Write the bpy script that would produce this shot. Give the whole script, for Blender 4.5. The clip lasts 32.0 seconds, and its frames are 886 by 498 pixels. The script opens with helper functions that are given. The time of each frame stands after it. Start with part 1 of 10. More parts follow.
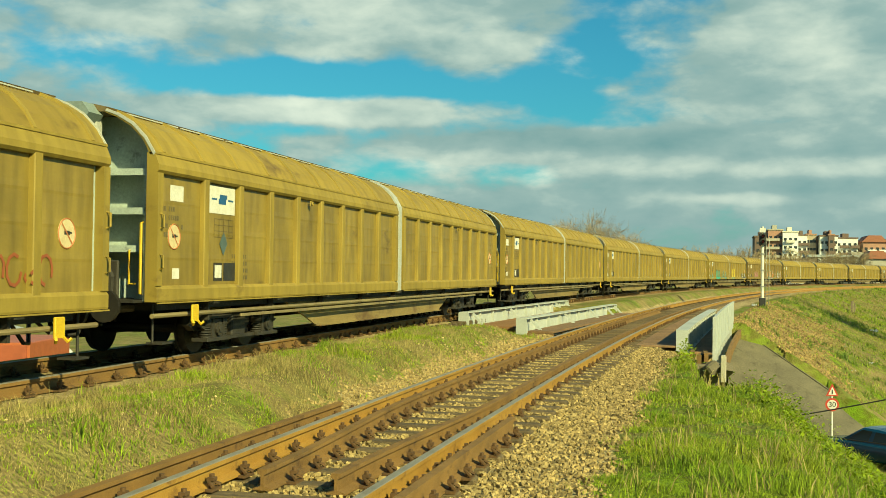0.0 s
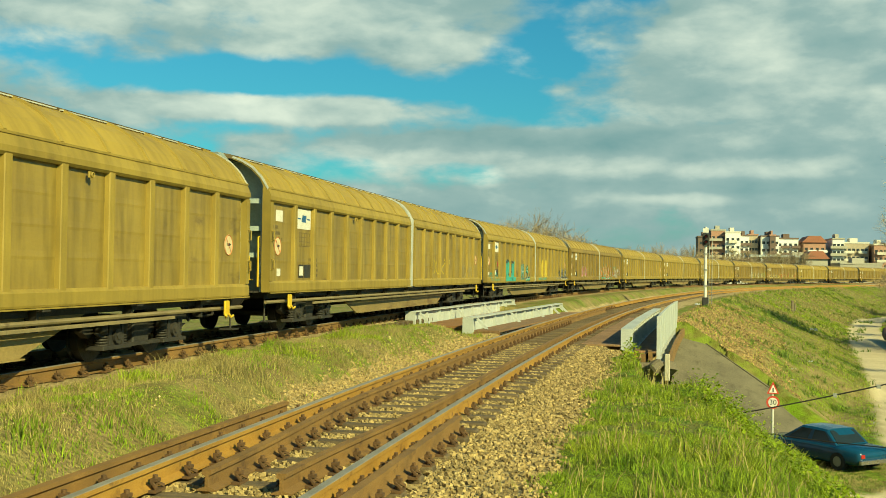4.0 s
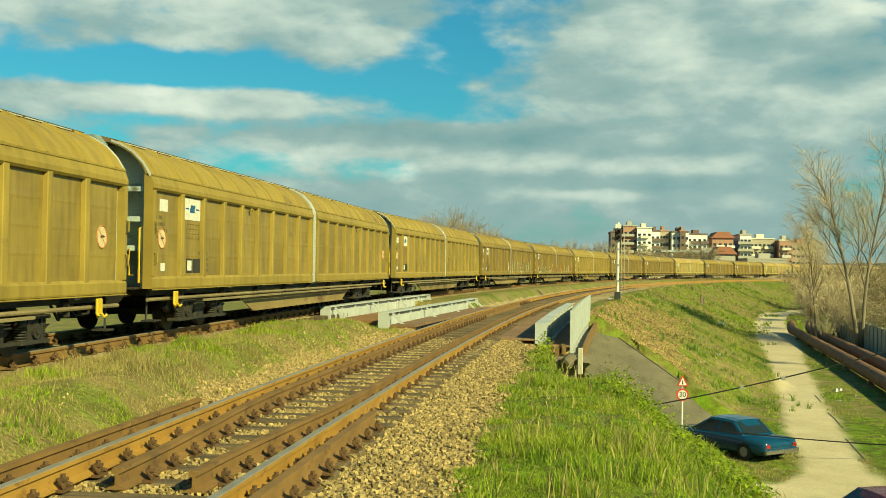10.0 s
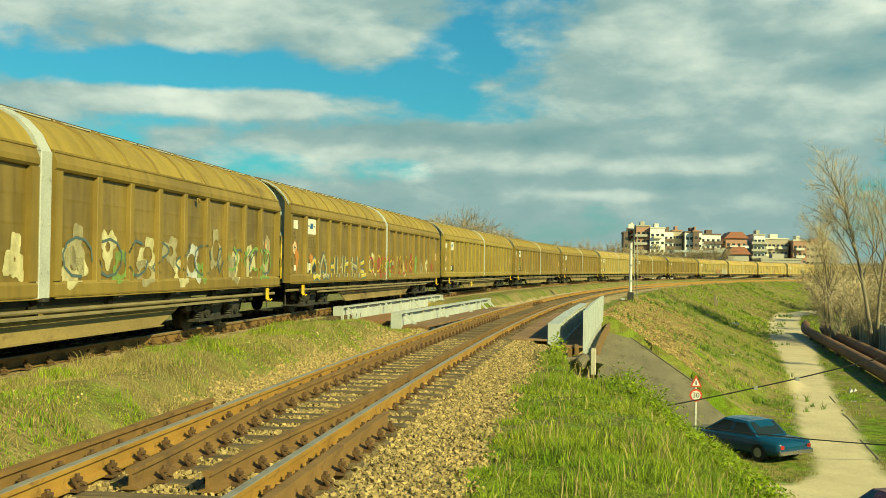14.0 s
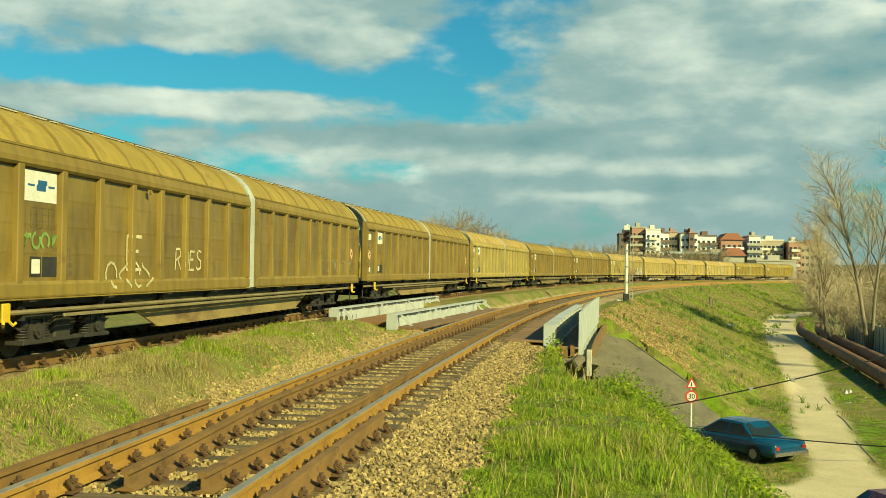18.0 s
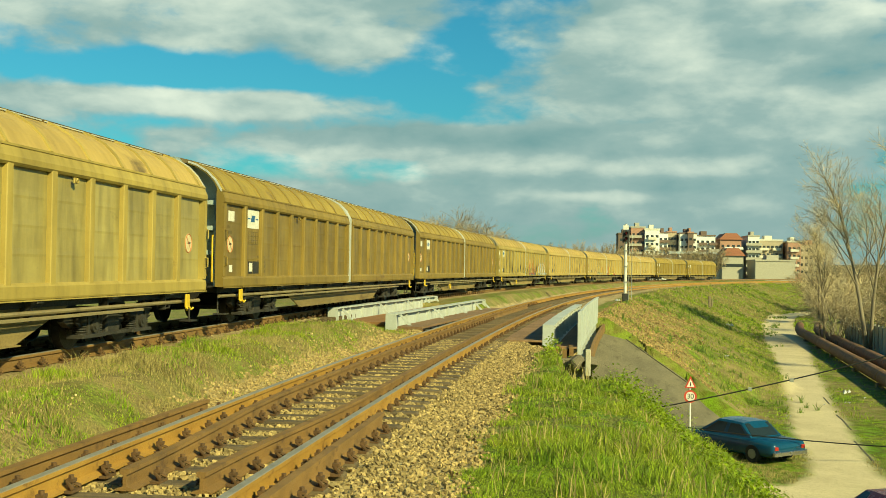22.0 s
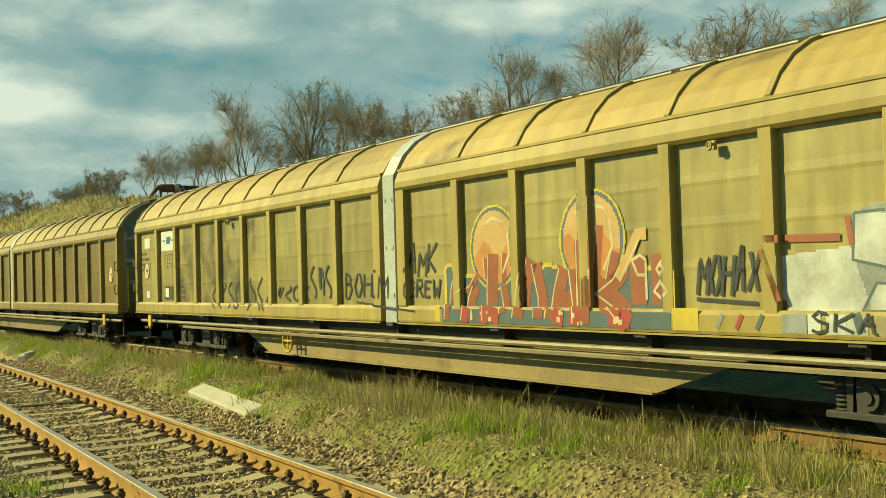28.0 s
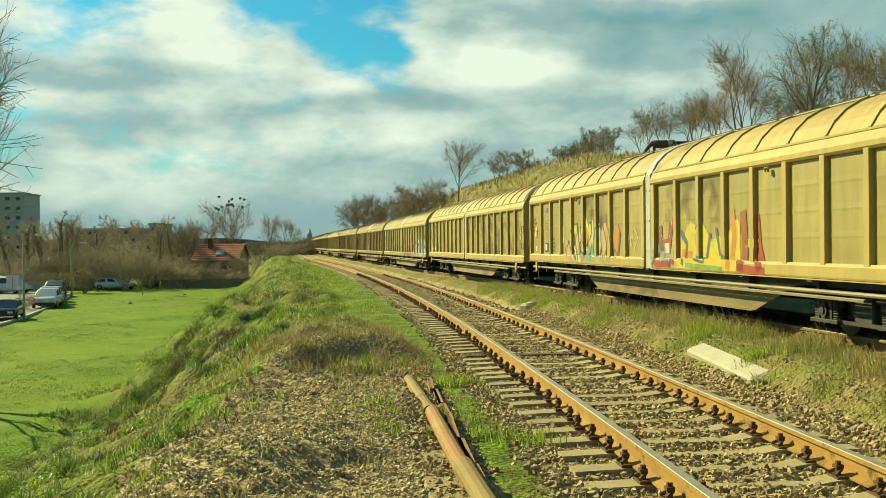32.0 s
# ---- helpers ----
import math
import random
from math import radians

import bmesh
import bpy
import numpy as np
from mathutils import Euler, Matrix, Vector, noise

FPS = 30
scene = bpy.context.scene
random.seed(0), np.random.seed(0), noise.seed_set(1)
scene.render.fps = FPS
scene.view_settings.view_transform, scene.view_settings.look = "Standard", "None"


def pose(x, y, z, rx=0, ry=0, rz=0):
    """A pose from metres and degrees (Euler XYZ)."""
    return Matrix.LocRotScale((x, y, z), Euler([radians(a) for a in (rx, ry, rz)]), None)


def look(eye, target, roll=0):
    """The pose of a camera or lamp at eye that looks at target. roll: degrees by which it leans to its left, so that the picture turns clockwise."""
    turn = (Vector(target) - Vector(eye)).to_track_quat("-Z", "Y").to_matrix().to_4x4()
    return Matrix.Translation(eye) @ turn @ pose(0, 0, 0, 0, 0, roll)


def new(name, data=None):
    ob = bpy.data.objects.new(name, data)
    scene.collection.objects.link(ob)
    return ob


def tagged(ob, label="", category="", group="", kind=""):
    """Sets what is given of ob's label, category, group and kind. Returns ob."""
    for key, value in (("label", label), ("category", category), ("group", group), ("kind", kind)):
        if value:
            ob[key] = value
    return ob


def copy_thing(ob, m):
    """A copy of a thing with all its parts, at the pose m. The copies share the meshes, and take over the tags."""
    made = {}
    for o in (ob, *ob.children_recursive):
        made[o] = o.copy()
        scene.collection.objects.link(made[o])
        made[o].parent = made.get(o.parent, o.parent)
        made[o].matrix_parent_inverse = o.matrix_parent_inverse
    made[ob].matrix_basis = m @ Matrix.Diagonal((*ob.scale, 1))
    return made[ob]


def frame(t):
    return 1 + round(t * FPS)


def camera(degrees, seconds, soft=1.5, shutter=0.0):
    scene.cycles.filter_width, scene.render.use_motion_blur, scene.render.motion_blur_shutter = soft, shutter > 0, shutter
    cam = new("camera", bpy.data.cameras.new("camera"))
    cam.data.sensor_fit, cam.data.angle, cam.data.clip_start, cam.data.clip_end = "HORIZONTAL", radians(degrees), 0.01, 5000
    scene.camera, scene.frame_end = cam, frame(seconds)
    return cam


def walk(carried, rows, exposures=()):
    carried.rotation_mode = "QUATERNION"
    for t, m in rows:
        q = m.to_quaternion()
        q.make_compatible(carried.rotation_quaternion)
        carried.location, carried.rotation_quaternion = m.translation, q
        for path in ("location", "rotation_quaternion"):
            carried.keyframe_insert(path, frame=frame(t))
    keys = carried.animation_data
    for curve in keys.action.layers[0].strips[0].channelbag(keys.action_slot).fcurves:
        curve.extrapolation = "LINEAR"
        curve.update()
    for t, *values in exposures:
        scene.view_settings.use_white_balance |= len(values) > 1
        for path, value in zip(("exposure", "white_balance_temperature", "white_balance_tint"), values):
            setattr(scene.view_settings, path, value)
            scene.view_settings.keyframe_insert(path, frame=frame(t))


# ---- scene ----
# Camera ---------------------------------------------------------------
cam = camera(43.8, 32.0, 0.8)
TURNS = [  # seconds, yaw, pitch, roll from the first standpoint
    (0, 12.83, 1.15, -0.72), (0.5, 12.89, 1.22, -0.72), (1, 12.95, 1.28, -0.78), (1.5, 13.02, 1.33, -0.75),
    (2, 13.06, 1.35, -0.72), (2.5, 12.73, 1.39, -0.75), (3, 11.87, 1.39, -0.81), (3.5, 10.87, 1.26, -0.82),
    (5.5, 8.31, 0.99, -0.85), (6, 7.65, 0.99, -0.86), (6.5, 7.03, 0.99, -0.86), (7, 6.48, 0.99, -0.82),
    (7.5, 6.12, 0.98, -0.85), (8, 5.90, 0.95, -0.85), (8.5, 5.69, 0.95, -0.84), (9, 5.64, 0.94, -0.82),
    (9.5, 5.64, 0.94, -0.82), (10, 5.68, 0.94, -0.85), (10.5, 5.86, 0.90, -0.81), (11, 5.94, 0.90, -0.80),
    (11.5, 6.03, 0.86, -0.84), (12, 6.12, 0.85, -0.76), (12.5, 6.20, 0.89, -0.82), (13, 6.25, 0.93, -0.79),
    (13.5, 6.33, 0.93, -0.81), (14, 6.34, 0.95, -0.82), (14.5, 6.29, 0.98, -0.82), (16.5, 6.34, 0.99, -0.84),
    (17, 6.25, 1.00, -0.84), (18, 6.12, 1.02, -0.84), (19, 6.08, 1.01, -0.85), (20, 6.03, 0.99, -0.87),
    (21, 6.03, 1.02, -0.84), (22, 6.07, 1.01, -0.87), (23, 6.03, 1.00, -0.84), (24, 6.03, 1.00, -0.83),
    (24.5, 6.10, 1.00, -0.86), (25, 9.90, 0.91, -0.86), (25.5, 18.50, 0.80, -0.31)]
STEPS = [  # seconds, yaw, pitch, roll, x, y, z after the swing round
    (26.0, 46.0, 1.1, 0.1, -0.04, 0.08, 1.87), (26.5, 82.0, 1.5, 0.6, -0.09, 0.16, 1.89),
    (27.0, 119.0, 1.8, 1.1, -0.13, 0.24, 1.91), (27.50, 143.93, 1.87, 1.28, -0.17, 0.32, 1.92),
    (28.00, 151.36, 1.44, 1.68, -0.18, 0.30, 1.91), (28.50, 158.47, 1.08, 1.45, -0.18, 0.28, 1.91),
    (29.00, 164.72, 0.75, 1.18, -0.17, 0.21, 1.91), (29.50, 168.40, 0.27, 1.08, -0.17, 0.22, 1.90),
    (30.00, 171.60, -0.62, 1.09, -0.16, 0.23, 1.91), (30.50, 173.72, -0.75, 1.01, -0.15, 0.21, 1.91),
    (31.00, 174.63, -0.54, 0.83, -0.18, -0.06, 1.90), (31.50, 175.31, -0.36, 0.74, -0.20, -0.33, 1.89),
    (32.00, 176.38, -0.27, 0.57, -0.23, -0.58, 1.87)]
EXPOSURES = [(0, 0.71, 6500, 0), (25.5, 0.71, 6500, 0), (27.4, 0.60, 6500, 0), (28.2, 0.64, 6500, 0), (29.2, 0.78, 6500, 0), (32, 0.82, 6500, 0)]
walk(cam, [(t, pose(0, 0, 1.849, 90 + p, r, y)) for t, y, p, r in TURNS]
     + [(t, pose(x, y0, z, 90 + p, r, y)) for t, y, p, r, x, y0, z in STEPS], EXPOSURES)

# World, sun -----------------------------------------------------------
SUN_AZ, SUN_EL = radians(-42), radians(31)  # azimuth from +x, towards +y
SUN_DIR = Vector((math.cos(SUN_EL) * math.cos(SUN_AZ), math.cos(SUN_EL) * math.sin(SUN_AZ), math.sin(SUN_EL)))
sun = new("sun", bpy.data.lights.new("sun", "SUN"))
sun.data.energy, sun.data.angle, sun.data.color = 5.0, radians(0.6), (1.0, 0.88, 0.43)
sun.matrix_basis = look(SUN_DIR * 200, (0, 0, 0))

# cloud banks and gaps: round, up, half width, half height in degrees, amount
GAPS = [(-87.2, 12.7, 4.4, 2.8, -0.41), (-83.1, 10.2, 4.1, 2.2, -0.33), (-71.0, 9.6, 12.3, 1.2, -0.39), (-80.1, 9.2, 4.7, 1.8, -0.22), (-77.8, 5.3, 7.6, 0.9, -0.17), (-68.7, 6.8, 8.8, 0.7, -0.06), (90.0, 11.1, 4.0, 2.8, -0.81), (95.2, 12.3, 2.6, 1.1, -0.57)]
DECKS = [(-71.0, 12.7, 15.3, 2.5, 0.5), (-98.9, 10.4, 12.6, 5.6, 0.6), (-72.8, 8.2, 7.9, 1.0, 0.7), (-84.8, 6.6, 19.1, 1.0, 0.5), (-92.5, 5.1, 9.4, 1.0, 0.5), (-79.0, 10.7, 3.2, 1.8, 0.4), (-84.8, 2.4, 26.5, 1.8, 0.3), (94.7, 5.3, 27.9, 12.3, 0.4), (63.8, 11.5, 26.5, 8.8, 0.4), (0.0, 12.0, 60.0, 9.0, 0.3), (-86.0, 4.8, 26.0, 2.6, 0.3), (-99.5, 3.9, 8.0, 1.8, 0.45), (-85.5, 3.6, 5.5, 1.3, 0.4)]
LIT_AHEAD = [(-72.8, 8.2, 7.3, 1.0, 0.25), (-87.8, 5.5, 3.2, 0.8, 0.25), (-96.0, 5.4, 5.6, 0.6, 0.23), (-82.0, 4.9, 1.0, 0.6, 0.25), (-77.8, 5.1, 5.6, 0.6, 0.15), (-92.8, 3.8, 2.6, 0.4, 0.2), (-79.0, 6.9, 14.1, 0.8, -0.15), (-93.7, 4.4, 9.4, 0.5, -0.12), (-87.8, 2.8, 23.5, 1.1, -0.1), (-96.6, 12.1, 12.3, 2.4, 0.1), (-69.5, 12.7, 13.2, 2.5, 0.1)]
LIT_BEHIND = [(102.1, 10.9, 8.8, 2.6, 0.32), (95.3, 8.3, 5.9, 1.6, 0.28), (86.5, 9.5, 5.9, 1.8, 0.24), (91.2, 5.9, 7.3, 1.3, 0.24), (106.5, 7.1, 5.9, 0.8, 0.24), (101.5, 3.2, 8.5, 2.2, 0.30), (103.5, 8.6, 5.9, 0.9, -0.19), (99.1, 6.4, 8.2, 1.0, -0.10), (105.0, 5.6, 7.3, 0.8, -0.08), (78.6, 10.9, 7.6, 2.6, -0.17), (88.8, 7.4, 4.7, 0.8, -0.17), (66.8, 10.9, 11.2, 3.2, -0.14), (74.7, 12.6, 4.1, 1.3, 0.32), (58.5, 13.4, 4.4, 1.2, 0.28), (82.1, 9.4, 3.5, 1.6, 0.26), (92.0, 9.5, 24.0, 7.0, 0.09)]


def make_world():
    w = bpy.data.worlds.new("sky")
    scene.world = w
    w.use_nodes = True
    nt = w.node_tree
    nt.nodes.clear()
    N = lambda t: nt.nodes.new(t)
    L = nt.links.new
    out, bg = N("ShaderNodeOutputWorld"), N("ShaderNodeBackground")
    sky = N("ShaderNodeTexSky")
    sky.sky_type, sky.sun_disc = "NISHITA", False
    sky.sun_elevation, sky.sun_rotation = SUN_EL, math.pi / 2 - SUN_AZ
    sky.air_density, sky.dust_density, sky.ozone_density = 1.3, 0.6, 3.0
    geo, sep = N("ShaderNodeTexCoord"), N("ShaderNodeSeparateXYZ")
    L(geo.outputs["Generated"], sep.inputs[0])

    def op(kind, a, b=None, clamp=False):
        n = N("ShaderNodeMath")
        n.operation, n.use_clamp = kind, clamp
        for i, v in enumerate((a, b)):
            if v is None:
                continue
            if isinstance(v, (int, float)):
                n.inputs[i].default_value = v
            else:
                L(v, n.inputs[i])
        return n.outputs[0]

    # the sky in degrees: a runs leftwards round from the far end of the track, e up from the horizon
    ang = op("MULTIPLY", op("ARCTAN2", op("MULTIPLY", sep.outputs[1], -1.0), op("MULTIPLY", sep.outputs[0], -1.0)), 57.29578)
    ele = op("MULTIPLY", op("ARCSINE", sep.outputs[2]), 57.29578)
    comb = N("ShaderNodeCombineXYZ")
    L(ang, comb.inputs[0])
    L(ele, comb.inputs[1])

    def noise_at(su, sv, detail, rough, dist, shift):
        mp = N("ShaderNodeMapping")
        mp.inputs["Scale"].default_value = (su, sv, 1)
        mp.inputs["Location"].default_value = (shift, shift * 0.7, shift)
        L(comb.outputs[0], mp.inputs[0])
        n = N("ShaderNodeTexNoise")
        n.inputs["Scale"].default_value, n.inputs["Detail"].default_value = 1.0, detail
        n.inputs["Roughness"].default_value, n.inputs["Distortion"].default_value = rough, dist
        L(mp.outputs[0], n.inputs["Vector"])
        return n.outputs["Fac"]

    def banks(total, spots):
        """Clouds and gaps: a, e, half width, half height in degrees, amount."""
        for a, e, w, h, amount in spots:
            v = N("ShaderNodeVectorMath")
            v.operation = "MULTIPLY_ADD"
            L(comb.outputs[0], v.inputs[0])
            v.inputs[1].default_value, v.inputs[2].default_value = (1 / w, 1 / h, 0), (-a / w, -e / h, 0)
            ln = N("ShaderNodeVectorMath")
            ln.operation = "LENGTH"
            L(v.outputs[0], ln.inputs[0])
            r = N("ShaderNodeMapRange")
            r.interpolation_type = "SMOOTHSTEP"
            for i, x in enumerate((0.35, 1.25, amount, 0.0)):
                r.inputs[i + 1].default_value = x
            L(ln.outputs["Value"], r.inputs[0])
            total = op("ADD", total, r.outputs[0])
        return total

    n1, n2, n3 = noise_at(0.11, 0.25, 7, 0.50, 0.12, 2.3), noise_at(0.34, 0.72, 7, 0.52, 0.15, 7.7), noise_at(0.15, 0.38, 6, 0.48, 0.15, 13.1)
    dens = op("ADD", op("MULTIPLY", op("SUBTRACT", n1, 0.5), 1.9), op("MULTIPLY", op("SUBTRACT", n2, 0.5), 1.1))
    clear = N("ShaderNodeMapRange")
    clear.interpolation_type = "SMOOTHSTEP"
    clear.inputs[1].default_value, clear.inputs[2].default_value, clear.inputs[3].default_value, clear.inputs[4].default_value = 17.0, 32.0, 0.0, -0.42
    L(ele, clear.inputs[0])
    dens = op("ADD", dens, clear.outputs[0])
    dens = banks(dens, GAPS)
    dens = banks(dens, DECKS)
    cover = N("ShaderNodeMapRange")
    cover.interpolation_type = "SMOOTHSTEP"
    cover.inputs[1].default_value, cover.inputs[2].default_value = -0.24, 0.30
    L(dens, cover.inputs[0])
    glow = op("ADD", op("MULTIPLY", op("SUBTRACT", n3, 0.5), 1.0), op("MULTIPLY", op("SUBTRACT", n2, 0.5), 0.7))
    glow = banks(glow, LIT_AHEAD)
    glow = banks(glow, LIT_BEHIND)
    ccol = N("ShaderNodeValToRGB")
    ccol.color_ramp.elements[0].position, ccol.color_ramp.elements[1].position = 0.0, 0.94
    ccol.color_ramp.elements[0].color, ccol.color_ramp.elements[1].color = (0.095, 0.200, 0.210, 1), (0.49, 0.53, 0.45, 1)
    mid = ccol.color_ramp.elements.new(0.48)
    mid.color = (0.205, 0.290, 0.280, 1)
    L(op("ADD", glow, 0.50), ccol.inputs[0])
    tint = N("ShaderNodeMix")
    tint.data_type, tint.blend_type = "RGBA", "MULTIPLY"
    tint.inputs[0].default_value, tint.inputs[7].default_value = 1.0, (0.014, 0.050, 0.056, 1)
    L(sky.outputs[0], tint.inputs[6])
    mix = N("ShaderNodeMix")
    mix.data_type = "RGBA"
    L(cover.outputs[0], mix.inputs[0])
    L(tint.outputs[2], mix.inputs[6])
    L(ccol.outputs[0], mix.inputs[7])
    haze = N("ShaderNodeMix")
    haze.data_type = "RGBA"
    fade = N("ShaderNodeMapRange")
    fade.inputs[1].default_value, fade.inputs[2].default_value, fade.inputs[3].default_value, fade.inputs[4].default_value = 0.5, 4.2, 0.8, 0.0
    L(ele, fade.inputs[0])
    L(fade.outputs[0], haze.inputs[0])
    L(mix.outputs[2], haze.inputs[6])
    haze.inputs[7].default_value = (0.17, 0.255, 0.255, 1)
    L(haze.outputs[2], bg.inputs[0])
    bg.inputs[1].default_value = 1.0
    L(bg.outputs[0], out.inputs[0])


make_world()
TONE = 0.82  # all paints and soils a little deeper


# Materials ------------------------------------------------------------
def material(name, a, b=None, rough=0.7, metal=0.0, scale=4.0, fine=60.0, bump=0.2, spots=None, vary=0.0, stretch=(1, 1, 1), island=0.0, thin=0.0, grit=(0.78, 1.15), sward=0.0, streak=0.0):
    """Two-scale noise between colours a and b, an optional third colour in spots (colour, threshold, scale), and fine relief."""
    m = bpy.data.materials.new(name)
    m.use_nodes = True
    nt = m.node_tree
    N, L = nt.nodes.new, nt.links.new
    bsdf = nt.nodes["Principled BSDF"]
    bsdf.inputs["Roughness"].default_value, bsdf.inputs["Metallic"].default_value = rough, metal
    tc, mp = N("ShaderNodeTexCoord"), N("ShaderNodeMapping")
    mp.inputs["Scale"].default_value = stretch
    L(tc.outputs["Object"], mp.inputs[0])
    info = N("ShaderNodeObjectInfo")
    off = N("ShaderNodeVectorMath")
    off.operation = "MULTIPLY_ADD"
    L(info.outputs["Random"], off.inputs[0])
    off.inputs[1].default_value = (37.0, 19.0, 53.0)
    L(mp.outputs[0], off.inputs[2])

    def tex(sc, detail=6, rgh=0.6):
        n = N("ShaderNodeTexNoise")
        n.inputs["Scale"].default_value, n.inputs["Detail"].default_value, n.inputs["Roughness"].default_value = sc, detail, rgh
        L(off.outputs[0], n.inputs["Vector"])
        return n.outputs["Fac"]

    def ramp(src, lo, hi):
        r = N("ShaderNodeMapRange")
        r.inputs[1].default_value, r.inputs[2].default_value = lo, hi
        L(src, r.inputs[0])
        return r.outputs[0]

    def mixed(fac, c1, c2, mode="MIX"):
        x = N("ShaderNodeMix")
        x.data_type, x.blend_type = "RGBA", mode
        for sock, v in ((0, fac), (6, c1), (7, c2)):
            if isinstance(v, tuple):
                x.inputs[sock].default_value = (*v, 1)
            elif isinstance(v, float):
                x.inputs[sock].default_value = v
            else:
                L(v, x.inputs[sock])
        return x.outputs[2]

    b = b or tuple(c * 0.7 for c in a)
    a, b = tuple(c * TONE for c in a), tuple(c * TONE for c in b)
    spots = spots and (tuple(c * TONE for c in spots[0]), spots[1], spots[2])
    col = mixed(ramp(tex(scale), 0.32, 0.68), a, b)
    grain = ramp(tex(fine, 4), 0.25, 0.75)
    g = N("ShaderNodeMapRange")
    g.inputs[3].default_value, g.inputs[4].default_value = grit
    L(grain, g.inputs[0])
    col = mixed(1.0, col, g.outputs[0], "MULTIPLY")
    if spots:
        col = mixed(ramp(tex(spots[2], 8, 0.65), spots[1], spots[1] + 0.12), col, spots[0])
    if streak:  # rain-washed dirt running down, and broad dusty clouds
        sm, sn = N("ShaderNodeMapping"), N("ShaderNodeTexNoise")
        sm.inputs["Scale"].default_value = (1.0, 5.5, 0.45)
        L(off.outputs[0], sm.inputs[0])
        L(sm.outputs[0], sn.inputs["Vector"])
        sn.inputs["Scale"].default_value, sn.inputs["Detail"].default_value = 1.3, 6
        sv = N("ShaderNodeMapRange")
        for i, x in enumerate((0.38, 0.72, 1.06, 1 - streak)):
            sv.inputs[i + 1].default_value = x
        L(sn.outputs["Fac"], sv.inputs[0])
        col = mixed(1.0, col, sv.outputs[0], "MULTIPLY")
        dv = N("ShaderNodeMapRange")
        for i, x in enumerate((0.42, 0.66, 1.0, 1 - 0.7 * streak)):
            dv.inputs[i + 1].default_value = x
        L(tex(0.33, 5, 0.55), dv.inputs[0])
        col = mixed(1.0, col, dv.outputs[0], "MULTIPLY")
    if vary or island:
        v = N("ShaderNodeMapRange")
        k = vary or island
        v.inputs[3].default_value, v.inputs[4].default_value = 1 - k, 1 + k
        if island:
            geo = N("ShaderNodeNewGeometry")
            L(geo.outputs["Random Per Island"], v.inputs[0])
        else:
            L(info.outputs["Random"], v.inputs[0])
        col = mixed(1.0, col, v.outputs[0], "MULTIPLY")
    L(col, bsdf.inputs["Base Color"])
    if bump:
        bp = N("ShaderNodeBump")
        bp.inputs["Strength"].default_value, bp.inputs["Distance"].default_value = bump, 0.02
        L(grain, bp.inputs["Height"])
        L(bp.outputs[0], bsdf.inputs["Normal"])
    rr = N("ShaderNodeMapRange")
    rr.inputs[3].default_value, rr.inputs[4].default_value = max(rough - 0.12, 0.05), min(rough + 0.12, 1)
    L(tex(scale * 2.3, 4), rr.inputs[0])
    L(rr.outputs[0], bsdf.inputs["Roughness"])
    if sward:
        tcn, ups, nrm = N("ShaderNodeTexCoord"), N("ShaderNodeVectorMath"), N("ShaderNodeVectorMath")
        ups.operation, nrm.operation = "MULTIPLY_ADD", "NORMALIZE"
        L(tcn.outputs["Normal"], ups.inputs[0])
        ups.inputs[1].default_value, ups.inputs[2].default_value = (1 - sward, 1 - sward, 1 - sward), (0, 0, sward)
        L(ups.outputs[0], nrm.inputs[0])
        L(nrm.outputs[0], bsdf.inputs["Normal"])
    if thin:
        tr = N("ShaderNodeBsdfTranslucent")
        L(col, tr.inputs[0])
        ms = N("ShaderNodeMixShader")
        ms.inputs[0].default_value = thin
        L(bsdf.outputs[0], ms.inputs[1])
        L(tr.outputs[0], ms.inputs[2])
        L(ms.outputs[0], nt.nodes["Material Output"].inputs[0])
    return m


FINE = (0.95, 1.04)
OCHRE = material("ochre_paint", (0.365, 0.262, 0.042), (0.31, 0.22, 0.036), 0.66, 0, 0.7, 25, 0.02, ((0.18, 0.11, 0.025), 0.62, 1.1), 0, (1, 0.6, 1.4), grit=FINE, streak=0.24)
OCHRE_BROWN = material("ochre_brown_paint", (0.29, 0.198, 0.034), (0.24, 0.16, 0.029), 0.66, 0, 0.7, 25, 0.02, ((0.15, 0.08, 0.025), 0.62, 1.1), 0, (1, 0.6, 1.4), grit=FINE, streak=0.24)
OCHRE_PALE = material("ochre_pale_paint", (0.45, 0.335, 0.078), (0.38, 0.28, 0.064), 0.66, 0, 0.7, 25, 0.02, ((0.22, 0.15, 0.05), 0.64, 1.1), 0, (1, 0.6, 1.4), grit=FINE, streak=0.24)
PANEL = material("ochre_panel_sheet", (0.33, 0.235, 0.045), (0.275, 0.192, 0.038), 0.45, 0, 0.8, 18, 0.02, ((0.13, 0.085, 0.025), 0.63, 0.9), 0.06, (1, 0.7, 1.6), grit=FINE, streak=0.34)
PANEL_BROWN = material("brown_panel_sheet", (0.265, 0.182, 0.037), (0.215, 0.143, 0.030), 0.45, 0, 0.8, 18, 0.02, ((0.12, 0.07, 0.025), 0.63, 0.9), 0.06, (1, 0.7, 1.6), grit=FINE, streak=0.34)
PANEL_PALE = material("pale_panel_sheet", (0.42, 0.338, 0.108), (0.345, 0.272, 0.084), 0.42, 0, 0.8, 18, 0.02, ((0.17, 0.125, 0.045), 0.65, 0.9), 0.06, (1, 0.7, 1.6), grit=FINE, streak=0.34)
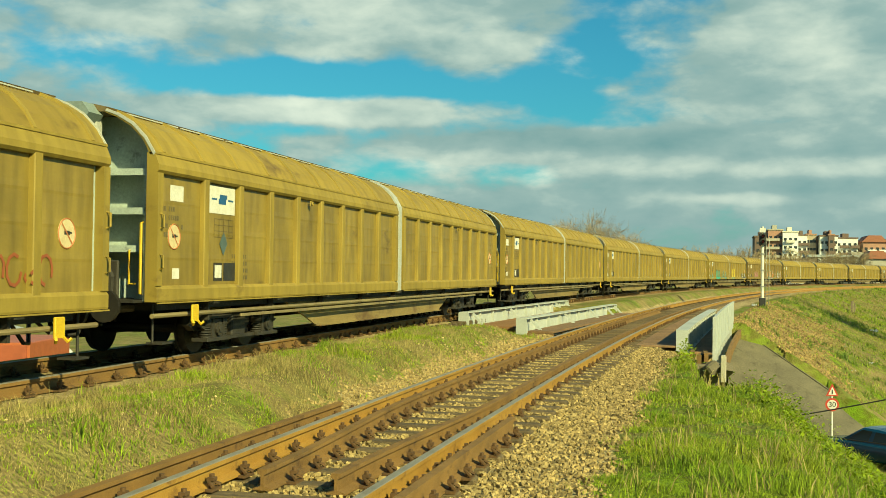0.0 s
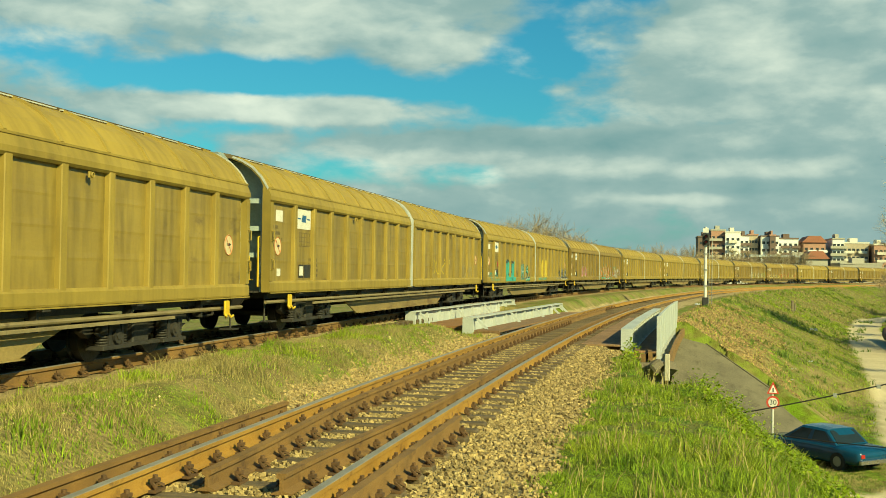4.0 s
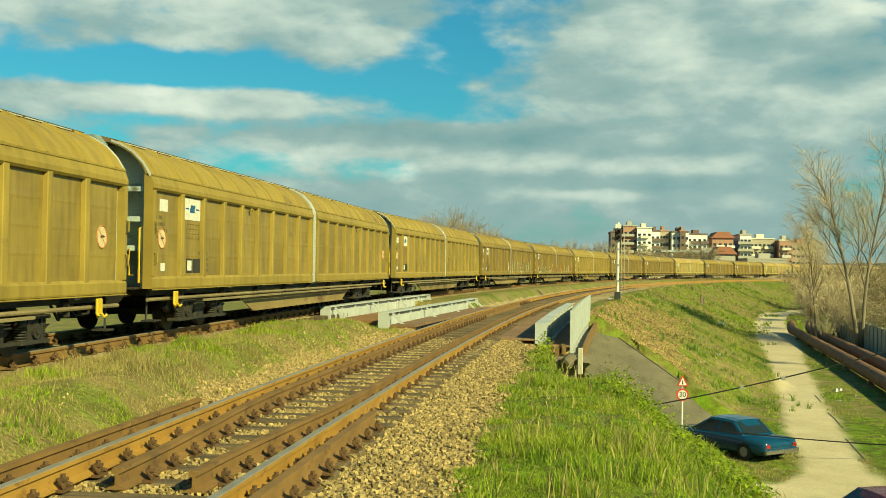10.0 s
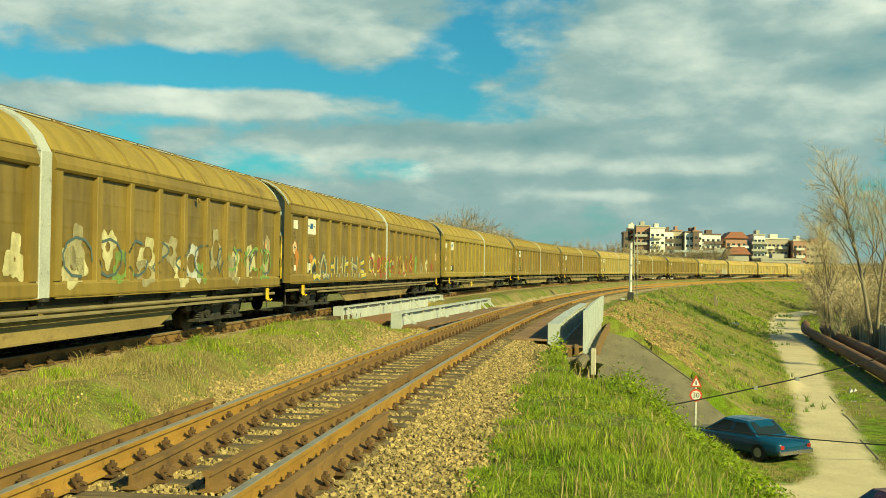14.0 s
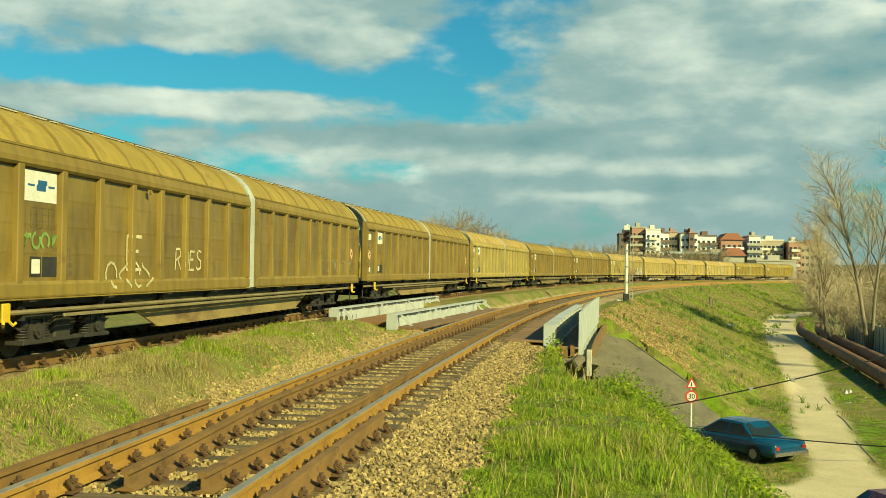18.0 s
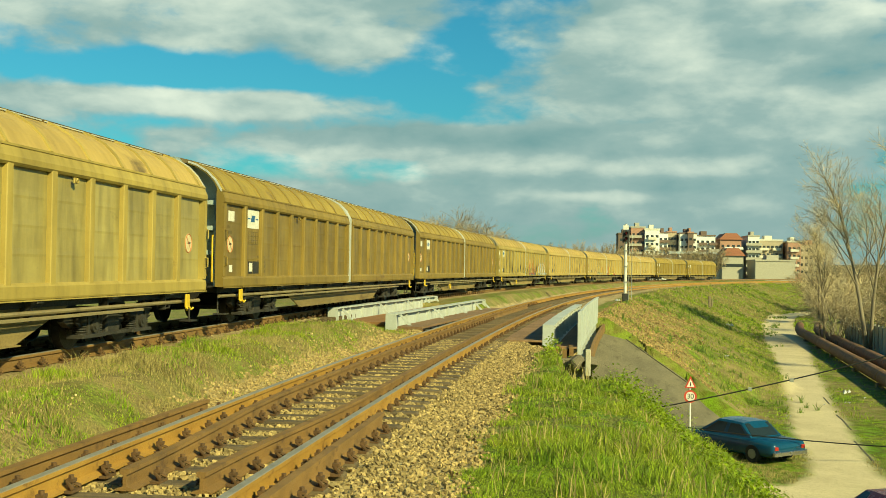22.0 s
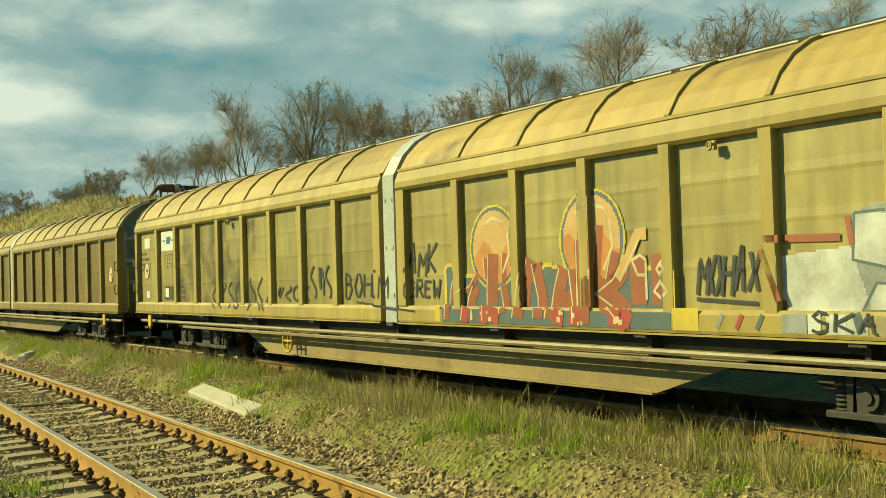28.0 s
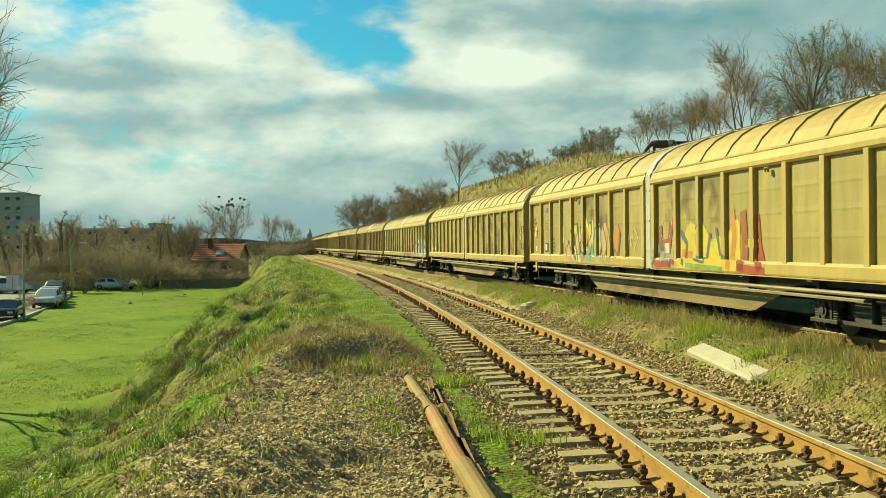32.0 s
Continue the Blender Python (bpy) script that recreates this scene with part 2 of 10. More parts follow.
OCHRE_LIGHT = material("ochre_light_paint", (0.50, 0.358, 0.098), (0.42, 0.30, 0.08), 0.66, 0, 0.7, 25, 0.02, ((0.24, 0.17, 0.055), 0.65, 1.1), 0, (1, 0.6, 1.4), grit=FINE, streak=0.14)
PANEL_LIGHT = material("light_panel_sheet", (0.47, 0.368, 0.122), (0.39, 0.30, 0.098), 0.38, 0, 0.7, 18, 0.02, ((0.19, 0.145, 0.055), 0.64, 0.9), 0.06, (1, 0.7, 1.6), grit=FINE, streak=0.16)
PILLAR = material("pale_grey_pillar_paint", (0.55, 0.56, 0.50), (0.42, 0.43, 0.38), 0.5, 0, 2, 30, 0.05, ((0.25, 0.22, 0.15), 0.64, 3))
ENDGREY = material("blue_grey_end_paint", (0.50, 0.58, 0.53), (0.37, 0.44, 0.40), 0.6, 0, 1.5, 30, 0.05, ((0.08, 0.08, 0.06), 0.60, 2))
ENDDARK = material("dark_blue_grey_paint", (0.27, 0.33, 0.31), (0.19, 0.24, 0.22), 0.6, 0, 1.5, 30, 0.05)
# Shade under the wagons put into the colour: near black despite low sun.
SHADEIRON = material("shade_black_iron", (0.012, 0.011, 0.010), (0.03, 0.026, 0.02), 0.55, 0.2, 3, 60, 0.2)
GRIME = material("oily_black_steel", (0.028, 0.026, 0.022), (0.06, 0.052, 0.038), 0.65, 0.2, 3, 60, 0.3, ((0.12, 0.085, 0.045), 0.66, 5))
FRAME = material("dusty_underframe_steel", (0.33, 0.24, 0.085), (0.21, 0.15, 0.055), 0.6, 0, 0.9, 30, 0.1, ((0.13, 0.075, 0.03), 0.53, 1.3), 0.15, (1, 0.5, 1))
PIPE = material("dusty_pipe_steel", (0.31, 0.245, 0.115), (0.19, 0.148, 0.075), 0.55, 0, 1.5, 40, 0.1, ((0.10, 0.07, 0.04), 0.6, 2))
YELLOW = material("safety_yellow_paint", (0.75, 0.50, 0.02), (0.62, 0.40, 0.02), 0.5, 0, 5, 60, 0.05)
WHITE = material("white_label", (0.78, 0.76, 0.68), (0.66, 0.63, 0.52), 0.6, 0, 8, 60, 0.03)
BLACK = material("black_label", (0.02, 0.02, 0.02), (0.04, 0.04, 0.035), 0.6, 0, 8, 60, 0.03)
BLUE = material("blue_label", (0.02, 0.12, 0.30), (0.02, 0.10, 0.24), 0.6, 0, 8, 60, 0.03)
STENCIL = material("worn_dark_stencil", (0.18, 0.14, 0.06), (0.13, 0.10, 0.045), 0.6, 0, 6, 60, 0.03)
DISC = material("faded_warning_disc", (0.72, 0.60, 0.36), (0.62, 0.48, 0.26), 0.6, 0, 6, 60, 0.03)
DISCRIM = material("faded_orange_rim", (0.55, 0.20, 0.06), (0.45, 0.15, 0.05), 0.6, 0, 6, 60, 0.03)
RAIL = material("rusty_rail_steel", (0.47, 0.265, 0.045), (0.34, 0.18, 0.03), 0.75, 0.1, 1.6, 80, 0.3, ((0.13, 0.06, 0.02), 0.57, 3), 0, (1, 1, 1))
RAILTOP = material("worn_rail_head", (0.46, 0.43, 0.36), (0.34, 0.31, 0.25), 0.66, 0.6, 2, 60, 0.03)
GUARD = material("old_guard_rail_steel", (0.30, 0.168, 0.046), (0.19, 0.108, 0.034), 0.8, 0.1, 1.6, 80, 0.3, ((0.11, 0.06, 0.025), 0.57, 3))
CLIP = material("dark_rusty_fastener", (0.16, 0.085, 0.03), (0.09, 0.05, 0.02), 0.85, 0.1, 10, 80, 0.2)
WOODSL = material("tarred_wooden_sleeper", (0.20, 0.142, 0.066), (0.085, 0.06, 0.032), 0.9, 0, 3, 40, 0.5, ((0.16, 0.12, 0.065), 0.6, 3), 0.25, (0.4, 4, 4))
CONCSL = material("pale_concrete_sleeper", (0.442, 0.357, 0.17), (0.365, 0.289, 0.14), 0.85, 0, 3, 50, 0.3, ((0.22, 0.15, 0.08), 0.62, 4), 0.15)
# Brighter copy of the ballast colour, offsetting backlight behind the standpoint.
PALESTONE = material("brightened_ballast_stone", (0.53, 0.405, 0.19), (0.35, 0.26, 0.122), 0.9, 0, 9, 60, 0.3, None, 0, (1, 1, 1), 0.5)
RUBBLE = material("orange_brown_rubble", (0.42, 0.29, 0.11), (0.25, 0.17, 0.065), 0.9, 0, 9, 60, 0.3, None, 0, (1, 1, 1), 0.55)
STONE = material("ballast_stone", (0.45, 0.335, 0.135), (0.28, 0.20, 0.08), 0.9, 0, 9, 60, 0.3, None, 0, (1, 1, 1), 0.5)
GRAVEL = material("dusty_brown_gravel", (0.70, 0.55, 0.27), (0.48, 0.37, 0.175), 0.9, 0, 9, 60, 0.3, None, 0, (1, 1, 1), 0.55)
STEELW = material("pale_grey_bridge_paint", (0.58, 0.61, 0.57), (0.44, 0.47, 0.44), 0.55, 0, 1.5, 40, 0.08, ((0.22, 0.12, 0.05), 0.66, 3))
DECKRUST = material("rusty_deck_plate", (0.36, 0.19, 0.07), (0.26, 0.13, 0.05), 0.8, 0.1, 1.2, 40, 0.2, ((0.17, 0.09, 0.04), 0.6, 1.5), 0.15)
PLANK = material("brown_bridge_deck", (0.30, 0.175, 0.08), (0.20, 0.12, 0.058), 0.85, 0, 2, 40, 0.3, ((0.22, 0.13, 0.06), 0.6, 2), 0.2, (4, 0.5, 4))
CONC = material("weathered_concrete", (0.20, 0.165, 0.105), (0.13, 0.11, 0.072), 0.9, 0, 1.2, 30, 0.4, ((0.10, 0.09, 0.06), 0.62, 2.2))
SLAB = material("pale_concrete_slab", (0.58, 0.53, 0.40), (0.48, 0.43, 0.32), 0.85, 0, 3, 40, 0.3, ((0.32, 0.29, 0.2), 0.64, 6))
BARK = material("grey_brown_bark", (0.29, 0.23, 0.15), (0.19, 0.15, 0.10), 0.9, 0, 3, 30, 0.5, None, 0.2, (3, 3, 0.6))
BARKPALE = material("pale_poplar_bark", (0.30, 0.25, 0.165), (0.19, 0.155, 0.105), 0.9, 0, 2, 30, 0.5, ((0.09, 0.075, 0.05), 0.58, 2), 0, (2, 2, 0.6))
TWIG = material("thin_brown_twigs", (0.44, 0.345, 0.195), (0.31, 0.24, 0.135), 0.9, 0, 3, 30, 0.0, None, 0.25)
BUD = material("yellow_green_buds", (0.30, 0.28, 0.07), (0.22, 0.21, 0.06), 0.8, 0, 3, 30, 0.0, None, 0, (1, 1, 1), 0.3, 0.3)
DARKGRASS = material("dark_green_grass", (0.12, 0.20, 0.012), (0.19, 0.27, 0.018), 0.6, 0, 0.6, 20, 0, None, 0, (1, 1, 1), 0.5, 0.3, sward=0.4)
MEADOW = material("lush_meadow_grass", (0.12, 0.235, 0.004), (0.19, 0.275, 0.009), 0.6, 0, 0.3, 20, 0, None, 0, (1, 1, 1), 0.4, 0.3, sward=0.75)
GRASS = material("fresh_green_grass", (0.235, 0.38, 0.013), (0.43, 0.49, 0.03), 0.6, 0, 0.6, 20, 0, None, 0, (1, 1, 1), 0.5, 0.35, sward=0.62)
MOSS = material("yellowish_mossy_grass", (0.235, 0.265, 0.025), (0.37, 0.325, 0.065), 0.7, 0, 0.6, 20, 0, None, 0, (1, 1, 1), 0.5, 0.3, sward=0.6)
TANGLE = material("matted_brown_stems", (0.17, 0.125, 0.055), (0.10, 0.075, 0.035), 0.8, 0, 0.8, 20, 0, None, 0, (1, 1, 1), 0.45, 0.2, sward=0.5)
DRYGRASS = material("dry_straw_grass", (0.52, 0.43, 0.15), (0.35, 0.28, 0.09), 0.7, 0, 0.8, 20, 0, None, 0, (1, 1, 1), 0.45, 0.3, sward=0.55)
LEAF = material("bright_shrub_leaves", (0.374, 0.459, 0.017), (0.255, 0.357, 0.0127), 0.5, 0, 0.8, 20, 0, None, 0, (1, 1, 1), 0.5, 0.4, sward=0.35)
RIDGE = material("dull_brown_ridge", (0.20, 0.145, 0.06), (0.14, 0.10, 0.045), 0.65, 0, 0.7, 25, 0.05)
ROOF = material("weathered_ochre_roof", (0.39, 0.275, 0.04), (0.32, 0.22, 0.033), 0.66, 0, 0.6, 25, 0.02, ((0.15, 0.09, 0.025), 0.60, 0.9), 0, (1, 0.6, 1), grit=FINE, streak=0.24)
ROOF_PALE = material("weathered_pale_roof", (0.53, 0.368, 0.102), (0.44, 0.30, 0.08), 0.66, 0, 0.6, 25, 0.02, ((0.17, 0.115, 0.04), 0.60, 0.9), 0, (1, 0.6, 1), grit=FINE, streak=0.24)
REVET = material("dirty_pebbled_concrete", (0.19, 0.165, 0.105), (0.125, 0.11, 0.072), 0.95, 0, 0.9, 18, 0.6, ((0.085, 0.075, 0.045), 0.56, 1.6))
# Mesh tools -----------------------------------------------------------
class Mesh:
    def __init__(self):
        self.v, self.f = [], []

    def add(self, verts, faces):
        n = len(self.v)
        self.v.extend(tuple(p) for p in verts)
        self.f.extend(tuple(i + n for i in q) for q in faces)
        return self

    def box(self, x0, x1, y0, y1, z0, z1, c=0.0):
        if c <= 0:
            return self.add([(x0, y0, z0), (x1, y0, z0), (x1, y1, z0), (x0, y1, z0), (x0, y0, z1), (x1, y0, z1), (x1, y1, z1), (x0, y1, z1)],
                            [(3, 2, 1, 0), (4, 5, 6, 7), (0, 1, 5, 4), (1, 2, 6, 5), (2, 3, 7, 6), (3, 0, 4, 7)])
        # chamfered box: an octagonal prism in plan with chamfered top
        ring = [(x0 + c, y0), (x1 - c, y0), (x1, y0 + c), (x1, y1 - c), (x1 - c, y1), (x0 + c, y1), (x0, y1 - c), (x0, y0 + c)]
        mx, my = (x0 + x1) / 2, (y0 + y1) / 2
        kx, ky = 1 - 2 * c / max(x1 - x0, 1e-6), 1 - 2 * c / max(y1 - y0, 1e-6)
        small = [(mx + (x - mx) * kx, my + (y - my) * ky) for x, y in ring]
        vs = [(x, y, z0) for x, y in ring] + [(x, y, z1 - c) for x, y in ring] + [(x, y, z1) for x, y in small]
        fs = [tuple(range(7, -1, -1)), tuple(range(16, 24))]
        for k in range(8):
            j = (k + 1) % 8
            fs += [(k, j, 8 + j, 8 + k), (8 + k, 8 + j, 16 + j, 16 + k)]
        return self.add(vs, fs)

    def prism(self, prof, a0, a1, axis="y", caps=True):
        """A closed profile (u, w) drawn out along an axis; u is x (or y when drawn along x)."""
        n = len(prof)
        put = (lambda u, w, a: (u, a, w)) if axis == "y" else ((lambda u, w, a: (a, u, w)) if axis == "x" else (lambda u, w, a: (u, w, a)))
        vs = [put(u, w, a) for a in (a0, a1) for u, w in prof]
        fs = [(k, (k + 1) % n, n + (k + 1) % n, n + k) for k in range(n)]
        if caps:
            fs += [tuple(range(n - 1, -1, -1)), tuple(range(n, 2 * n))]
        return self.add(vs, fs)

    def tube(self, pts, r, n=6, r1=None, caps=True):
        pts = [Vector(p) for p in pts]
        m = len(pts)
        vs = []
        for i, p in enumerate(pts):
            d = (pts[min(i + 1, m - 1)] - pts[max(i - 1, 0)])
            d = d.normalized() if d.length > 1e-9 else Vector((0, 0, 1))
            a = d.orthogonal().normalized() if abs(d.z) > 0.95 else d.cross(Vector((0, 0, 1))).normalized()
            b = d.cross(a)
            rr = r if r1 is None else r + (r1 - r) * i / max(m - 1, 1)
            vs += [p + (a * math.cos(6.28319 * k / n) + b * math.sin(6.28319 * k / n)) * rr for k in range(n)]
        fs = [(i * n + k, i * n + (k + 1) % n, (i + 1) * n + (k + 1) % n, (i + 1) * n + k) for i in range(m - 1) for k in range(n)]
        if caps and n > 2:
            fs += [tuple(range(n - 1, -1, -1)), tuple(range((m - 1) * n, m * n))]
        return self.add(vs, fs)

    def ring(self, c, R, r, axis="x", n=16, k=6):
        c = Vector(c)
        u, w = {"x": (Vector((0, 1, 0)), Vector((0, 0, 1))), "y": (Vector((1, 0, 0)), Vector((0, 0, 1))), "z": (Vector((1, 0, 0)), Vector((0, 1, 0)))}[axis]
        ax = u.cross(w)
        vs, fs = [], []
        for i in range(n):
            a = 6.28319 * i / n
            o = u * math.cos(a) + w * math.sin(a)
            for j in range(k):
                b = 6.28319 * j / k
                vs.append(c + o * (R + r * math.cos(b)) + ax * r * math.sin(b))
        for i in range(n):
            for j in range(k):
                fs.append((i * k + j, ((i + 1) % n) * k + j, ((i + 1) % n) * k + (j + 1) % k, i * k + (j + 1) % k))
        return self.add(vs, fs)

    def data(self, name, mat, smooth=False):
        me = bpy.data.meshes.new(name)
        me.from_pydata(self.v, [], self.f)
        me.materials.append(mat)
        me.update()
        if smooth:
            me.shade_smooth()
        else:
            me.shade_flat()
        return me


def part(name, mesh, mat, parent=None, label="", smooth=False, at=None):
    me = mesh if isinstance(mesh, bpy.types.Mesh) else mesh.data(name, mat, smooth)
    ob = new(name, me)
    if parent:
        ob.parent = parent
    if at is not None:
        ob.matrix_basis = at
    if label:
        tagged(ob, label)
    return ob


def thing(name, label, category, group="", kind="", at=None):
    ob = new(name)
    ob.empty_display_size = 0.3
    if at is not None:
        ob.matrix_basis = at
    return tagged(ob, label, category, group, kind)


# The two curved tracks ------------------------------------------------
NEAR = 3.608  # the near track's middle lies this far to the left of the first standpoint
GAUGE = 1.74  # between the middles of the rail heads
_s = np.arange(-700.0, 521.0, 1.0)
_k = np.where(_s >= 0, 0.001377 + 0.000001167 * np.clip(_s, 0, 260), 0.001757 - 0.000380 * np.exp(np.minimum(_s, 0) / 20.0) + 0.00001423 * np.maximum(np.minimum(_s, 0), -150))
_k = np.where(_s < -150, -0.0002, _k)
_psi = np.cumsum(_k)
_psi -= _psi[700]
_x, _y = np.cumsum(np.sin(_psi)), np.cumsum(np.cos(_psi))
_x, _y = _x - _x[700], _y - _y[700]


def smooth01(s, a, b):
    t = np.clip((s - a) / (b - a), 0, 1)
    return t * t * (3 - 2 * t)


def on_track(s, off=0.0, z=0.0):
    """The place at s metres along, off metres to the right of the near track's middle."""
    p = np.interp(s, _s, _psi)
    o = off - NEAR
    return np.interp(s, _s, _x) + o * np.cos(p), np.interp(s, _s, _y) - o * np.sin(p), z


def track_pose(s, off=0.0, z=0.0):
    x, y, z = on_track(s, off, z)
    return pose(float(x), float(y), float(z), 0, 0, -math.degrees(float(np.interp(s, _s, _psi))))


_fs = (-300, -70, -35, -25, -15, -5, 5, 15, 25, 35, 60, 130, 300)
_fo = np.convolve(np.pad(np.interp(_s, _fs, (4.16, 4.15, 4.76, 5.06, 5.58, 5.90, 5.76, 5.84, 6.00, 6.25, 6.50, 7.11, 6.58)), 5, "edge"), np.ones(11) / 11, "valid")
_fz = np.convolve(np.pad(np.interp(_s, _fs, (0.06, 0.14, 0.33, 0.34, 0.32, 0.32, 0.35, 0.38, 0.40, 0.41, 0.42, 0.40, 0.37)), 5, "edge"), np.ones(11) / 11, "valid")


def far_off(s):
    return -np.interp(s, _s, _fo)


def far_z(s):
    return np.interp(s, _s, _fz)


def along(xs, ys):
    """Distance along the near track and offset to its right for arrays of places."""
    i = np.clip(np.round(ys).astype(int) + 700, 0, len(_s) - 1)
    for _ in range(6):
        dx, dy = xs - _x[i], ys - _y[i]
        t = dx * np.sin(_psi[i]) + dy * np.cos(_psi[i])
        i = np.clip(i + np.round(t).astype(int), 0, len(_s) - 1)
    dx, dy = xs - _x[i], ys - _y[i]
    return _s[i] + dx * np.sin(_psi[i]) + dy * np.cos(_psi[i]), dx * np.cos(_psi[i]) - dy * np.sin(_psi[i]) + NEAR


def sweep(prof, s_list, offs, zs, mat, name, parent=None, label=""):
    """Draw a closed profile (across, up) along the track."""
    n, vs, fs = len(prof), [], []
    for i, s in enumerate(s_list):
        o = offs(s) if callable(offs) else offs
        z = zs(s) if callable(zs) else zs
        for u, w in prof:
            vs.append(on_track(s, o + u, z + w))
    for i in range(len(s_list) - 1):
        fs += [(i * n + k, i * n + (k + 1) % n, (i + 1) * n + (k + 1) % n, (i + 1) * n + k) for k in range(n)]
    fs += [tuple(range(n - 1, -1, -1)), tuple(range((len(s_list) - 1) * n, len(s_list) * n))]
    return part(name, Mesh().add([(float(a), float(b), float(c)) for a, b, c in vs], fs), mat, parent, label)
# Ground ---------------------------------------------------------------
def bumps(x, y):
    return (0.5 * np.sin(0.9 * x + 1.7 * np.sin(0.37 * y)) * np.cos(0.8 * y + 0.9 * np.sin(0.5 * x))
            + 0.3 * np.sin(2.3 * x + 1.1 + 1.3 * np.sin(0.9 * y)) * np.cos(2.1 * y + 0.4) + 0.2 * np.sin(4.7 * x + 2.0) * np.cos(4.3 * y + 1.0))


def height(x, y):
    s, o = along(x, y)
    fo, fz = far_off(s), far_z(s)
    front = smooth01(s, -12, 6)  # 1 ahead of the standpoint, 0 behind it
    b = bumps(x, y)
    # bed of the two tracks
    z = np.full_like(x, -0.268) + 0.012 * b
    mid = np.exp(-((o + 2.75) / 0.7) ** 2)
    z += mid * 0.15 * (0.6 + 0.4 * front)
    z += (fz + 0.05) * smooth01(-o, 1.6, 2.6)
    ramp_down = smooth01(s, 29.5, 33.8) * (s < 40) * smooth01(-o, 1.5, 1.9) * (1 - smooth01(-o, 4.6, 5.2))
    z = z - (z + 0.16) * ramp_down
    # left of the far track: a drop ahead, a wooded bank behind
    left_lo = fz - 0.35 - 3.4 * smooth01(-(o - fo), 3.4, 9.0)
    crest = 6.6 + 1.9 * smooth01(-s, 55, 85) - 4.0 * smooth01(-s, 120, 200) + 0.25 * b
    left_hi = fz - 0.25 + crest * smooth01(-(o - fo), 2.6, 12.5) 
    z = np.where(o < fo - 2.4, left_lo * front + left_hi * (1 - front), z)
    # right of the near track, ahead
    low = -4.7 + 1.2 * smooth01(s, 160, 420)
    brink = 30.8 - 10.0 * smooth01(o, 2.5, 3.7)  # where the near bank falls towards the road
    d_near = np.hypot(np.maximum(o - 4.62 - 0.15 * np.sin(0.6 * s), 0), np.maximum(s - brink, 0) * (o > 1.9))
    sh = -0.30 + 0.07 * b + 0.10 * np.exp(-((o - 3.6) / 1.0) ** 2)
    ahead_near = sh - 0.72 * d_near + 0.10 * b * np.clip(d_near, 0, 1)
    ahead_far = -0.32 + 0.05 * b - (0.43 + 0.24 * (1 - smooth01(s, 53, 66))) * np.maximum(o - 3.9, 0) + 0.12 * b * np.clip(o - 4, 0, 1.5)
    ahead = np.maximum(np.where(s < 42, ahead_near, ahead_far), low)
    # right of the near track, behind
    meadow = -3.0 + 0.02 * b
    mound = 0.26 * np.exp(-(((s + 22.0) / 3.6) ** 2 + ((o - 3.9) / 1.5) ** 2)) + 1.3 * np.exp(-(((s + 46) / 7.5) ** 2 + ((o - 8.0) / 2.0) ** 2)) \
        + 1.6 * np.exp(-(((s + 97) / 28) ** 2 + ((o - 6.7) / 2.0) ** 2)) - 0.35 * np.exp(-(((s + 62) / 10) ** 2 + ((o - 4.0) / 0.9) ** 2))
    mound += 0.24 * np.exp(-(((o - 4.8 - 0.375 * (s + 10)) / 0.75) ** 2 + ((s + 12) / 3.5) ** 4))  # loose ridge of tipped gravel
    lip = 19.3 - 0.6 * (o - 3.0) + 0.35 * np.sin(2.3 * o)
    mound += 0.30 * smooth01(-s, lip, lip + 1.1) * (1 - smooth01(-s, lip + 3, lip + 8)) * smooth01(o, 2.1, 2.9) * (1 - smooth01(o, 4.6, 5.6))  # broken edge of the green mounds
    top = -0.28 + 0.06 * b + mound
    back = np.maximum(top - 0.50 * np.maximum(o - 5.2, 0) + 0.30 * b * np.clip(o - 4.6, 0, 1), meadow + 0.10 * bumps(x * 0.5, y * 0.4))
    rough = smooth01(o, 3.0, 3.8) * (1 - smooth01(o, 10, 13)) * smooth01(s, -75, -60) * (1 - smooth01(s, -9, -5))
    back = back + rough * (0.12 * bumps(x * 2.2 + 1, y * 2.2) + 0.06 * bumps(x * 4.1, y * 4.1 + 2) + 0.46 * bumps(x * 0.9 + 4, y * 0.6) * smooth01(-s, 18, 25) + 0.22 * bumps(x * 1.3, y * 1.2 + 5) * smooth01(o, 5.0, 6.2))
    right = ahead * front + back * (1 - front)
    z = np.where(o > 1.9, right * smooth01(o, 1.9, 2.7) + z * (1 - smooth01(o, 1.9, 2.7)), z)
    # the sunken road under the bridges
    road = (s > np.where(o < -1.6, 35.3, 32.6)) & (s < 51.4) & (o > -22)
    z = np.where(road, np.minimum(z, -4.7 + 0.01 * b + np.where(o > 7.6, 0.95 * np.maximum(s - 48.6, 0), 0)), z)
    # lower ground far off
    far = smooth01(np.hypot(x, y), 260, 520)
    return z * (1 - far) + far * (-4.0)


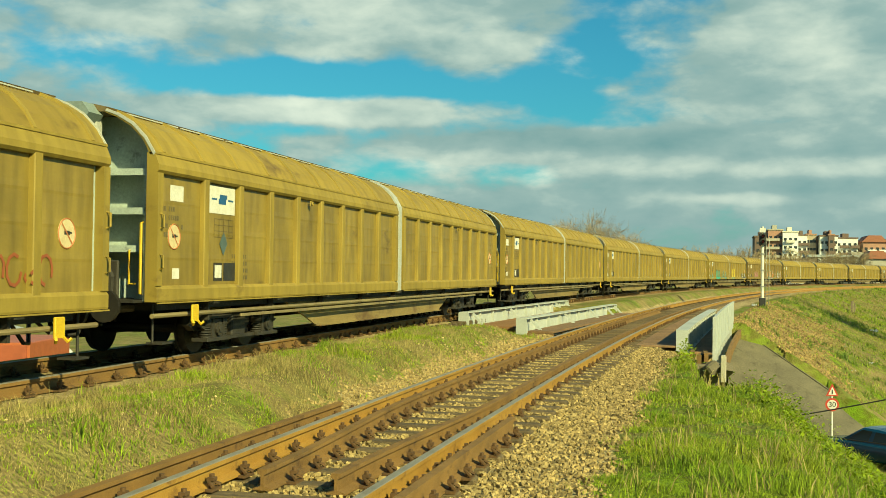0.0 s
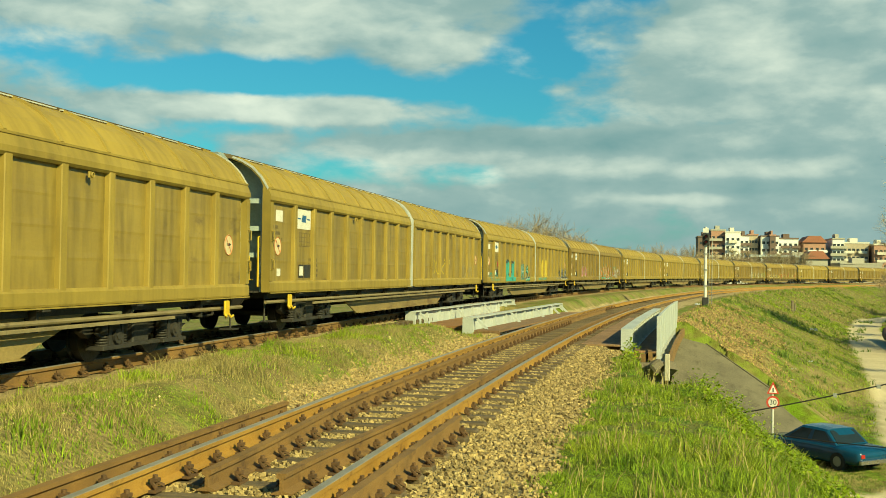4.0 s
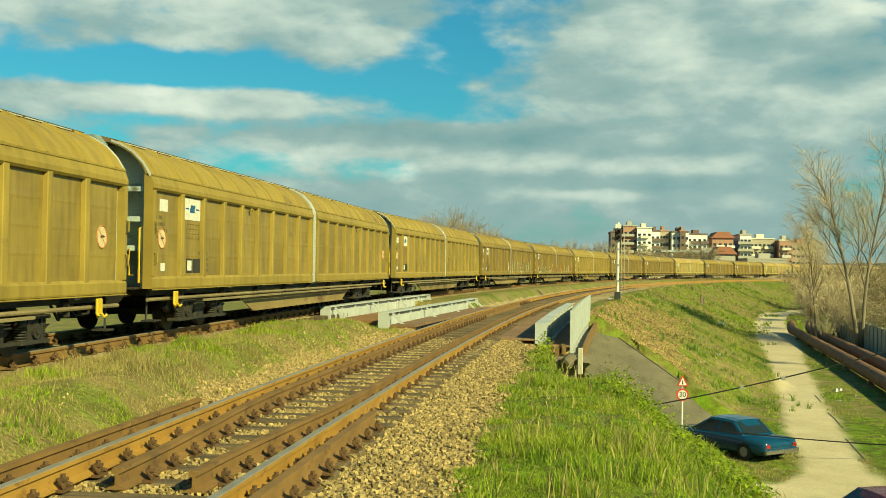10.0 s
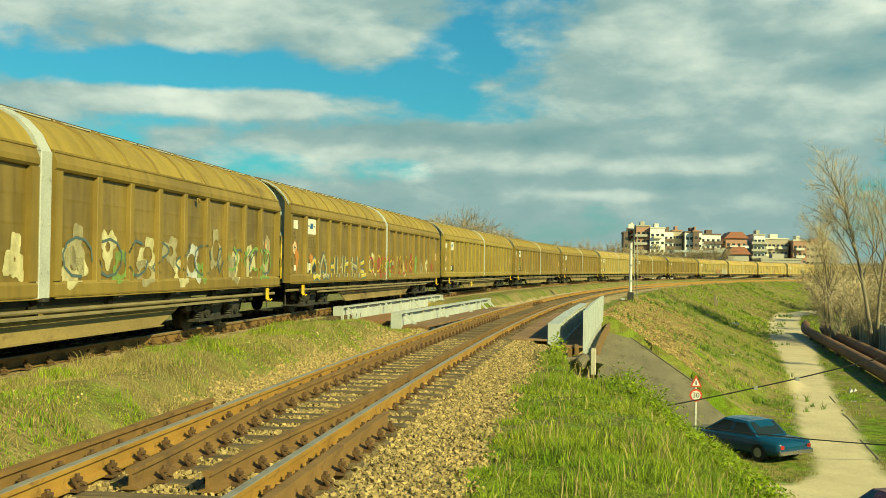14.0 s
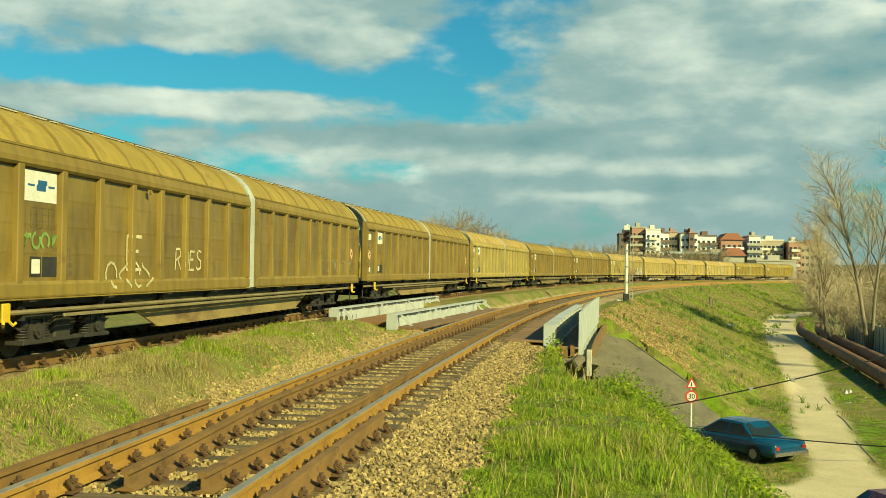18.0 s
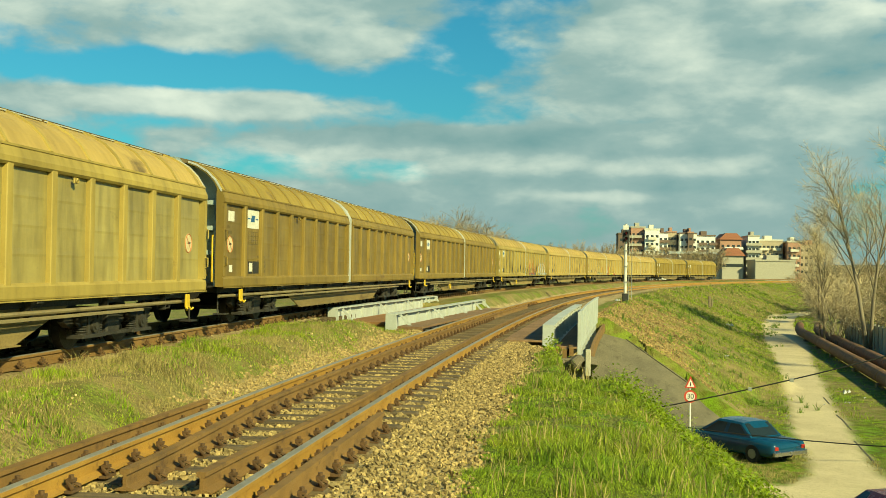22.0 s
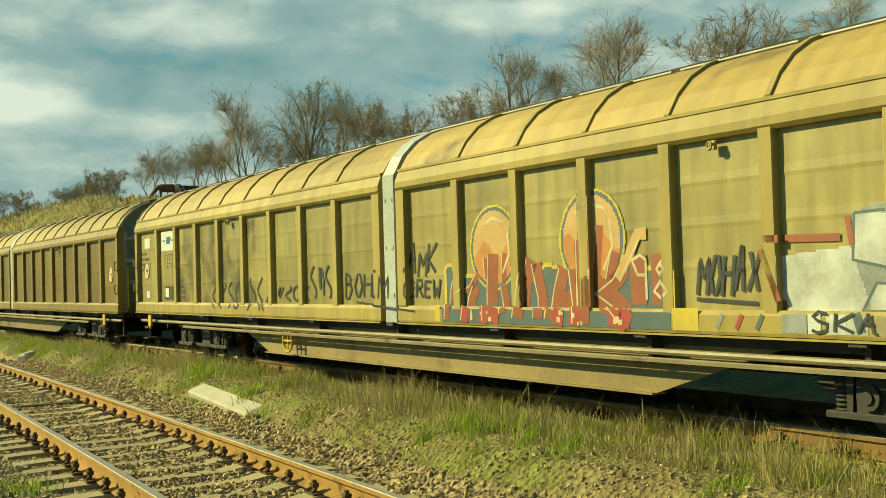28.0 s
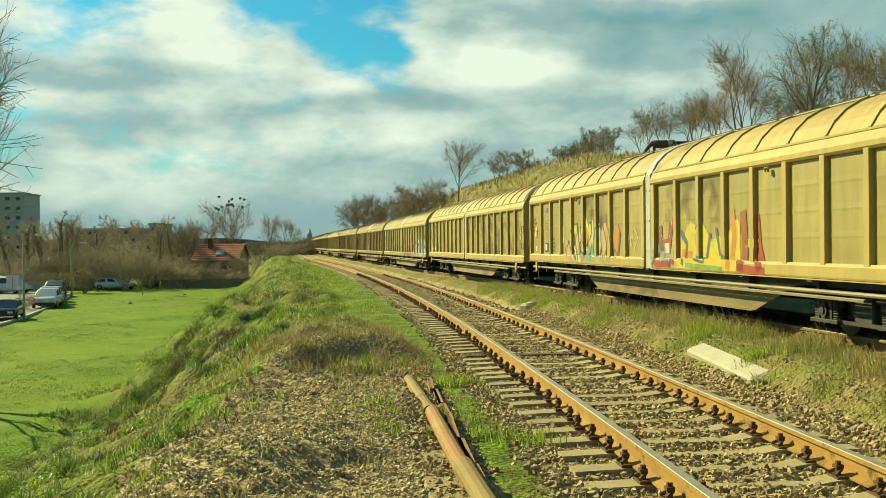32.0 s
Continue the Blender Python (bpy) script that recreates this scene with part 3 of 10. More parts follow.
def cover(x, y):
    """How green, how dry and how stony the ground is."""
    s, o = along(x, y)
    b, c = bumps(x * 0.7 + 5, y * 0.7), bumps(x * 1.9, y * 1.9 + 3)
    front = smooth01(s, -12, 6)
    stone = np.exp(-(np.abs(o) / np.where((o < 0) & (s > 0), 1.5, 1.75)) ** 8) + np.exp(-(np.abs(o - far_off(s)) / 1.7) ** 8)
    stone += 0.9 * smooth01(o, 1.4, 1.7) * (1 - smooth01(o + 0.25 * b, 2.3, 2.9)) * front
    gravel = (1 - front) * smooth01(o, 1.5, 2.0) * (1 - smooth01(o + 0.35 * b + 0.2 * c - 0.13 * (s + 12), 5.3, 5.9)) * smooth01(s + 0.6 * (o - 3.0), -21.6, -19.8)
    gravel *= 1 - 0.9 * smooth01(o + 0.1 * c, 1.7, 1.9) * (1 - smooth01(o + 0.1 * c, 2.15, 2.4))
    stone += 0.85 * (1 - smooth01(np.abs(o + 1.75 + 0.10 * c), 0.12, 0.38)) * np.clip(1 - front + smooth01(s, 12, 18), 0, 1)
    stone = np.clip(stone + gravel, 0, 1)
    dry = np.clip(0.62 + 0.55 * b + 0.3 * c, 0, 1) * (o < 1.5) + 0.25 * np.clip(c, 0, 1) * (o >= 1.5)
    dry = np.where((o < 0) & (s < -3), np.clip(dry + 0.05, 0, 1), dry)
    dry = np.where((o < far_off(s) - 2.5) & (s < 0), 0.75, dry)
    slope = smooth01(o, 3.3, 4.2) * (1 - smooth01(o + 0.6 * b, 6.2, 8.4)) * smooth01(s, 51, 53) * (1 - smooth01(s, 68, 92))
    dry = np.clip(dry + slope * 0.9, 0, 1)
    dry = np.where((s > 50) & (o > 1.8), np.clip(dry + 0.50 + 0.75 * b + 0.4 * c, 0, 1), dry)
    dry = np.where((s > 6) & (s < 32) & (o > 1.8), np.clip(dry + 0.55 * np.clip(bumps(x * 0.5 + 1, y * 0.5 + 4) - 0.12, 0, 1) * 2, 0, 1), dry)
    dry = np.where((s < -6) & (o > 4.2) & (o < 12), np.clip(dry + 0.32 + 0.75 * b + 0.3 * c, 0, 1), dry)
    # the trodden lane on the low ground
    lane = lane_amount(x, y)
    return 1 - stone, dry, np.clip(stone, 0, 1), lane


LANE = [(4.0, 34.2), (8.0, 33.4), (9.3, 36.6), (10.0, 42), (11.3, 49.3), (13.2, 60.4), (17.2, 83), (22.5, 114), (27.8, 145), (33.8, 172), (42, 192), (60, 214), (90, 240)]


def lane_amount(x, y):
    best = np.full_like(x, 1e9)
    for (x0, y0), (x1, y1) in zip(LANE[:-1], LANE[1:]):
        dx, dy = x1 - x0, y1 - y0
        t = np.clip(((x - x0) * dx + (y - y0) * dy) / (dx * dx + dy * dy), 0, 1)
        best = np.minimum(best, np.hypot(x - x0 - t * dx, y - y0 - t * dy))
    w = 1.12 + 0.8 * smooth01(y, 70, 115) + 0.18 * bumps(x * 0.8, y * 0.5) + 0.35 * (1 - smooth01(y, 34, 39))
    return (1 - smooth01(best, w - 0.25, w + 0.25)) * (y > 20)


def ground_material():
    m = bpy.data.materials.new("grass_earth_and_ballast")
    m.use_nodes = True
    nt = m.node_tree
    N, L = nt.nodes.new, nt.links.new
    bsdf = nt.nodes["Principled BSDF"]
    bsdf.inputs["Roughness"].default_value = 0.95
    bsdf.inputs["Specular IOR Level"].default_value = 0.2
    at, tc = N("ShaderNodeAttribute"), N("ShaderNodeTexCoord")
    at.attribute_name = "cover"
    sep = N("ShaderNodeSeparateColor")
    L(at.outputs["Color"], sep.inputs[0])

    def tex(sc, det=6, r=0.6):
        n = N("ShaderNodeTexNoise")
        n.inputs["Scale"].default_value, n.inputs["Detail"].default_value, n.inputs["Roughness"].default_value = sc, det, r
        L(tc.outputs["Object"], n.inputs["Vector"])
        return n.outputs["Fac"]

    def ramp(src, lo, hi, a=0.0, b=1.0):
        r = N("ShaderNodeMapRange")
        for i, v in enumerate((lo, hi, a, b)):
            r.inputs[i + 1].default_value = v
        L(src, r.inputs[0])
        return r.outputs[0]

    def mix(f, a, b, mode="MIX"):
        x = N("ShaderNodeMix")
        x.data_type, x.blend_type = "RGBA", mode
        for k, v in ((0, f), (6, a), (7, b)):
            if isinstance(v, tuple):
                x.inputs[k].default_value = (*v, 1)
            elif isinstance(v, float):
                x.inputs[k].default_value = v
            else:
                L(v, x.inputs[k])
        return x.outputs[2]

    def math2(kind, a, b):
        n = N("ShaderNodeMath")
        n.operation, n.use_clamp = kind, True
        for i, v in enumerate((a, b)):
            if isinstance(v, float):
                n.inputs[i].default_value = v
            else:
                L(v, n.inputs[i])
        return n.outputs[0]

    green = mix(ramp(tex(0.35), 0.35, 0.65), (0.105, 0.215, 0.005), (0.185, 0.275, 0.009))
    green = mix(ramp(tex(2.2, 8), 0.40, 0.58), green, (0.085, 0.105, 0.010))
    green = mix(ramp(tex(0.16, 6), 0.5, 0.72, 0.0, 0.35), green, (0.17, 0.15, 0.03))
    dry = mix(ramp(tex(1.4, 8), 0.35, 0.65), (0.30, 0.235, 0.095), (0.17, 0.13, 0.055))
    dryf = math2("ADD", sep.outputs[1], ramp(tex(0.9, 8), 0.3, 0.7, -0.35, 0.35))
    land = mix(dryf, green, dry)
    lush = mix(ramp(tex(0.22, 6), 0.35, 0.65), (0.115, 0.215, 0.004), (0.185, 0.25, 0.008))
    lush = mix(ramp(tex(0.6, 7), 0.52, 0.72, 0.0, 0.7), lush, (0.10, 0.155, 0.010))
    land = mix(at.outputs["Alpha"], land, lush)
    stone = mix(ramp(tex(24, 3), 0.35, 0.65), (0.54, 0.425, 0.21), (0.29, 0.22, 0.11))
    stone = mix(ramp(tex(0.8, 4), 0.4, 0.65), stone, (0.26, 0.195, 0.095))
    sf = math2("ADD", sep.outputs[2], ramp(tex(3, 6), 0.3, 0.7, -0.25, 0.25))
    land = mix(ramp(sf, 0.4, 0.6), land, stone)
    lanec = mix(ramp(tex(0.5, 8), 0.35, 0.65), (0.56, 0.47, 0.29), (0.46, 0.38, 0.235))
    lanec = mix(ramp(tex(9, 6), 0.5, 0.7, 0.0, 0.4), lanec, (0.28, 0.24, 0.15))
    at2 = N("ShaderNodeAttribute")
    at2.attribute_name = "lane"
    land = mix(at2.outputs["Fac"], land, lanec)
    land = mix(1.0, land, ramp(tex(45, 3), 0.25, 0.75, 0.72, 1.25), "MULTIPLY")
    L(land, bsdf.inputs["Base Color"])
    vor = N("ShaderNodeTexVoronoi")
    vor.inputs["Scale"].default_value = 14
    L(tc.outputs["Object"], vor.inputs["Vector"])
    bp = N("ShaderNodeBump")
    bp.inputs["Strength"].default_value, bp.inputs["Distance"].default_value = 0.8, 0.06
    hmix = N("ShaderNodeMath")
    hmix.operation = "ADD"
    L(vor.outputs["Distance"], hmix.inputs[0])
    L(tex(20, 6), hmix.inputs[1])
    L(hmix.outputs[0], bp.inputs["Height"])
    L(ramp(at2.outputs["Fac"], 0.0, 1.0, 0.8, 0.12), bp.inputs["Strength"])
    L(bp.outputs[0], bsdf.inputs["Normal"])
    return m


def build_ground():
    xs = np.concatenate([[-3500, -1500, -800, -450, -280, -180, -120, -85], np.arange(-64, -30, 2.0), np.arange(-30, -10, 0.4), np.arange(-10, 7, 0.2), np.arange(7, 40, 0.4), np.arange(40, 130, 2.2), [150, 180, 240, 330, 480, 800, 1500, 3500]])
    ys = np.concatenate([[-3500, -1500, -900, -600, -450, -380], np.arange(-330, -120, 6.0), np.arange(-120, -40, 1.4), np.arange(-40, -30, 0.4), np.arange(-30, -6, 0.2), np.arange(-6, 62, 0.4), np.arange(62, 200, 1.6), np.arange(200, 420, 7.0), [460, 600, 900, 1500, 3500]])
    X, Y = np.meshgrid(xs, ys)
    x, y = X.ravel(), Y.ravel()
    z = height(x, y)
    nx, ny = len(xs), len(ys)
    me = bpy.data.meshes.new("ground")
    idx = np.arange(nx * ny).reshape(ny, nx)
    quads = np.stack([idx[:-1, :-1], idx[:-1, 1:], idx[1:, 1:], idx[1:, :-1]], -1).reshape(-1, 4)
    me.from_pydata(np.stack([x, y, z], 1).tolist(), [], quads.tolist())
    g, d, st, lane = cover(x, y)
    ca = me.color_attributes.new("cover", "FLOAT_COLOR", "POINT")
    ts, to = along(x, y)
    lush = smooth01(to + 0.5 * bumps(x * 0.4, y * 0.4), 9.5, 12.0) * (1 - smooth01(ts, -28, -20)) * smooth01(ts, -150, -125)
    ca.data.foreach_set("color", np.stack([g, d, st, lush], 1).ravel())
    la = me.attributes.new("lane", "FLOAT", "POINT")
    la.data.foreach_set("value", lane)
    me.materials.append(ground_material())
    me.shade_smooth()
    return tagged(new("ground", me), "grassy railway embankment with ballast, gravel and a low lane", "ground", "", "structure")


build_ground()


# Tracks ---------------------------------------------------------------
RP = [(-0.095, -0.20), (0.095, -0.20), (0.095, -0.185), (0.016, -0.158), (0.016, -0.060), (0.046, -0.044), (0.046, -0.003), (-0.046, -0.003), (-0.046, -0.044), (-0.016, -0.060), (-0.016, -0.158), (-0.095, -0.185)]
HEAD = [(-0.043, -0.003), (0.043, -0.003), (0.039, 0.003), (-0.039, 0.003)]
CANT = lambda s: 0.05 * smooth01(s, 0, 20) - 0.045 * (1 - smooth01(s, -30, -5))


def build_tracks():
    ss = np.concatenate([np.arange(-520, -80, 5.0), np.arange(-80, 90, 1.5), np.arange(90, 500, 5.0)])
    near = thing("railway_track", "rusty railway track curving over ballast on sleepers", "railway track")
    for side in (-1, 1):
        zz = lambda s, k=side: -k * CANT(s)
        rail = sweep(RP, ss, side * GAUGE / 2, zz, RAIL, "rail", near, "rust-brown steel rail")
        sweep(HEAD, ss, side * GAUGE / 2, zz, RAILTOP, "rail_head", rail, "worn bright running surface")
    g_in = np.concatenate([np.arange(9.6, 17, 0.6), np.arange(17, 60, 1.5)])
    for side in (-1, 1):
        o = lambda s, k=side: k * (0.36 + 0.27 * smooth01(s, 9.5, 16))
        sweep([(u, w - 0.01) for u, w in RP], g_in, o, 0.0, GUARD, "guard_rail", near, "old rusty inner guard rail")
    sweep([(u, w - 0.01) for u, w in RP], np.arange(-2, 15.6, 0.8), -GAUGE / 2 - 0.54, 0.0, GUARD, "guard_rail", near, "old rusty outer guard rail")
    sweep([(u, w - 0.01) for u, w in RP], np.arange(-2, 14.3, 0.8), GAUGE / 2 + 0.33, 0.0, GUARD, "guard_rail", near, "old rusty outer guard rail")
    far = thing("railway_track", "rusty far railway track half buried in dry grass", "railway track")
    for side in (-1, 1):
        rail = sweep(RP, ss, lambda s, k=side: float(far_off(s)) + k * GAUGE / 2, lambda s: float(far_z(s)), GUARD, "rail", far, "dull rust-brown steel rail")
        sweep(HEAD, ss, lambda s, k=side: float(far_off(s)) + k * GAUGE / 2, lambda s: float(far_z(s)), RAILTOP, "rail_head", rail, "worn bright running surface")
    # sleepers
    wood, conc = Mesh().box(-1.42, 1.42, -0.125, 0.125, -0.36, -0.205, 0.02), Mesh()
    prof = [(-1.5, -0.36), (1.5, -0.36), (1.5, -0.215), (1.05, -0.200), (0.7, -0.200), (0.45, -0.24), (-0.45, -0.24), (-0.7, -0.200), (-1.05, -0.200), (-1.5, -0.215)]
    conc.prism(prof, -0.14, 0.14)
    wood_me, conc_me = wood.data("sleeper", WOODSL), conc.data("sleeper", CONCSL)
    clip = Mesh().box(-0.075, 0.075, -0.11, 0.11, -0.205, -0.180)
    clip.tube([(-0.02, 0, -0.19), (-0.02, 0, -0.055)], 0.026, 6).box(-0.055, 0.014, -0.042, 0.042, -0.115, -0.086)
    clip.tube([(-0.07, -0.085, -0.165), (0.0, -0.03, -0.12), (0.0, 0.03, -0.12), (-0.07, 0.085, -0.165)], 0.018, 5)
    clip_me = clip.data("fastener", CLIP)
    rest, restc, restclip = Mesh(), Mesh(), Mesh()
    rnd = random.Random(5)
    s = -170.0
    clips = 0
    while s < 130:
        s += 0.69
        use_wood = s > -1.5 or abs(s + 21.2) < 0.4
        m = track_pose(s + rnd.uniform(-0.03, 0.03), rnd.uniform(-0.03, 0.03), rnd.uniform(-0.012, 0.006)) @ pose(0, 0, 0, 0, 0, rnd.uniform(-1.5, 1.5) * (2 if use_wood else 0.4))
        if -70 < s < 62:
            part("sleeper", wood_me if use_wood else conc_me, None, near, "", at=m)
        else:
            src = wood if use_wood else conc
            (rest if use_wood else restc).add([m @ Vector(p) for p in src.v], src.f)
        for side in (-1, 1):
            for inner in (-1, 1):
                c = m @ pose(side * GAUGE / 2 + inner * 0.115, 0, -side * float(CANT(s)), 0, 0, 180 if inner > 0 else 0)
                if -26 < s < 24 and clips < 300:
                    part("fastener", clip_me, None, near, "", at=c)
                    clips += 1
                elif -75 < s < 65:
                    restclip.add([c @ Vector(p) for p in clip.v], clip.f)
    for me, mat, lab in ((rest, WOODSL, "far wooden sleepers"), (restc, CONCSL, "far concrete sleepers"), (restclip, CLIP, "small rail fasteners")):
        tagged(part("sleeper" if me is not restclip else "fastener", me, mat, near, lab), kind="stuff")
    fs, fc = Mesh(), Mesh()
    for s in np.arange(-120, 120, 0.72):
        m = track_pose(s, float(far_off(s)), float(far_z(s)) - 0.045)
        fs.add([m @ Vector(p) for p in wood.v], wood.f)
        if -45 < s < 75:
            for side in (-1, 1):
                for inner in (-1, 1):
                    c = m @ pose(side * GAUGE / 2 + inner * 0.115, 0, 0.045, 0, 0, 180 if inner > 0 else 0)
                    fc.add([c @ Vector(p) for p in clip.v], clip.f)
    tagged(part("sleeper", fs, WOODSL, far, "far track's old sleepers"), kind="stuff")
    tagged(part("fastener", fc, CLIP, far, "far track's rusty fasteners"), kind="stuff")
    gc = Mesh()
    for i in range(70):
        s = -170.0 + 0.69 * (246 + i)
        offs = [(-GAUGE / 2 - 0.54, -2, 15.2), (GAUGE / 2 + 0.33, -2, 14), (-(0.36 + 0.27 * float(smooth01(s, 9.5, 16))), 9.8, 45), (0.36 + 0.27 * float(smooth01(s, 9.5, 16)), 9.8, 45)]
        for off, a, b in offs:
            if a < s < b:
                for inner in (-1, 1):
                    c = track_pose(s, off, -0.012) @ pose(inner * 0.115, 0, 0, 0, 0, 180 if inner > 0 else 0)
                    gc.add([c @ Vector(p) for p in clip.v], clip.f)
    tagged(part("fastener", gc, CLIP, near, "guard rails' rusty fasteners"), kind="stuff")


build_tracks()


# Bridges over the sunken road -----------------------------------------
def build_bridge():
    S0, S1 = 32.2, 52.0

    def girder(parent, off, z, s0, s1, name, h=0.52, low=-0.5):
        n = 10
        ss = [s0 + (s1 - s0) * i / n for i in range(n + 1)]
        web = [(-0.02, low), (0.02, low), (0.02, h - 0.04), (-0.02, h - 0.04)]
        fl = [(-0.17, h - 0.04), (0.17, h - 0.04), (0.17, h), (-0.17, h)]
        g = sweep(web, ss, off, z, STEELW, name, parent, "pale grey riveted steel girder")
        sweep(fl, ss, off, z, STEELW, "flange", g)
        sweep([(-0.17, low - 0.02), (0.17, low - 0.02), (0.17, low), (-0.17, low)], ss, off, z, STEELW, "flange", g)
        st = Mesh().prism([(0.0, low), (0.15, low), (0.10, h - 0.04), (0.0, h - 0.04)], -0.012, 0.012)
        st_me = st.data("stiffener", STEELW)
        for i in range(n + 1):
            for k in (-1, 1):
                part("stiffener", st_me, None, g, at=track_pose(min(max(ss[i], s0 + 0.02), s1 - 0.02), off, z) @ pose(0, 0, 0, 0, 0, 0 if k > 0 else 180))
        endp = Mesh().box(-0.17, 0.17, -0.015, 0.015, low, h)
        part("end_plate", endp, STEELW, g, at=track_pose(s0 - 0.02, off, z))
        return g

    nb = thing("railway_bridge", "pale grey steel girder bridge carrying the near track over a road", "bridge")
    girder(nb, 2.55, -0.12, S0, S1, "girder", 0.38, -0.34)
    fb = thing("railway_bridge", "pale grey girder bridge with rusty deck plates", "bridge")

    def straight(parent, a, b, base, h, deck, mat, lab):
        """A straight plate girder with a deck of plates along one side."""
        d = Vector(b) - Vector(a)
        L = d.length
        m = pose(a[0], a[1], base, 0, 0, math.degrees(math.atan2(-d.x, d.y)))
        g = part("girder", Mesh().box(-0.015, 0.015, 0.03, L - 0.03, -0.35, h - 0.035), STEELW, parent, "pale grey riveted steel girder", at=m)
        part("flange", Mesh().box(-0.17, 0.17, 0, L, h - 0.035, h), STEELW, g)
        part("flange", Mesh().box(-0.17, 0.17, 0, L, -0.38, -0.35), STEELW, g)
        for y in (-0.012, L - 0.012):
            part("end_plate", Mesh().box(-0.18, 0.18, y, y + 0.024, -0.38, h - 0.037), STEELW, g)
        st = Mesh().prism([(0.016, -0.1), (0.15, -0.1), (0.11, h - 0.037), (0.016, h - 0.037)], -0.014, 0.014).data("stiffener", STEELW)
        br = Mesh().prism([(0.06, h - 0.04), (0.15, h - 0.04), (0.52, 0.02), (0.40, 0.02)], -0.03, 0.03).data("brace", STEELW)
        n = 10
        for i in range(1, n):
            part("stiffener", st, None, g, at=pose(0, L * i / n, 0))
        for f in (0.04, 0.34, 0.62, 0.84, 0.97):
            part("brace", br, None, g, at=pose(0, L * f, 0))
        for i in range(n):
            part("deck_plate", Mesh().box(deck[0], deck[1], L * i / n + 0.06, L * (i + 1) / n + 0.05, -0.05, 0.015), mat, parent, lab, at=m)
        part("deck_edge", Mesh().box(deck[0] - 0.02, deck[1] + 0.02, 0.02, 0.14, -0.22, -0.055), GUARD, parent, "dark rusty edge beam", at=m)
        part("bearing", Mesh().box(deck[1] - 0.12, deck[1] + 0.12, -0.05, 0.25, -0.34, -0.225), STEELW, parent, "pale bearing block", at=m)

    straight(nb, (-5.42, 35.3), (-3.79, 53.9), -0.06, 0.42, (0.20, 1.02), PLANK, "brown deck plate")
    straight(fb, (-7.60, 36.6), (-6.27, 55.1), 0.0, 0.47, (0.20, 1.75), DECKRUST, "rusty orange deck plate")
    # decks: single planks along the walkways
    def planks(parent, o0, o1, z, s0, s1):
        w = o1 - o0
        pm = Mesh().box(-w / 2, w / 2, -0.14, 0.14, -0.05, 0.0, 0.008)
        me = pm.data("plank", PLANK)
        s = s0
        while s < s1:
            part("plank", me, None, parent, at=track_pose(s, (o0 + o1) / 2, z))
            s += 0.30
    planks(nb, 1.25, 2.36, -0.20, S0, S1)
    # beams below
    beam = Mesh().box(-2.3, 2.3, -0.12, 0.12, -0.55, -0.32)
    bme = beam.data("cross_beam", GUARD)
    for i in range(12):
        part("cross_beam", bme, None, nb, at=track_pose(S0 + 0.6 + i * 1.7, 0.1, 0.0))
    # walkway with sheet-metal parapet on the outside
    par = thing("walkway_parapet", "pale grey sheet-metal parapet of the bridge walkway", "parapet")
    for i in range(8):
        a, b = 33.0 + i * 2.4, 33.0 + (i + 1) * 2.4 - 0.06
        sweep([(-0.012, -0.55), (0.012, -0.55), (0.012, 0.58), (-0.012, 0.58)], [a, b], 3.45, 0.0, STEELW, "sheet", par)
        part("post", Mesh().box(-0.05, 0.05, -0.05, 0.05, -1.2, 0.62), STEELW, par, at=track_pose(a, 3.42, 0))
    sweep([(-0.04, 0.58), (0.04, 0.58), (0.04, 0.63), (-0.04, 0.63)], [33 + 1.2 * i for i in range(17)], 3.44, 0.0, STEELW, "top_rail", par)
    sweep([(-0.06, -0.95), (0.06, -0.95), (0.06, -0.62), (-0.06, -0.62)], [32.4 + 1.5 * i for i in range(14)], 3.75, 0.0, GUARD, "outer_beam", par, "rusty outer beam")
    planks(par, 2.75, 3.36, -0.42, 33.0, 52.0)
    joist = Mesh().box(-0.06, 0.06, 0, 3.6, -0.12, 0.12).data("joist", GUARD)
    for o, z, turn in ((2.86, -0.42, 1.5), (3.06, -0.50, -2.0), (3.25, -0.44, 2.5)):
        part("joist", joist, None, par, "rusty joist at the walkway's open end", at=track_pose(31.3, o, z) @ pose(0, 0, 0, -2, 0, turn))
    rnd = random.Random(14)
    for i in range(14):
        o, s, r = rnd.uniform(2.7, 3.75), rnd.uniform(30.6, 31.6), rnd.uniform(0.10, 0.24)
        lump = Mesh().box(-r, r, -r * 0.8, r * 0.8, -r * 0.6, r * 0.6, r * 0.3)
        tagged(part("concrete_lump", lump, CONC, at=track_pose(s, o, -0.62 - 0.25 * rnd.random()) @ pose(0, 0, 0, rnd.uniform(-40, 40), rnd.uniform(-40, 40), rnd.uniform(0, 180))), "broken brown concrete lump at the walkway's end", "rubble", "broken lumps by the bridge")
    # abutments and wing walls
    for s, d, nm in ((31.6, 1, "near"), (52.4, -1, "far")):
        ab = Mesh().box(-9.5, 3.6, -0.5, 0.5, -4.9, -0.62, 0.04)
        tagged(part("abutment_" + nm, ab, CONC, at=track_pose(s, 0, 0)), "stained concrete bridge abutment", "bridge abutment", "", "structure")
    # paved slope beside the far abutment
    def corner(s, o, z):
        x, y, _ = on_track(s, o)
        return Vector((float(x), float(y), z))
    A, B, C, D = corner(52.3, 3.4, -0.42), corner(49.6, 9.4, -4.35), corner(46.6, 7.4, -4.72), corner(46.6, 3.3, -4.72)
    ww = Mesh()
    back = Vector((0.05, 0.62, 0))
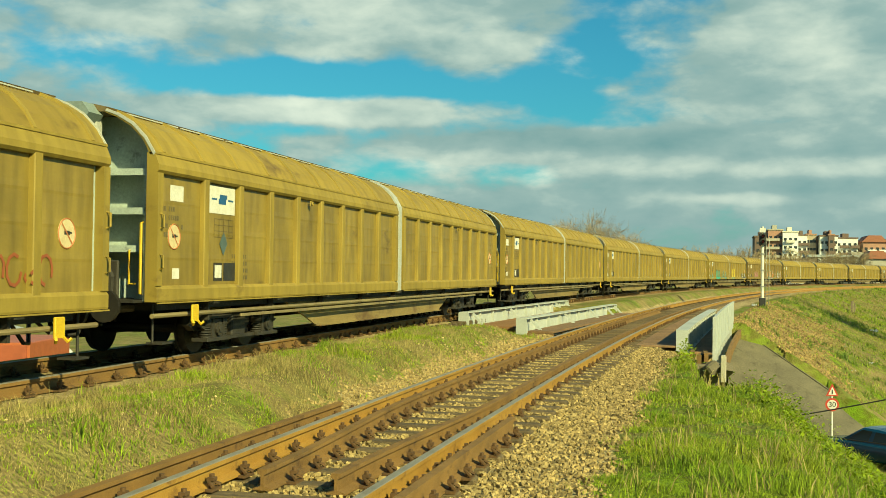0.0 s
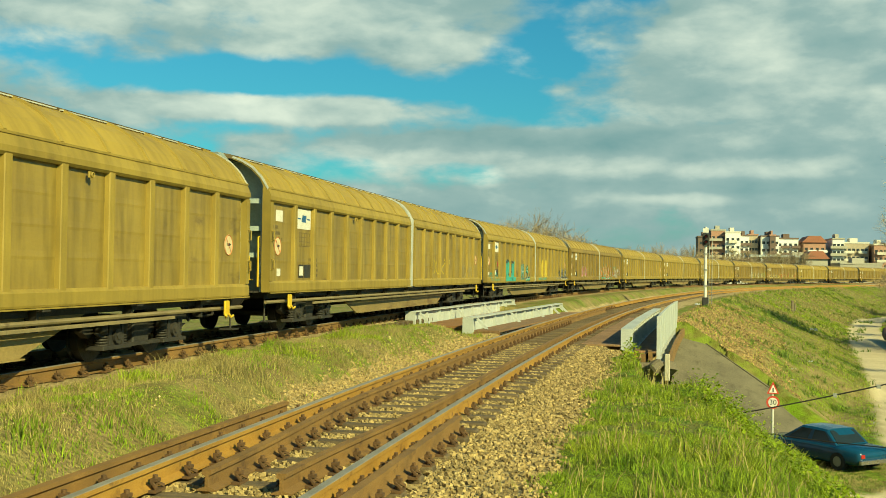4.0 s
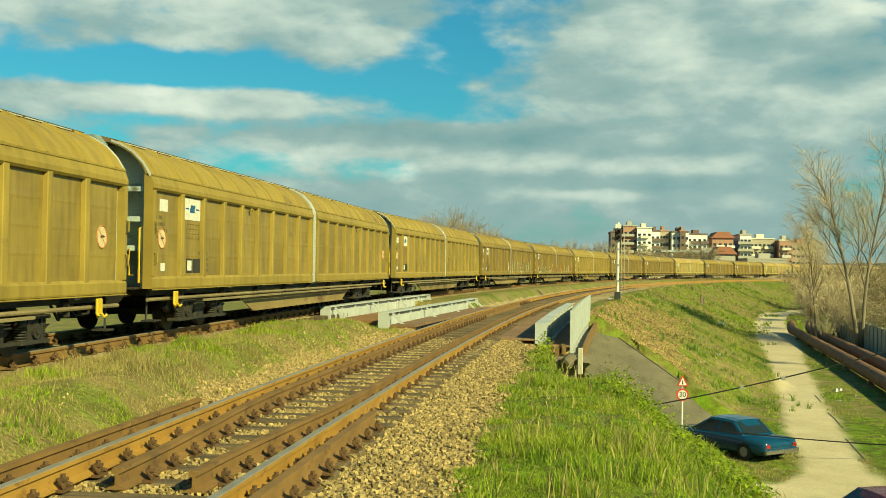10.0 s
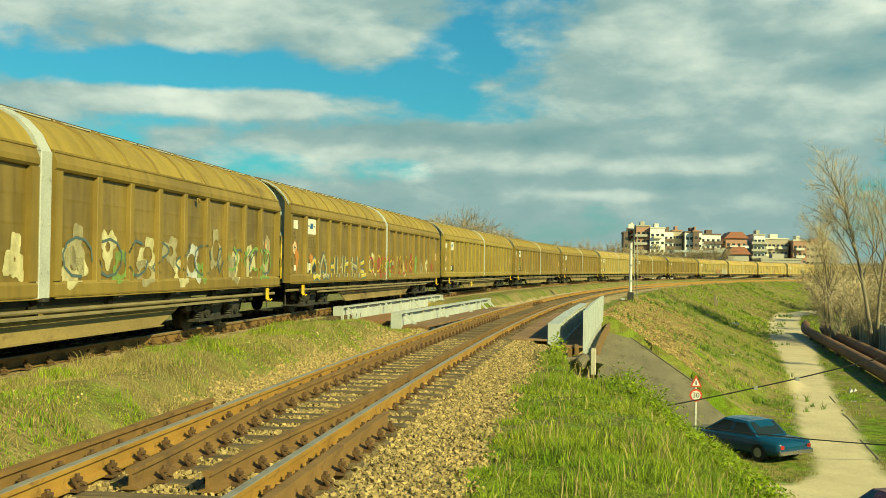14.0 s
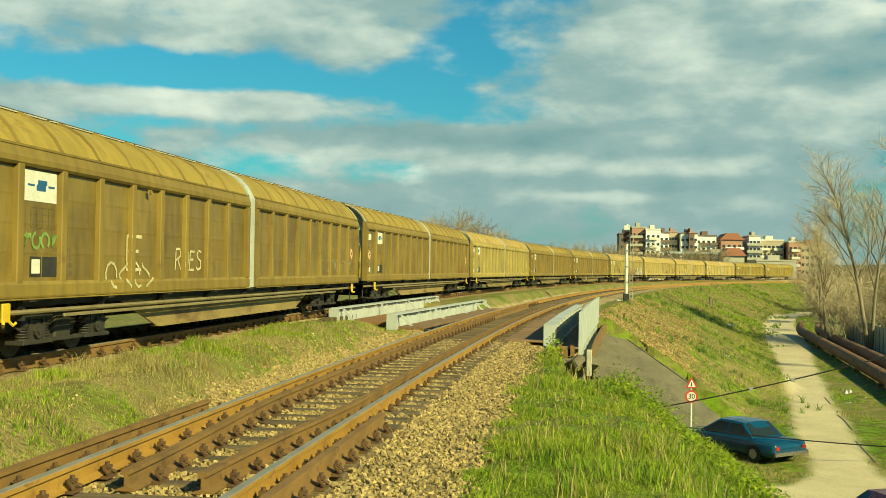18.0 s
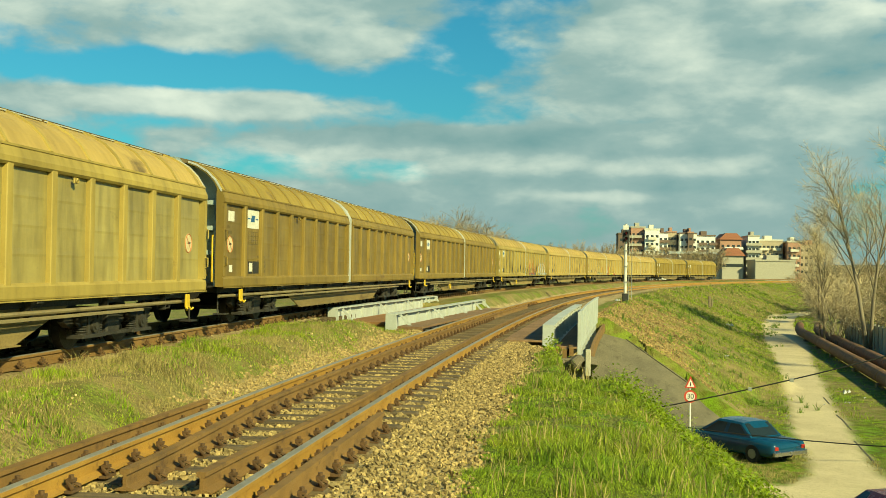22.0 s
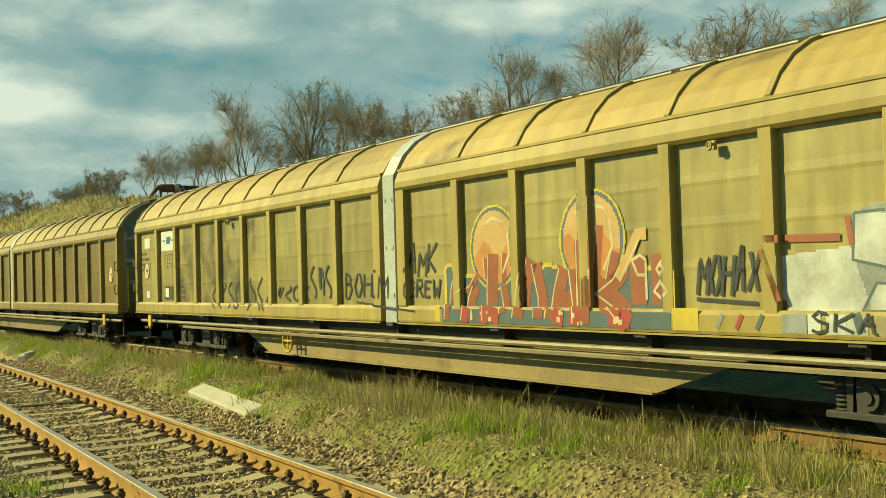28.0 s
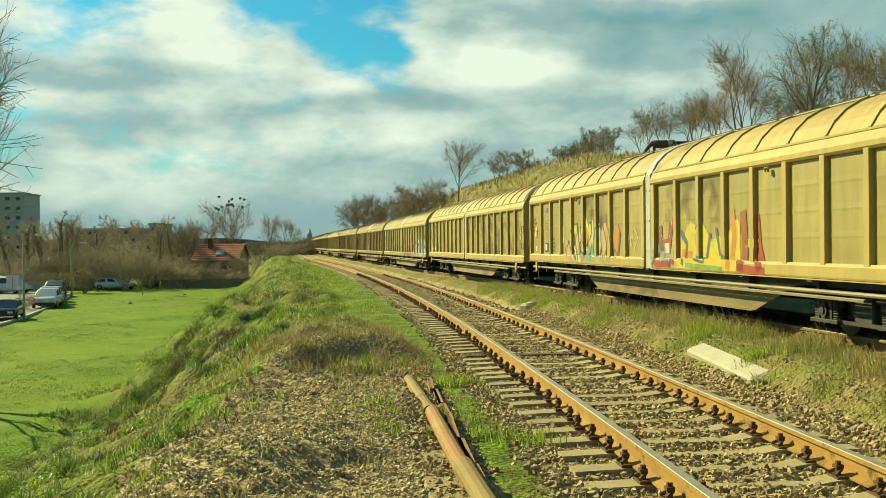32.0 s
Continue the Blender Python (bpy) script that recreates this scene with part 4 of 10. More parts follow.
    for i in range(7):
        for j in range(5):
            def at(u, v):
                return A.lerp(B, u).lerp(D.lerp(C, u), v)
            u0, u1, v0, v1 = i / 7, (i + 0.997) / 7, j / 5, (j + 0.996) / 5
            q = [at(u0, v0), at(u1, v0), at(u1, v1), at(u0, v1)]
            ww.add(q + [p + Vector((0, 0.12, -0.30)) for p in q], [(0, 3, 2, 1), (4, 5, 6, 7), (0, 1, 5, 4), (1, 2, 6, 5), (2, 3, 7, 6), (3, 0, 4, 7)])
    ww.add([A + Vector((0, 0, 0.06)), B + Vector((0, 0, 0.06)), B + back + Vector((0, 0, 0.06)), A + back + Vector((0, 0, 0.06)), A + Vector((0, 0, -0.4)), B + Vector((0, 0, -0.4)), B + back + Vector((0, 0, -0.4)), A + back + Vector((0, 0, -0.4))],
           [(0, 1, 2, 3), (7, 6, 5, 4), (0, 4, 5, 1), (1, 5, 6, 2), (2, 6, 7, 3), (3, 7, 4, 0)])
    tagged(part("wing_wall", ww, REVET), "sloping stained concrete paving beside the road", "retaining wall", "", "structure")
    # white marker stake by the near end
    mk = thing("marker_stake", "short white concrete marker stake in the grass", "marker", at=track_pose(29.2, 3.75, 0))
    part("stake", Mesh().box(-0.07, 0.07, -0.07, 0.07, -0.9, -0.22, 0.015), SLAB, mk)
    # road under the bridges
    rm = Mesh()
    pts = [(-22, 42), (-12, 42), (-4, 42), (3, 42), (6.5, 41.5)]
    for o, s in pts:
        for k in (-8.5, 4.5):
            x, y, _ = on_track(s + k, o)
            rm.v.append((float(x), float(y), -4.64))
    rm.f = [(2 * i, 2 * i + 2, 2 * i + 3, 2 * i + 1) for i in range(len(pts) - 1)]
    tagged(part("road", rm, CONC), "worn grey road passing under the bridges", "road", "", "structure")


build_bridge()
# Loose cover: stones, grass, leaves --------------------------------------
RNG = np.random.default_rng(11)


def bulk(name, verts, faces, mat, label, category, smooth=False):
    me = bpy.data.meshes.new(name)
    nv, nf, k = len(verts), len(faces), faces.shape[1]
    me.vertices.add(nv)
    me.vertices.foreach_set("co", np.ascontiguousarray(verts, dtype=np.float32).ravel())
    me.loops.add(nf * k)
    me.loops.foreach_set("vertex_index", np.ascontiguousarray(faces, dtype=np.int32).ravel())
    me.polygons.add(nf)
    me.polygons.foreach_set("loop_start", np.arange(0, nf * k, k, dtype=np.int32))
    me.update(calc_edges=True)
    me.shade_flat()
    me.materials.append(mat)
    return tagged(new(name, me), label, category, "", "stuff")


def places(n, s0, s1, o0, o1, keep=None):
    """Random places in a stretch of the plan; keep(s, o, x, y) gives the share that stays."""
    s, o = RNG.uniform(s0, s1, n), RNG.uniform(o0, o1, n)
    x, y, _ = on_track(s, o)
    if keep is not None:
        ok = RNG.random(n) < keep(s, o, x, y)
        s, o, x, y = s[ok], o[ok], x[ok], y[ok]
    return s, o, x, y


def stones(name, where, lo, hi, label, lift=0.3, mat=None, floor=-9.0):
    s, o, x, y = where
    n = len(x)
    z = height(x, y)
    cube = np.array([(-1, -1, -1), (1, -1, -1), (1, 1, -1), (-1, 1, -1), (-1, -1, 1), (1, -1, 1), (1, 1, 1), (-1, 1, 1)], float) * 0.5
    f = np.array([(3, 2, 1, 0), (4, 5, 6, 7), (0, 1, 5, 4), (1, 2, 6, 5), (2, 3, 7, 6), (3, 0, 4, 7)])
    v = cube[None] * (0.45 + 0.85 * RNG.random((n, 8, 3))) * RNG.uniform(lo, hi, (n, 1, 1)) * RNG.uniform(0.7, 1.25, (n, 1, 3))
    a, b = RNG.uniform(0, 6.283, n), RNG.uniform(-0.9, 0.9, n)
    ca, sa, cb, sb = np.cos(a), np.sin(a), np.cos(b), np.sin(b)
    X, Y, Z = v[..., 0], v[..., 1], v[..., 2]
    Y, Z = Y * cb[:, None] - Z * sb[:, None], Y * sb[:, None] + Z * cb[:, None]
    X, Y = X * ca[:, None] - Y * sa[:, None], X * sa[:, None] + Y * ca[:, None]
    z = np.where((np.abs(o) < 1.3) & (s < 32) & (s > -40), np.maximum(z, floor), z)
    size = (lo + hi) / 2
    out = np.stack([X + x[:, None], Y + y[:, None], Z + (z + size * RNG.uniform(-0.1, lift, n))[:, None]], -1).reshape(-1, 3)
    faces = (f[None] + 8 * np.arange(n)[:, None, None]).reshape(-1, 4)
    return bulk(name, out, faces, mat or STONE, label, "gravel")


def blades(name, where, h0, h1, w, mat, label, lean=0.45, clump=0, knot=0.0):
    s, o, x, y = where
    if clump:
        x = np.repeat(x, clump) + RNG.normal(0, 0.07, len(x) * clump)
        y = np.repeat(y, clump) + RNG.normal(0, 0.07, len(y) * clump)
    n = len(x)
    z = height(x, y) - 0.01
    tuft = np.clip(0.75 + 0.9 * bumps(x * 1.5 + 3, y * 1.5), 0.35, 1.6)
    if knot:
        tuft = tuft * np.clip(0.6 + 1.6 * bumps(x * knot, y * knot + 1), 0.3, 2.2)
    h, a = RNG.uniform(h0, h1, n) * tuft, RNG.uniform(0, 6.283, n)
    b = 2.2 * np.sin(x * 1.1 + 0.7 * y) + 1.9 * np.cos(1.3 * y - 0.5 * x) + RNG.normal(0, 2.2, n)
    ln = RNG.uniform(0.1, 1.0, n) * lean * h
    dx, dy = np.cos(a) * w * 0.5, np.sin(a) * w * 0.5
    lx, ly = np.cos(b) * ln, np.sin(b) * ln
    P = np.stack([np.stack([x - dx, y - dy, z], 1), np.stack([x + dx, y + dy, z], 1),
                  np.stack([x + lx * 0.35 + dx * 0.8, y + ly * 0.35 + dy * 0.8, z + h * 0.6], 1), np.stack([x + lx * 0.35 - dx * 0.8, y + ly * 0.35 - dy * 0.8, z + h * 0.6], 1),
                  np.stack([x + lx, y + ly, z + h], 1)], 1).reshape(-1, 3)
    k = 5 * np.arange(n)[:, None]
    tri = np.concatenate([k + [0, 1, 2], k + [0, 2, 3], k + [3, 2, 4]], 0)
    return bulk(name, P, tri, mat, label, "grass")


def leaves(name, where, size, lift, mat, label, category="shrub"):
    s, o, x, y = where
    n = len(x)
    z = height(x, y) + RNG.random(n) ** 1.5 * lift
    a, t = RNG.uniform(0, 6.283, n), RNG.uniform(-0.9, 0.9, n)
    sz = RNG.uniform(0.6, 1.3, n) * size
    ux, uy, uz = np.cos(a) * np.cos(t), np.sin(a) * np.cos(t), np.sin(t)
    vx, vy = -np.sin(a), np.cos(a)
    P = np.stack([np.stack([x, y, z], 1), np.stack([x + (ux * 0.5 + vx * 0.35) * sz, y + (uy * 0.5 + vy * 0.35) * sz, z + uz * 0.5 * sz], 1),
                  np.stack([x + ux * sz, y + uy * sz, z + uz * sz - 0.2 * sz], 1), np.stack([x + (ux * 0.5 - vx * 0.35) * sz, y + (uy * 0.5 - vy * 0.35) * sz, z + uz * 0.5 * sz], 1)], 1).reshape(-1, 3)
    k = 4 * np.arange(n)[:, None]
    return bulk(name, P, np.concatenate([k + [0, 1, 2], k + [0, 2, 3]], 0), mat, label, category)


def bed(s, o, x, y):
    c = cover(x, y)[2]
    k = np.abs((s + 170.0) / 0.69 - np.round((s + 170.0) / 0.69)) * 0.69
    wide = np.where((s > -1.5) | (np.abs(s + 21.2) < 0.4), 0.115, 0.075)
    c = np.where((np.abs(o) < 1.42) & (k < wide), c * 0.04, c)
    return np.clip(c * 1.3 - 0.2, 0, 1) * np.clip(1.3 - np.abs(s) / 60, 0.15, 1)


def build_scatter():
    stones("ballast", places(90000, -1, 46, -2.3, 2.9, bed), 0.024, 0.052, "angular yellow-grey ballast stones between the sleepers", 0.5, None, -0.245)
    stones("ballast", places(75000, -34, -1, -2.3, 2.9, bed), 0.026, 0.058, "angular pale grey ballast stones between the sleepers, brightened for backlight", 0.5, PALESTONE)
    stones("ballast", places(9000, -70, -34, -1.8, 1.8, bed), 0.05, 0.09, "angular grey ballast stones farther along", 0.3, PALESTONE)
    stones("gravel", places(70000, -26, -6, 1.9, 6.8, lambda s, o, x, y: bed(s, o, x, y) * 0.9), 0.014, 0.036, "loose grey-brown gravel on the bank", 0.12, GRAVEL)
    stones("gravel", places(9000, -30, 30, -4.4, -2.2, lambda s, o, x, y: np.clip(1.6 * bumps(x * 1.2, y) - 0.1, 0, 1)), 0.012, 0.034, "scattered stones in the grass between the tracks", 0.1, GRAVEL)
    stones("gravel", places(15000, -34, -4, -4.6, -1.8, lambda s, o, x, y: np.clip(0.55 + 1.2 * bumps(x * 0.9 + 2, y * 0.9), 0.1, 1) * (0.12 + 0.88 * smooth01(o, -2.9, -1.9)) * (o > far_off(s) + 1.5)), 0.015, 0.038, "spilt ballast between the tracks", 0.35, PALESTONE)
    stones("gravel", places(5200, 14, 35, -2.6, -1.4, lambda s, o, x, y: np.clip(1.3 - np.abs(o + 1.72 + 0.02 * (s - 20)) * 2.6, 0, 1)), 0.025, 0.05, "pale spilt ballast along the near rail", 0.3, STONE)
    stones("rubble", places(26000, 51.5, 95, 3.3, 9.0, lambda s, o, x, y: cover(x, y)[1] ** 2), 0.03, 0.10, "earth and rubble on the far bank", 0.2, RUBBLE)

    def green(s, o, x, y):
        g, d, st, ln = cover(x, y)
        return np.clip(g - 0.35 * d, 0, 1) * (1 - ln)

    def dry(s, o, x, y):
        g, d, st, ln = cover(x, y)
        return np.clip(g * d * 1.2, 0, 1) * (1 - ln)

    sward = lambda s, o, x, y: green(s, o, x, y) * smooth01(o + 0.25 * bumps(x * 1.7, y * 1.7), 2.35, 2.9)
    blades("grass", places(60000, 5.5, 17, 2.3, 6.3, sward), 0.035, 0.10, 0.008, GRASS, "thick fresh green grass on the bank", 1.0, 4, 3.1)
    blades("grass", places(22000, 16, 29, 2.3, 6.5, sward), 0.04, 0.12, 0.011, GRASS, "thick fresh green grass on the bank's brow", 1.0, 4, 2.7)
    blades("grass", places(1500, 5.5, 28, 2.5, 7.0, lambda s, o, x, y: green(s, o, x, y) * np.clip(1.8 * bumps(x * 1.3 + 2, y * 1.3), 0, 1)), 0.12, 0.28, 0.010, GRASS, "taller green tufts on the bank", 1.0, 22)
    blades("grass", places(1500, 5.5, 30, 2.2, 8.5, green), 0.12, 0.34, 0.012, DRYGRASS, "dry stalks among the green grass", 0.8, 3)
    blades("grass", places(15000, 2, 34, -4.6, -1.75, lambda s, o, x, y: np.clip(green(s, o, x, y) + 0.25 + 0.4 * smooth01(s, 15, 22), 0, 1) * np.clip(0.5 + 1.5 * bumps(x * 0.8 + 1, y * 0.8), 0.12, 1) * (o > far_off(s) + 1.35)), 0.05, 0.14, 0.013, GRASS, "short green grass between the tracks", 0.9, 6, 2.3)
    blades("grass", places(1900, 28.5, 35.0, -4.9, -2.9, lambda s, o, x, y: o < -2.7 - 0.1 * (35 - s)), 0.06, 0.17, 0.014, GRASS, "tall green tuft before the girders", 1.0, 7)
    blades("dry_grass", places(24000, 2, 33, -4.4, -1.75, lambda s, o, x, y: np.clip(dry(s, o, x, y) + 0.15, 0, 1) * (o > far_off(s) + 1.35)), 0.05, 0.16, 0.008, DRYGRASS, "dry straw grass between the tracks", 1.2, 4, 2.9)
    blades("dry_grass", places(160, 2, 26, -4.2, -2.2, lambda s, o, x, y: o > far_off(s) + 1.2), 0.15, 0.30, 0.007, DRYGRASS, "tall dry stalks beside the far track", 0.4, 4)
    blades("grass", places(10000, 52, 130, 3.6, 16, green), 0.06, 0.20, 0.03, GRASS, "rough grass on the far bank", 0.7, 3)
    blades("grass", places(15000, 118, 260, 3.5, 20, lambda s, o, x, y: (1 - lane_amount(x, y)) * np.clip(0.5 + 1.3 * bumps(x * 0.22 + 1, y * 0.2), 0.05, 1)), 0.12, 0.34, 0.06, GRASS, "rough grass along the curving bank", 1.0, 4)
    blades("grass", places(3000, 100, 240, 3.6, 16, lambda s, o, x, y: np.clip(2.5 * bumps(x * 0.3 + 3, y * 0.26) - 0.2, 0, 1)), 0.15, 0.45, 0.05, DARKGRASS, "dark tufts along the curving bank", 1.0, 10)
    blades("dry_grass", places(9000, 118, 260, 2.8, 18, lambda s, o, x, y: (1 - lane_amount(x, y)) * np.clip(0.4 - 1.3 * bumps(x * 0.22 + 1, y * 0.2), 0.05, 1)), 0.15, 0.45, 0.05, DRYGRASS, "dry tufts along the curving bank", 1.0, 4)
    blades("dry_grass", places(2600, 33, 44, 5.0, 13.5, lambda s, o, x, y: (1 - lane_amount(x, y)) * (height(x, y) < -4.2)), 0.05, 0.14, 0.014, DRYGRASS, "trampled dry verge beside the lane", 1.2, 8)
    blades("grass", places(9000, 40, 110, 9, 24, lambda s, o, x, y: (1 - lane_amount(x, y)) * (height(x, y) < -3.6) * np.clip(0.4 + bumps(x * 0.5, y * 0.4), 0.05, 1)), 0.05, 0.16, 0.03, GRASS, "low green verge along the lane", 1.0, 5)
    blades("grass", places(1100, 54, 120, 3.8, 14, lambda s, o, x, y: np.clip(2.5 * bumps(x * 0.5 + 3, y * 0.45) - 0.1, 0, 1)), 0.12, 0.42, 0.03, DARKGRASS, "dark green tufts on the far bank", 1.0, 16)
    blades("dry_grass", places(15000, 52, 125, 3.6, 15, lambda s, o, x, y: (1 - lane_amount(x, y)) * np.clip(0.35 - 1.6 * bumps(x * 0.5 + 3, y * 0.45), 0, 1)), 0.08, 0.28, 0.02, DRYGRASS, "dry tufts on the far bank", 0.7, 3)
    blades("grass", places(6500, -46, 0, -5.6, -2.0, lambda s, o, x, y: np.clip(bumps(x * 1.5, y * 1.5 + 2) * 4 - 0.2, 0, 1) * (o > far_off(s) + 1.1)), 0.08, 0.24, 0.010, GRASS, "green tufts between the tracks", 1.0, 16)
    blades("grass", places(20000, -60, 0, -6.6, -2.2, lambda s, o, x, y: (o > far_off(s) + 1.2) * np.clip(0.5 + 1.5 * bumps(x * 0.8 + 4, y * 0.8), 0.1, 1)), 0.04, 0.12, 0.010, MOSS, "low mossy grass between the tracks", 1.3, 5, 2.1)
    blades("dry_grass", places(11000, -46, 2, -6.4, -1.95, lambda s, o, x, y: np.clip(0.35 - 1.5 * bumps(x * 1.1, y * 1.1 + 2), 0.05, 1)), 0.05, 0.20, 0.008, DRYGRASS, "dry grass between the tracks", 1.3, 5)
    blades("dry_grass", places(260, -30, 0, -4.6, -3.0), 0.20, 0.55, 0.008, DRYGRASS, "tall dry weeds beside the far track", 0.6, 6)
    # Shade of the hollows put into the colour: dark grass where bumps dip.
    blades("grass", places(11000, -75, -22, 3.6, 9.5, lambda s, o, x, y: green(s, o, x, y) * np.clip(0.3 - 1.6 * bumps(x * 0.6, y * 0.5), 0, 1)), 0.06, 0.17, 0.015, DARKGRASS, "grass in the hollows of the mounds, coloured darker for shade", 0.8, 6)
    blades("grass", places(9500, -75, -22, 2.3, 9.5, lambda s, o, x, y: green(s, o, x, y) * np.clip(0.6 + 1.2 * bumps(x * 0.6, y * 0.5), 0.15, 1)), 0.04, 0.14, 0.016, GRASS, "green grass on the mounds beside the track", 0.7, 4)
    blades("grass", places(620, -28, -4, 2.4, 9.0, lambda s, o, x, y: (np.sin(s * 1.3) * np.cos(o * 1.7 + 1) > 0.3) * 0.9), 0.08, 0.28, 0.016, GRASS, "single green tufts in the gravel", 0.7, 16)
    blades("grass", places(620, -17.6, -11.8, 1.45, 2.2, lambda s, o, x, y: np.clip(0.3 + 2 * bumps(x * 1.4, y), 0, 1)), 0.06, 0.22, 0.012, GRASS, "strip of green grass along the ballast", 0.7, 7)
    blades("dry_grass", places(260, -26, -4, 2.6, 8.5), 0.10, 0.30, 0.010, DRYGRASS, "dry tufts in the gravel", 0.9, 12)
    blades("grass", places(1900, -62, -20, 4.0, 9.5, lambda s, o, x, y: np.clip(2.5 * bumps(x * 0.9 + 1, y * 0.8 + 1) - 0.3, 0, 1)), 0.08, 0.30, 0.014, GRASS, "tall green tufts on the mounds", 1.1, 18)
    blades("grass", places(3000, -120, -60, 2.0, 11), 0.08, 0.24, 0.03, GRASS, "farther green bank", 0.9, 6)
    blades("dry_grass", places(4500, -150, -55, -19, -9.5), 0.2, 0.5, 0.06, DRYGRASS, "dry grass on the wooded bank", 0.6, 3)
    leaves("leafy_plants", places(52000, 11, 25, 3.4, 7.6, lambda s, o, x, y: np.exp(-((o - 4.85 - 0.25 * (20 - s)) / 0.62) ** 2) * (0.55 + 0.45 * np.sin(2.1 * s + 1.3 * o))), 0.075, 0.40, LEAF, "bright leafy creepers along the bank's edge")
    leaves("leafy_plants", places(3000, 24, 30, 2.8, 4.8), 0.09, 0.45, LEAF, "bright leafy shrub beside the bridge end")
    # behind: rough green slope with low bushes beside the gravel
    tuft = lambda s, o, x, y: np.clip(0.15 + 2.2 * bumps(x * 0.9 + 2, y * 0.7), 0, 1) * (cover(x, y)[2] < 0.5)
    blades("grass", places(4200, -34, -8, 5.2, 12.5, tuft), 0.06, 0.20, 0.015, DARKGRASS, "rough green grass on the slope", 0.8, 5)
    blades("dry_grass", places(3500, -34, -8, 4.6, 11.0, tuft), 0.06, 0.24, 0.010, DRYGRASS, "dry stalks on the slope", 0.9, 4)
    for s0, o0, r, h in ((-17.5, 8.3, 0.35, 0.32), (-16.2, 7.4, 0.28, 0.26), (-20.0, 7.2, 0.3, 0.28), (-19.0, 9.4, 0.4, 0.36), (-24.5, 7.2, 0.35, 0.3), (-27, 8.6, 0.45, 0.4), (-23, 9.8, 0.4, 0.36), (-33, 9.0, 0.5, 0.45), (-38, 9.8, 0.6, 0.5), (-15.0, 9.0, 0.3, 0.3), (-43, 8.6, 0.7, 0.5), (-47, 10.2, 0.8, 0.6), (-52, 8.0, 0.7, 0.5), (-58, 9.2, 0.8, 0.55), (-30, 7.4, 0.4, 0.34), (-21.5, 8.4, 0.35, 0.3)):
        leaves("low_bush", places(1500, s0 - r, s0 + r, o0 - r, o0 + r, lambda s, o, x, y: np.hypot(s - s0, o - o0) < r), 0.055, h, LEAF, "small dense green bush on the slope")
    verge = lambda s, o, x, y: (np.abs(o - far_off(s) - 1.55) < 0.62) * np.clip(0.55 + bumps(x * 1.3, y * 1.1), 0.15, 1)
    blades("dry_grass", places(8500, -45, 0, -6.5, -2.4, verge), 0.12, 0.42, 0.008, DRYGRASS, "tall dry weeds along the far rail", 0.6, 5)
    blades("dry_grass", places(700, -32, 0, -6.5, -2.4, verge), 0.35, 0.75, 0.007, DRYGRASS, "single tall dry stalks along the far rail", 0.5, 3)
    blades("grass", places(2600, -45, 0, -6.5, -2.4, verge), 0.10, 0.30, 0.012, GRASS, "green weeds along the far rail", 0.7, 4)
    blades("dry_grass", places(6500, -24, 0, -6.6, -2.8, lambda s, o, x, y: (o > far_off(s) + 0.95) * (o < far_off(s) + 2.9) * np.clip(0.45 + 1.6 * bumps(x * 0.9 + 1, y * 0.9), 0.05, 1)), 0.12, 0.38, 0.007, DRYGRASS, "straw weeds leaning over the far ballast", 1.0, 6)
    hum = lambda s, o, x, y: np.clip(3.0 * bumps(x * 0.8 + 6, y * 0.7 + 2) - 0.2, 0, 1) * (cover(x, y)[2] < 0.4)
    blades("grass", places(4600, -40, -9, 5.0, 11.0, hum), 0.08, 0.26, 0.013, DARKGRASS, "dark green tufts on the broken slope", 1.1, 20)
    blades("grass", places(1800, -80, -36, 5.5, 11.0, hum), 0.12, 0.36, 0.022, DARKGRASS, "dark green tufts along the farther mounds", 1.1, 18)
    blades("grass", places(5000, -6, 6, 2.5, 9.5, lambda s, o, x, y: np.hypot(x, y) > 0.7), 0.05, 0.15, 0.012, GRASS, "short grass round the standpoint", 0.8, 4)
    blades("dry_grass", places(3500, -60, -9, 4.6, 12.0, lambda s, o, x, y: np.clip(0.1 + 1.8 * bumps(x * 0.7 + 5, y * 0.7), 0, 1)), 0.06, 0.26, 0.014, TANGLE, "dry brown tangle on the slope", 1.5, 7)
    blades("dry_grass", places(3800, -23.5, -18, 2.2, 5.4, lambda s, o, x, y: np.clip(0.6 + bumps(x * 2, y * 2), 0, 1)), 0.05, 0.22, 0.010, DRYGRASS, "brown dry stems on the gravel mound", 1.2, 4)
    blades("grass", places(42000, -125, -34, 9.5, 27, lambda s, o, x, y: np.clip(0.35 + bumps(x * 0.35, y * 0.3) * 1.5, 0, 1) * np.clip(1.5 + s / 90, 0.2, 1)), 0.03, 0.09, 0.03, MEADOW, "short lush grass of the meadow", 0.9, 3)
    # brown tangles and dark clumps on the mounds
    for s0, o0, ra in ((-35.3, 7.0, 1.5), (-33.0, 8.2, 1.3), (-46.0, 5.2, 1.2), (-27.0, 6.4, 0.9), (-41.0, 8.8, 1.4), (-23.5, 8.0, 0.8), (-17.5, 7.0, 0.7)):
        ring = lambda s, o, x, y: np.hypot(s - s0, (o - o0) * 1.3) < ra * (0.75 + 0.35 * np.sin(3 * np.arctan2(o - o0, s - s0)))
        blades("dry_grass", places(1500, s0 - ra, s0 + ra, o0 - ra, o0 + ra, ring), 0.10, 0.30, 0.012, TANGLE, "brown matted tangle on the mound", 1.8, 5)
        blades("dry_grass", places(160, s0 - ra, s0 + ra, o0 - ra, o0 + ra, ring), 0.15, 0.40, 0.009, DRYGRASS, "pale stalks over the brown tangle", 1.4, 4)


build_scatter()
# Covered sliding-wall wagons -------------------------------------------
PITCH = 26.6
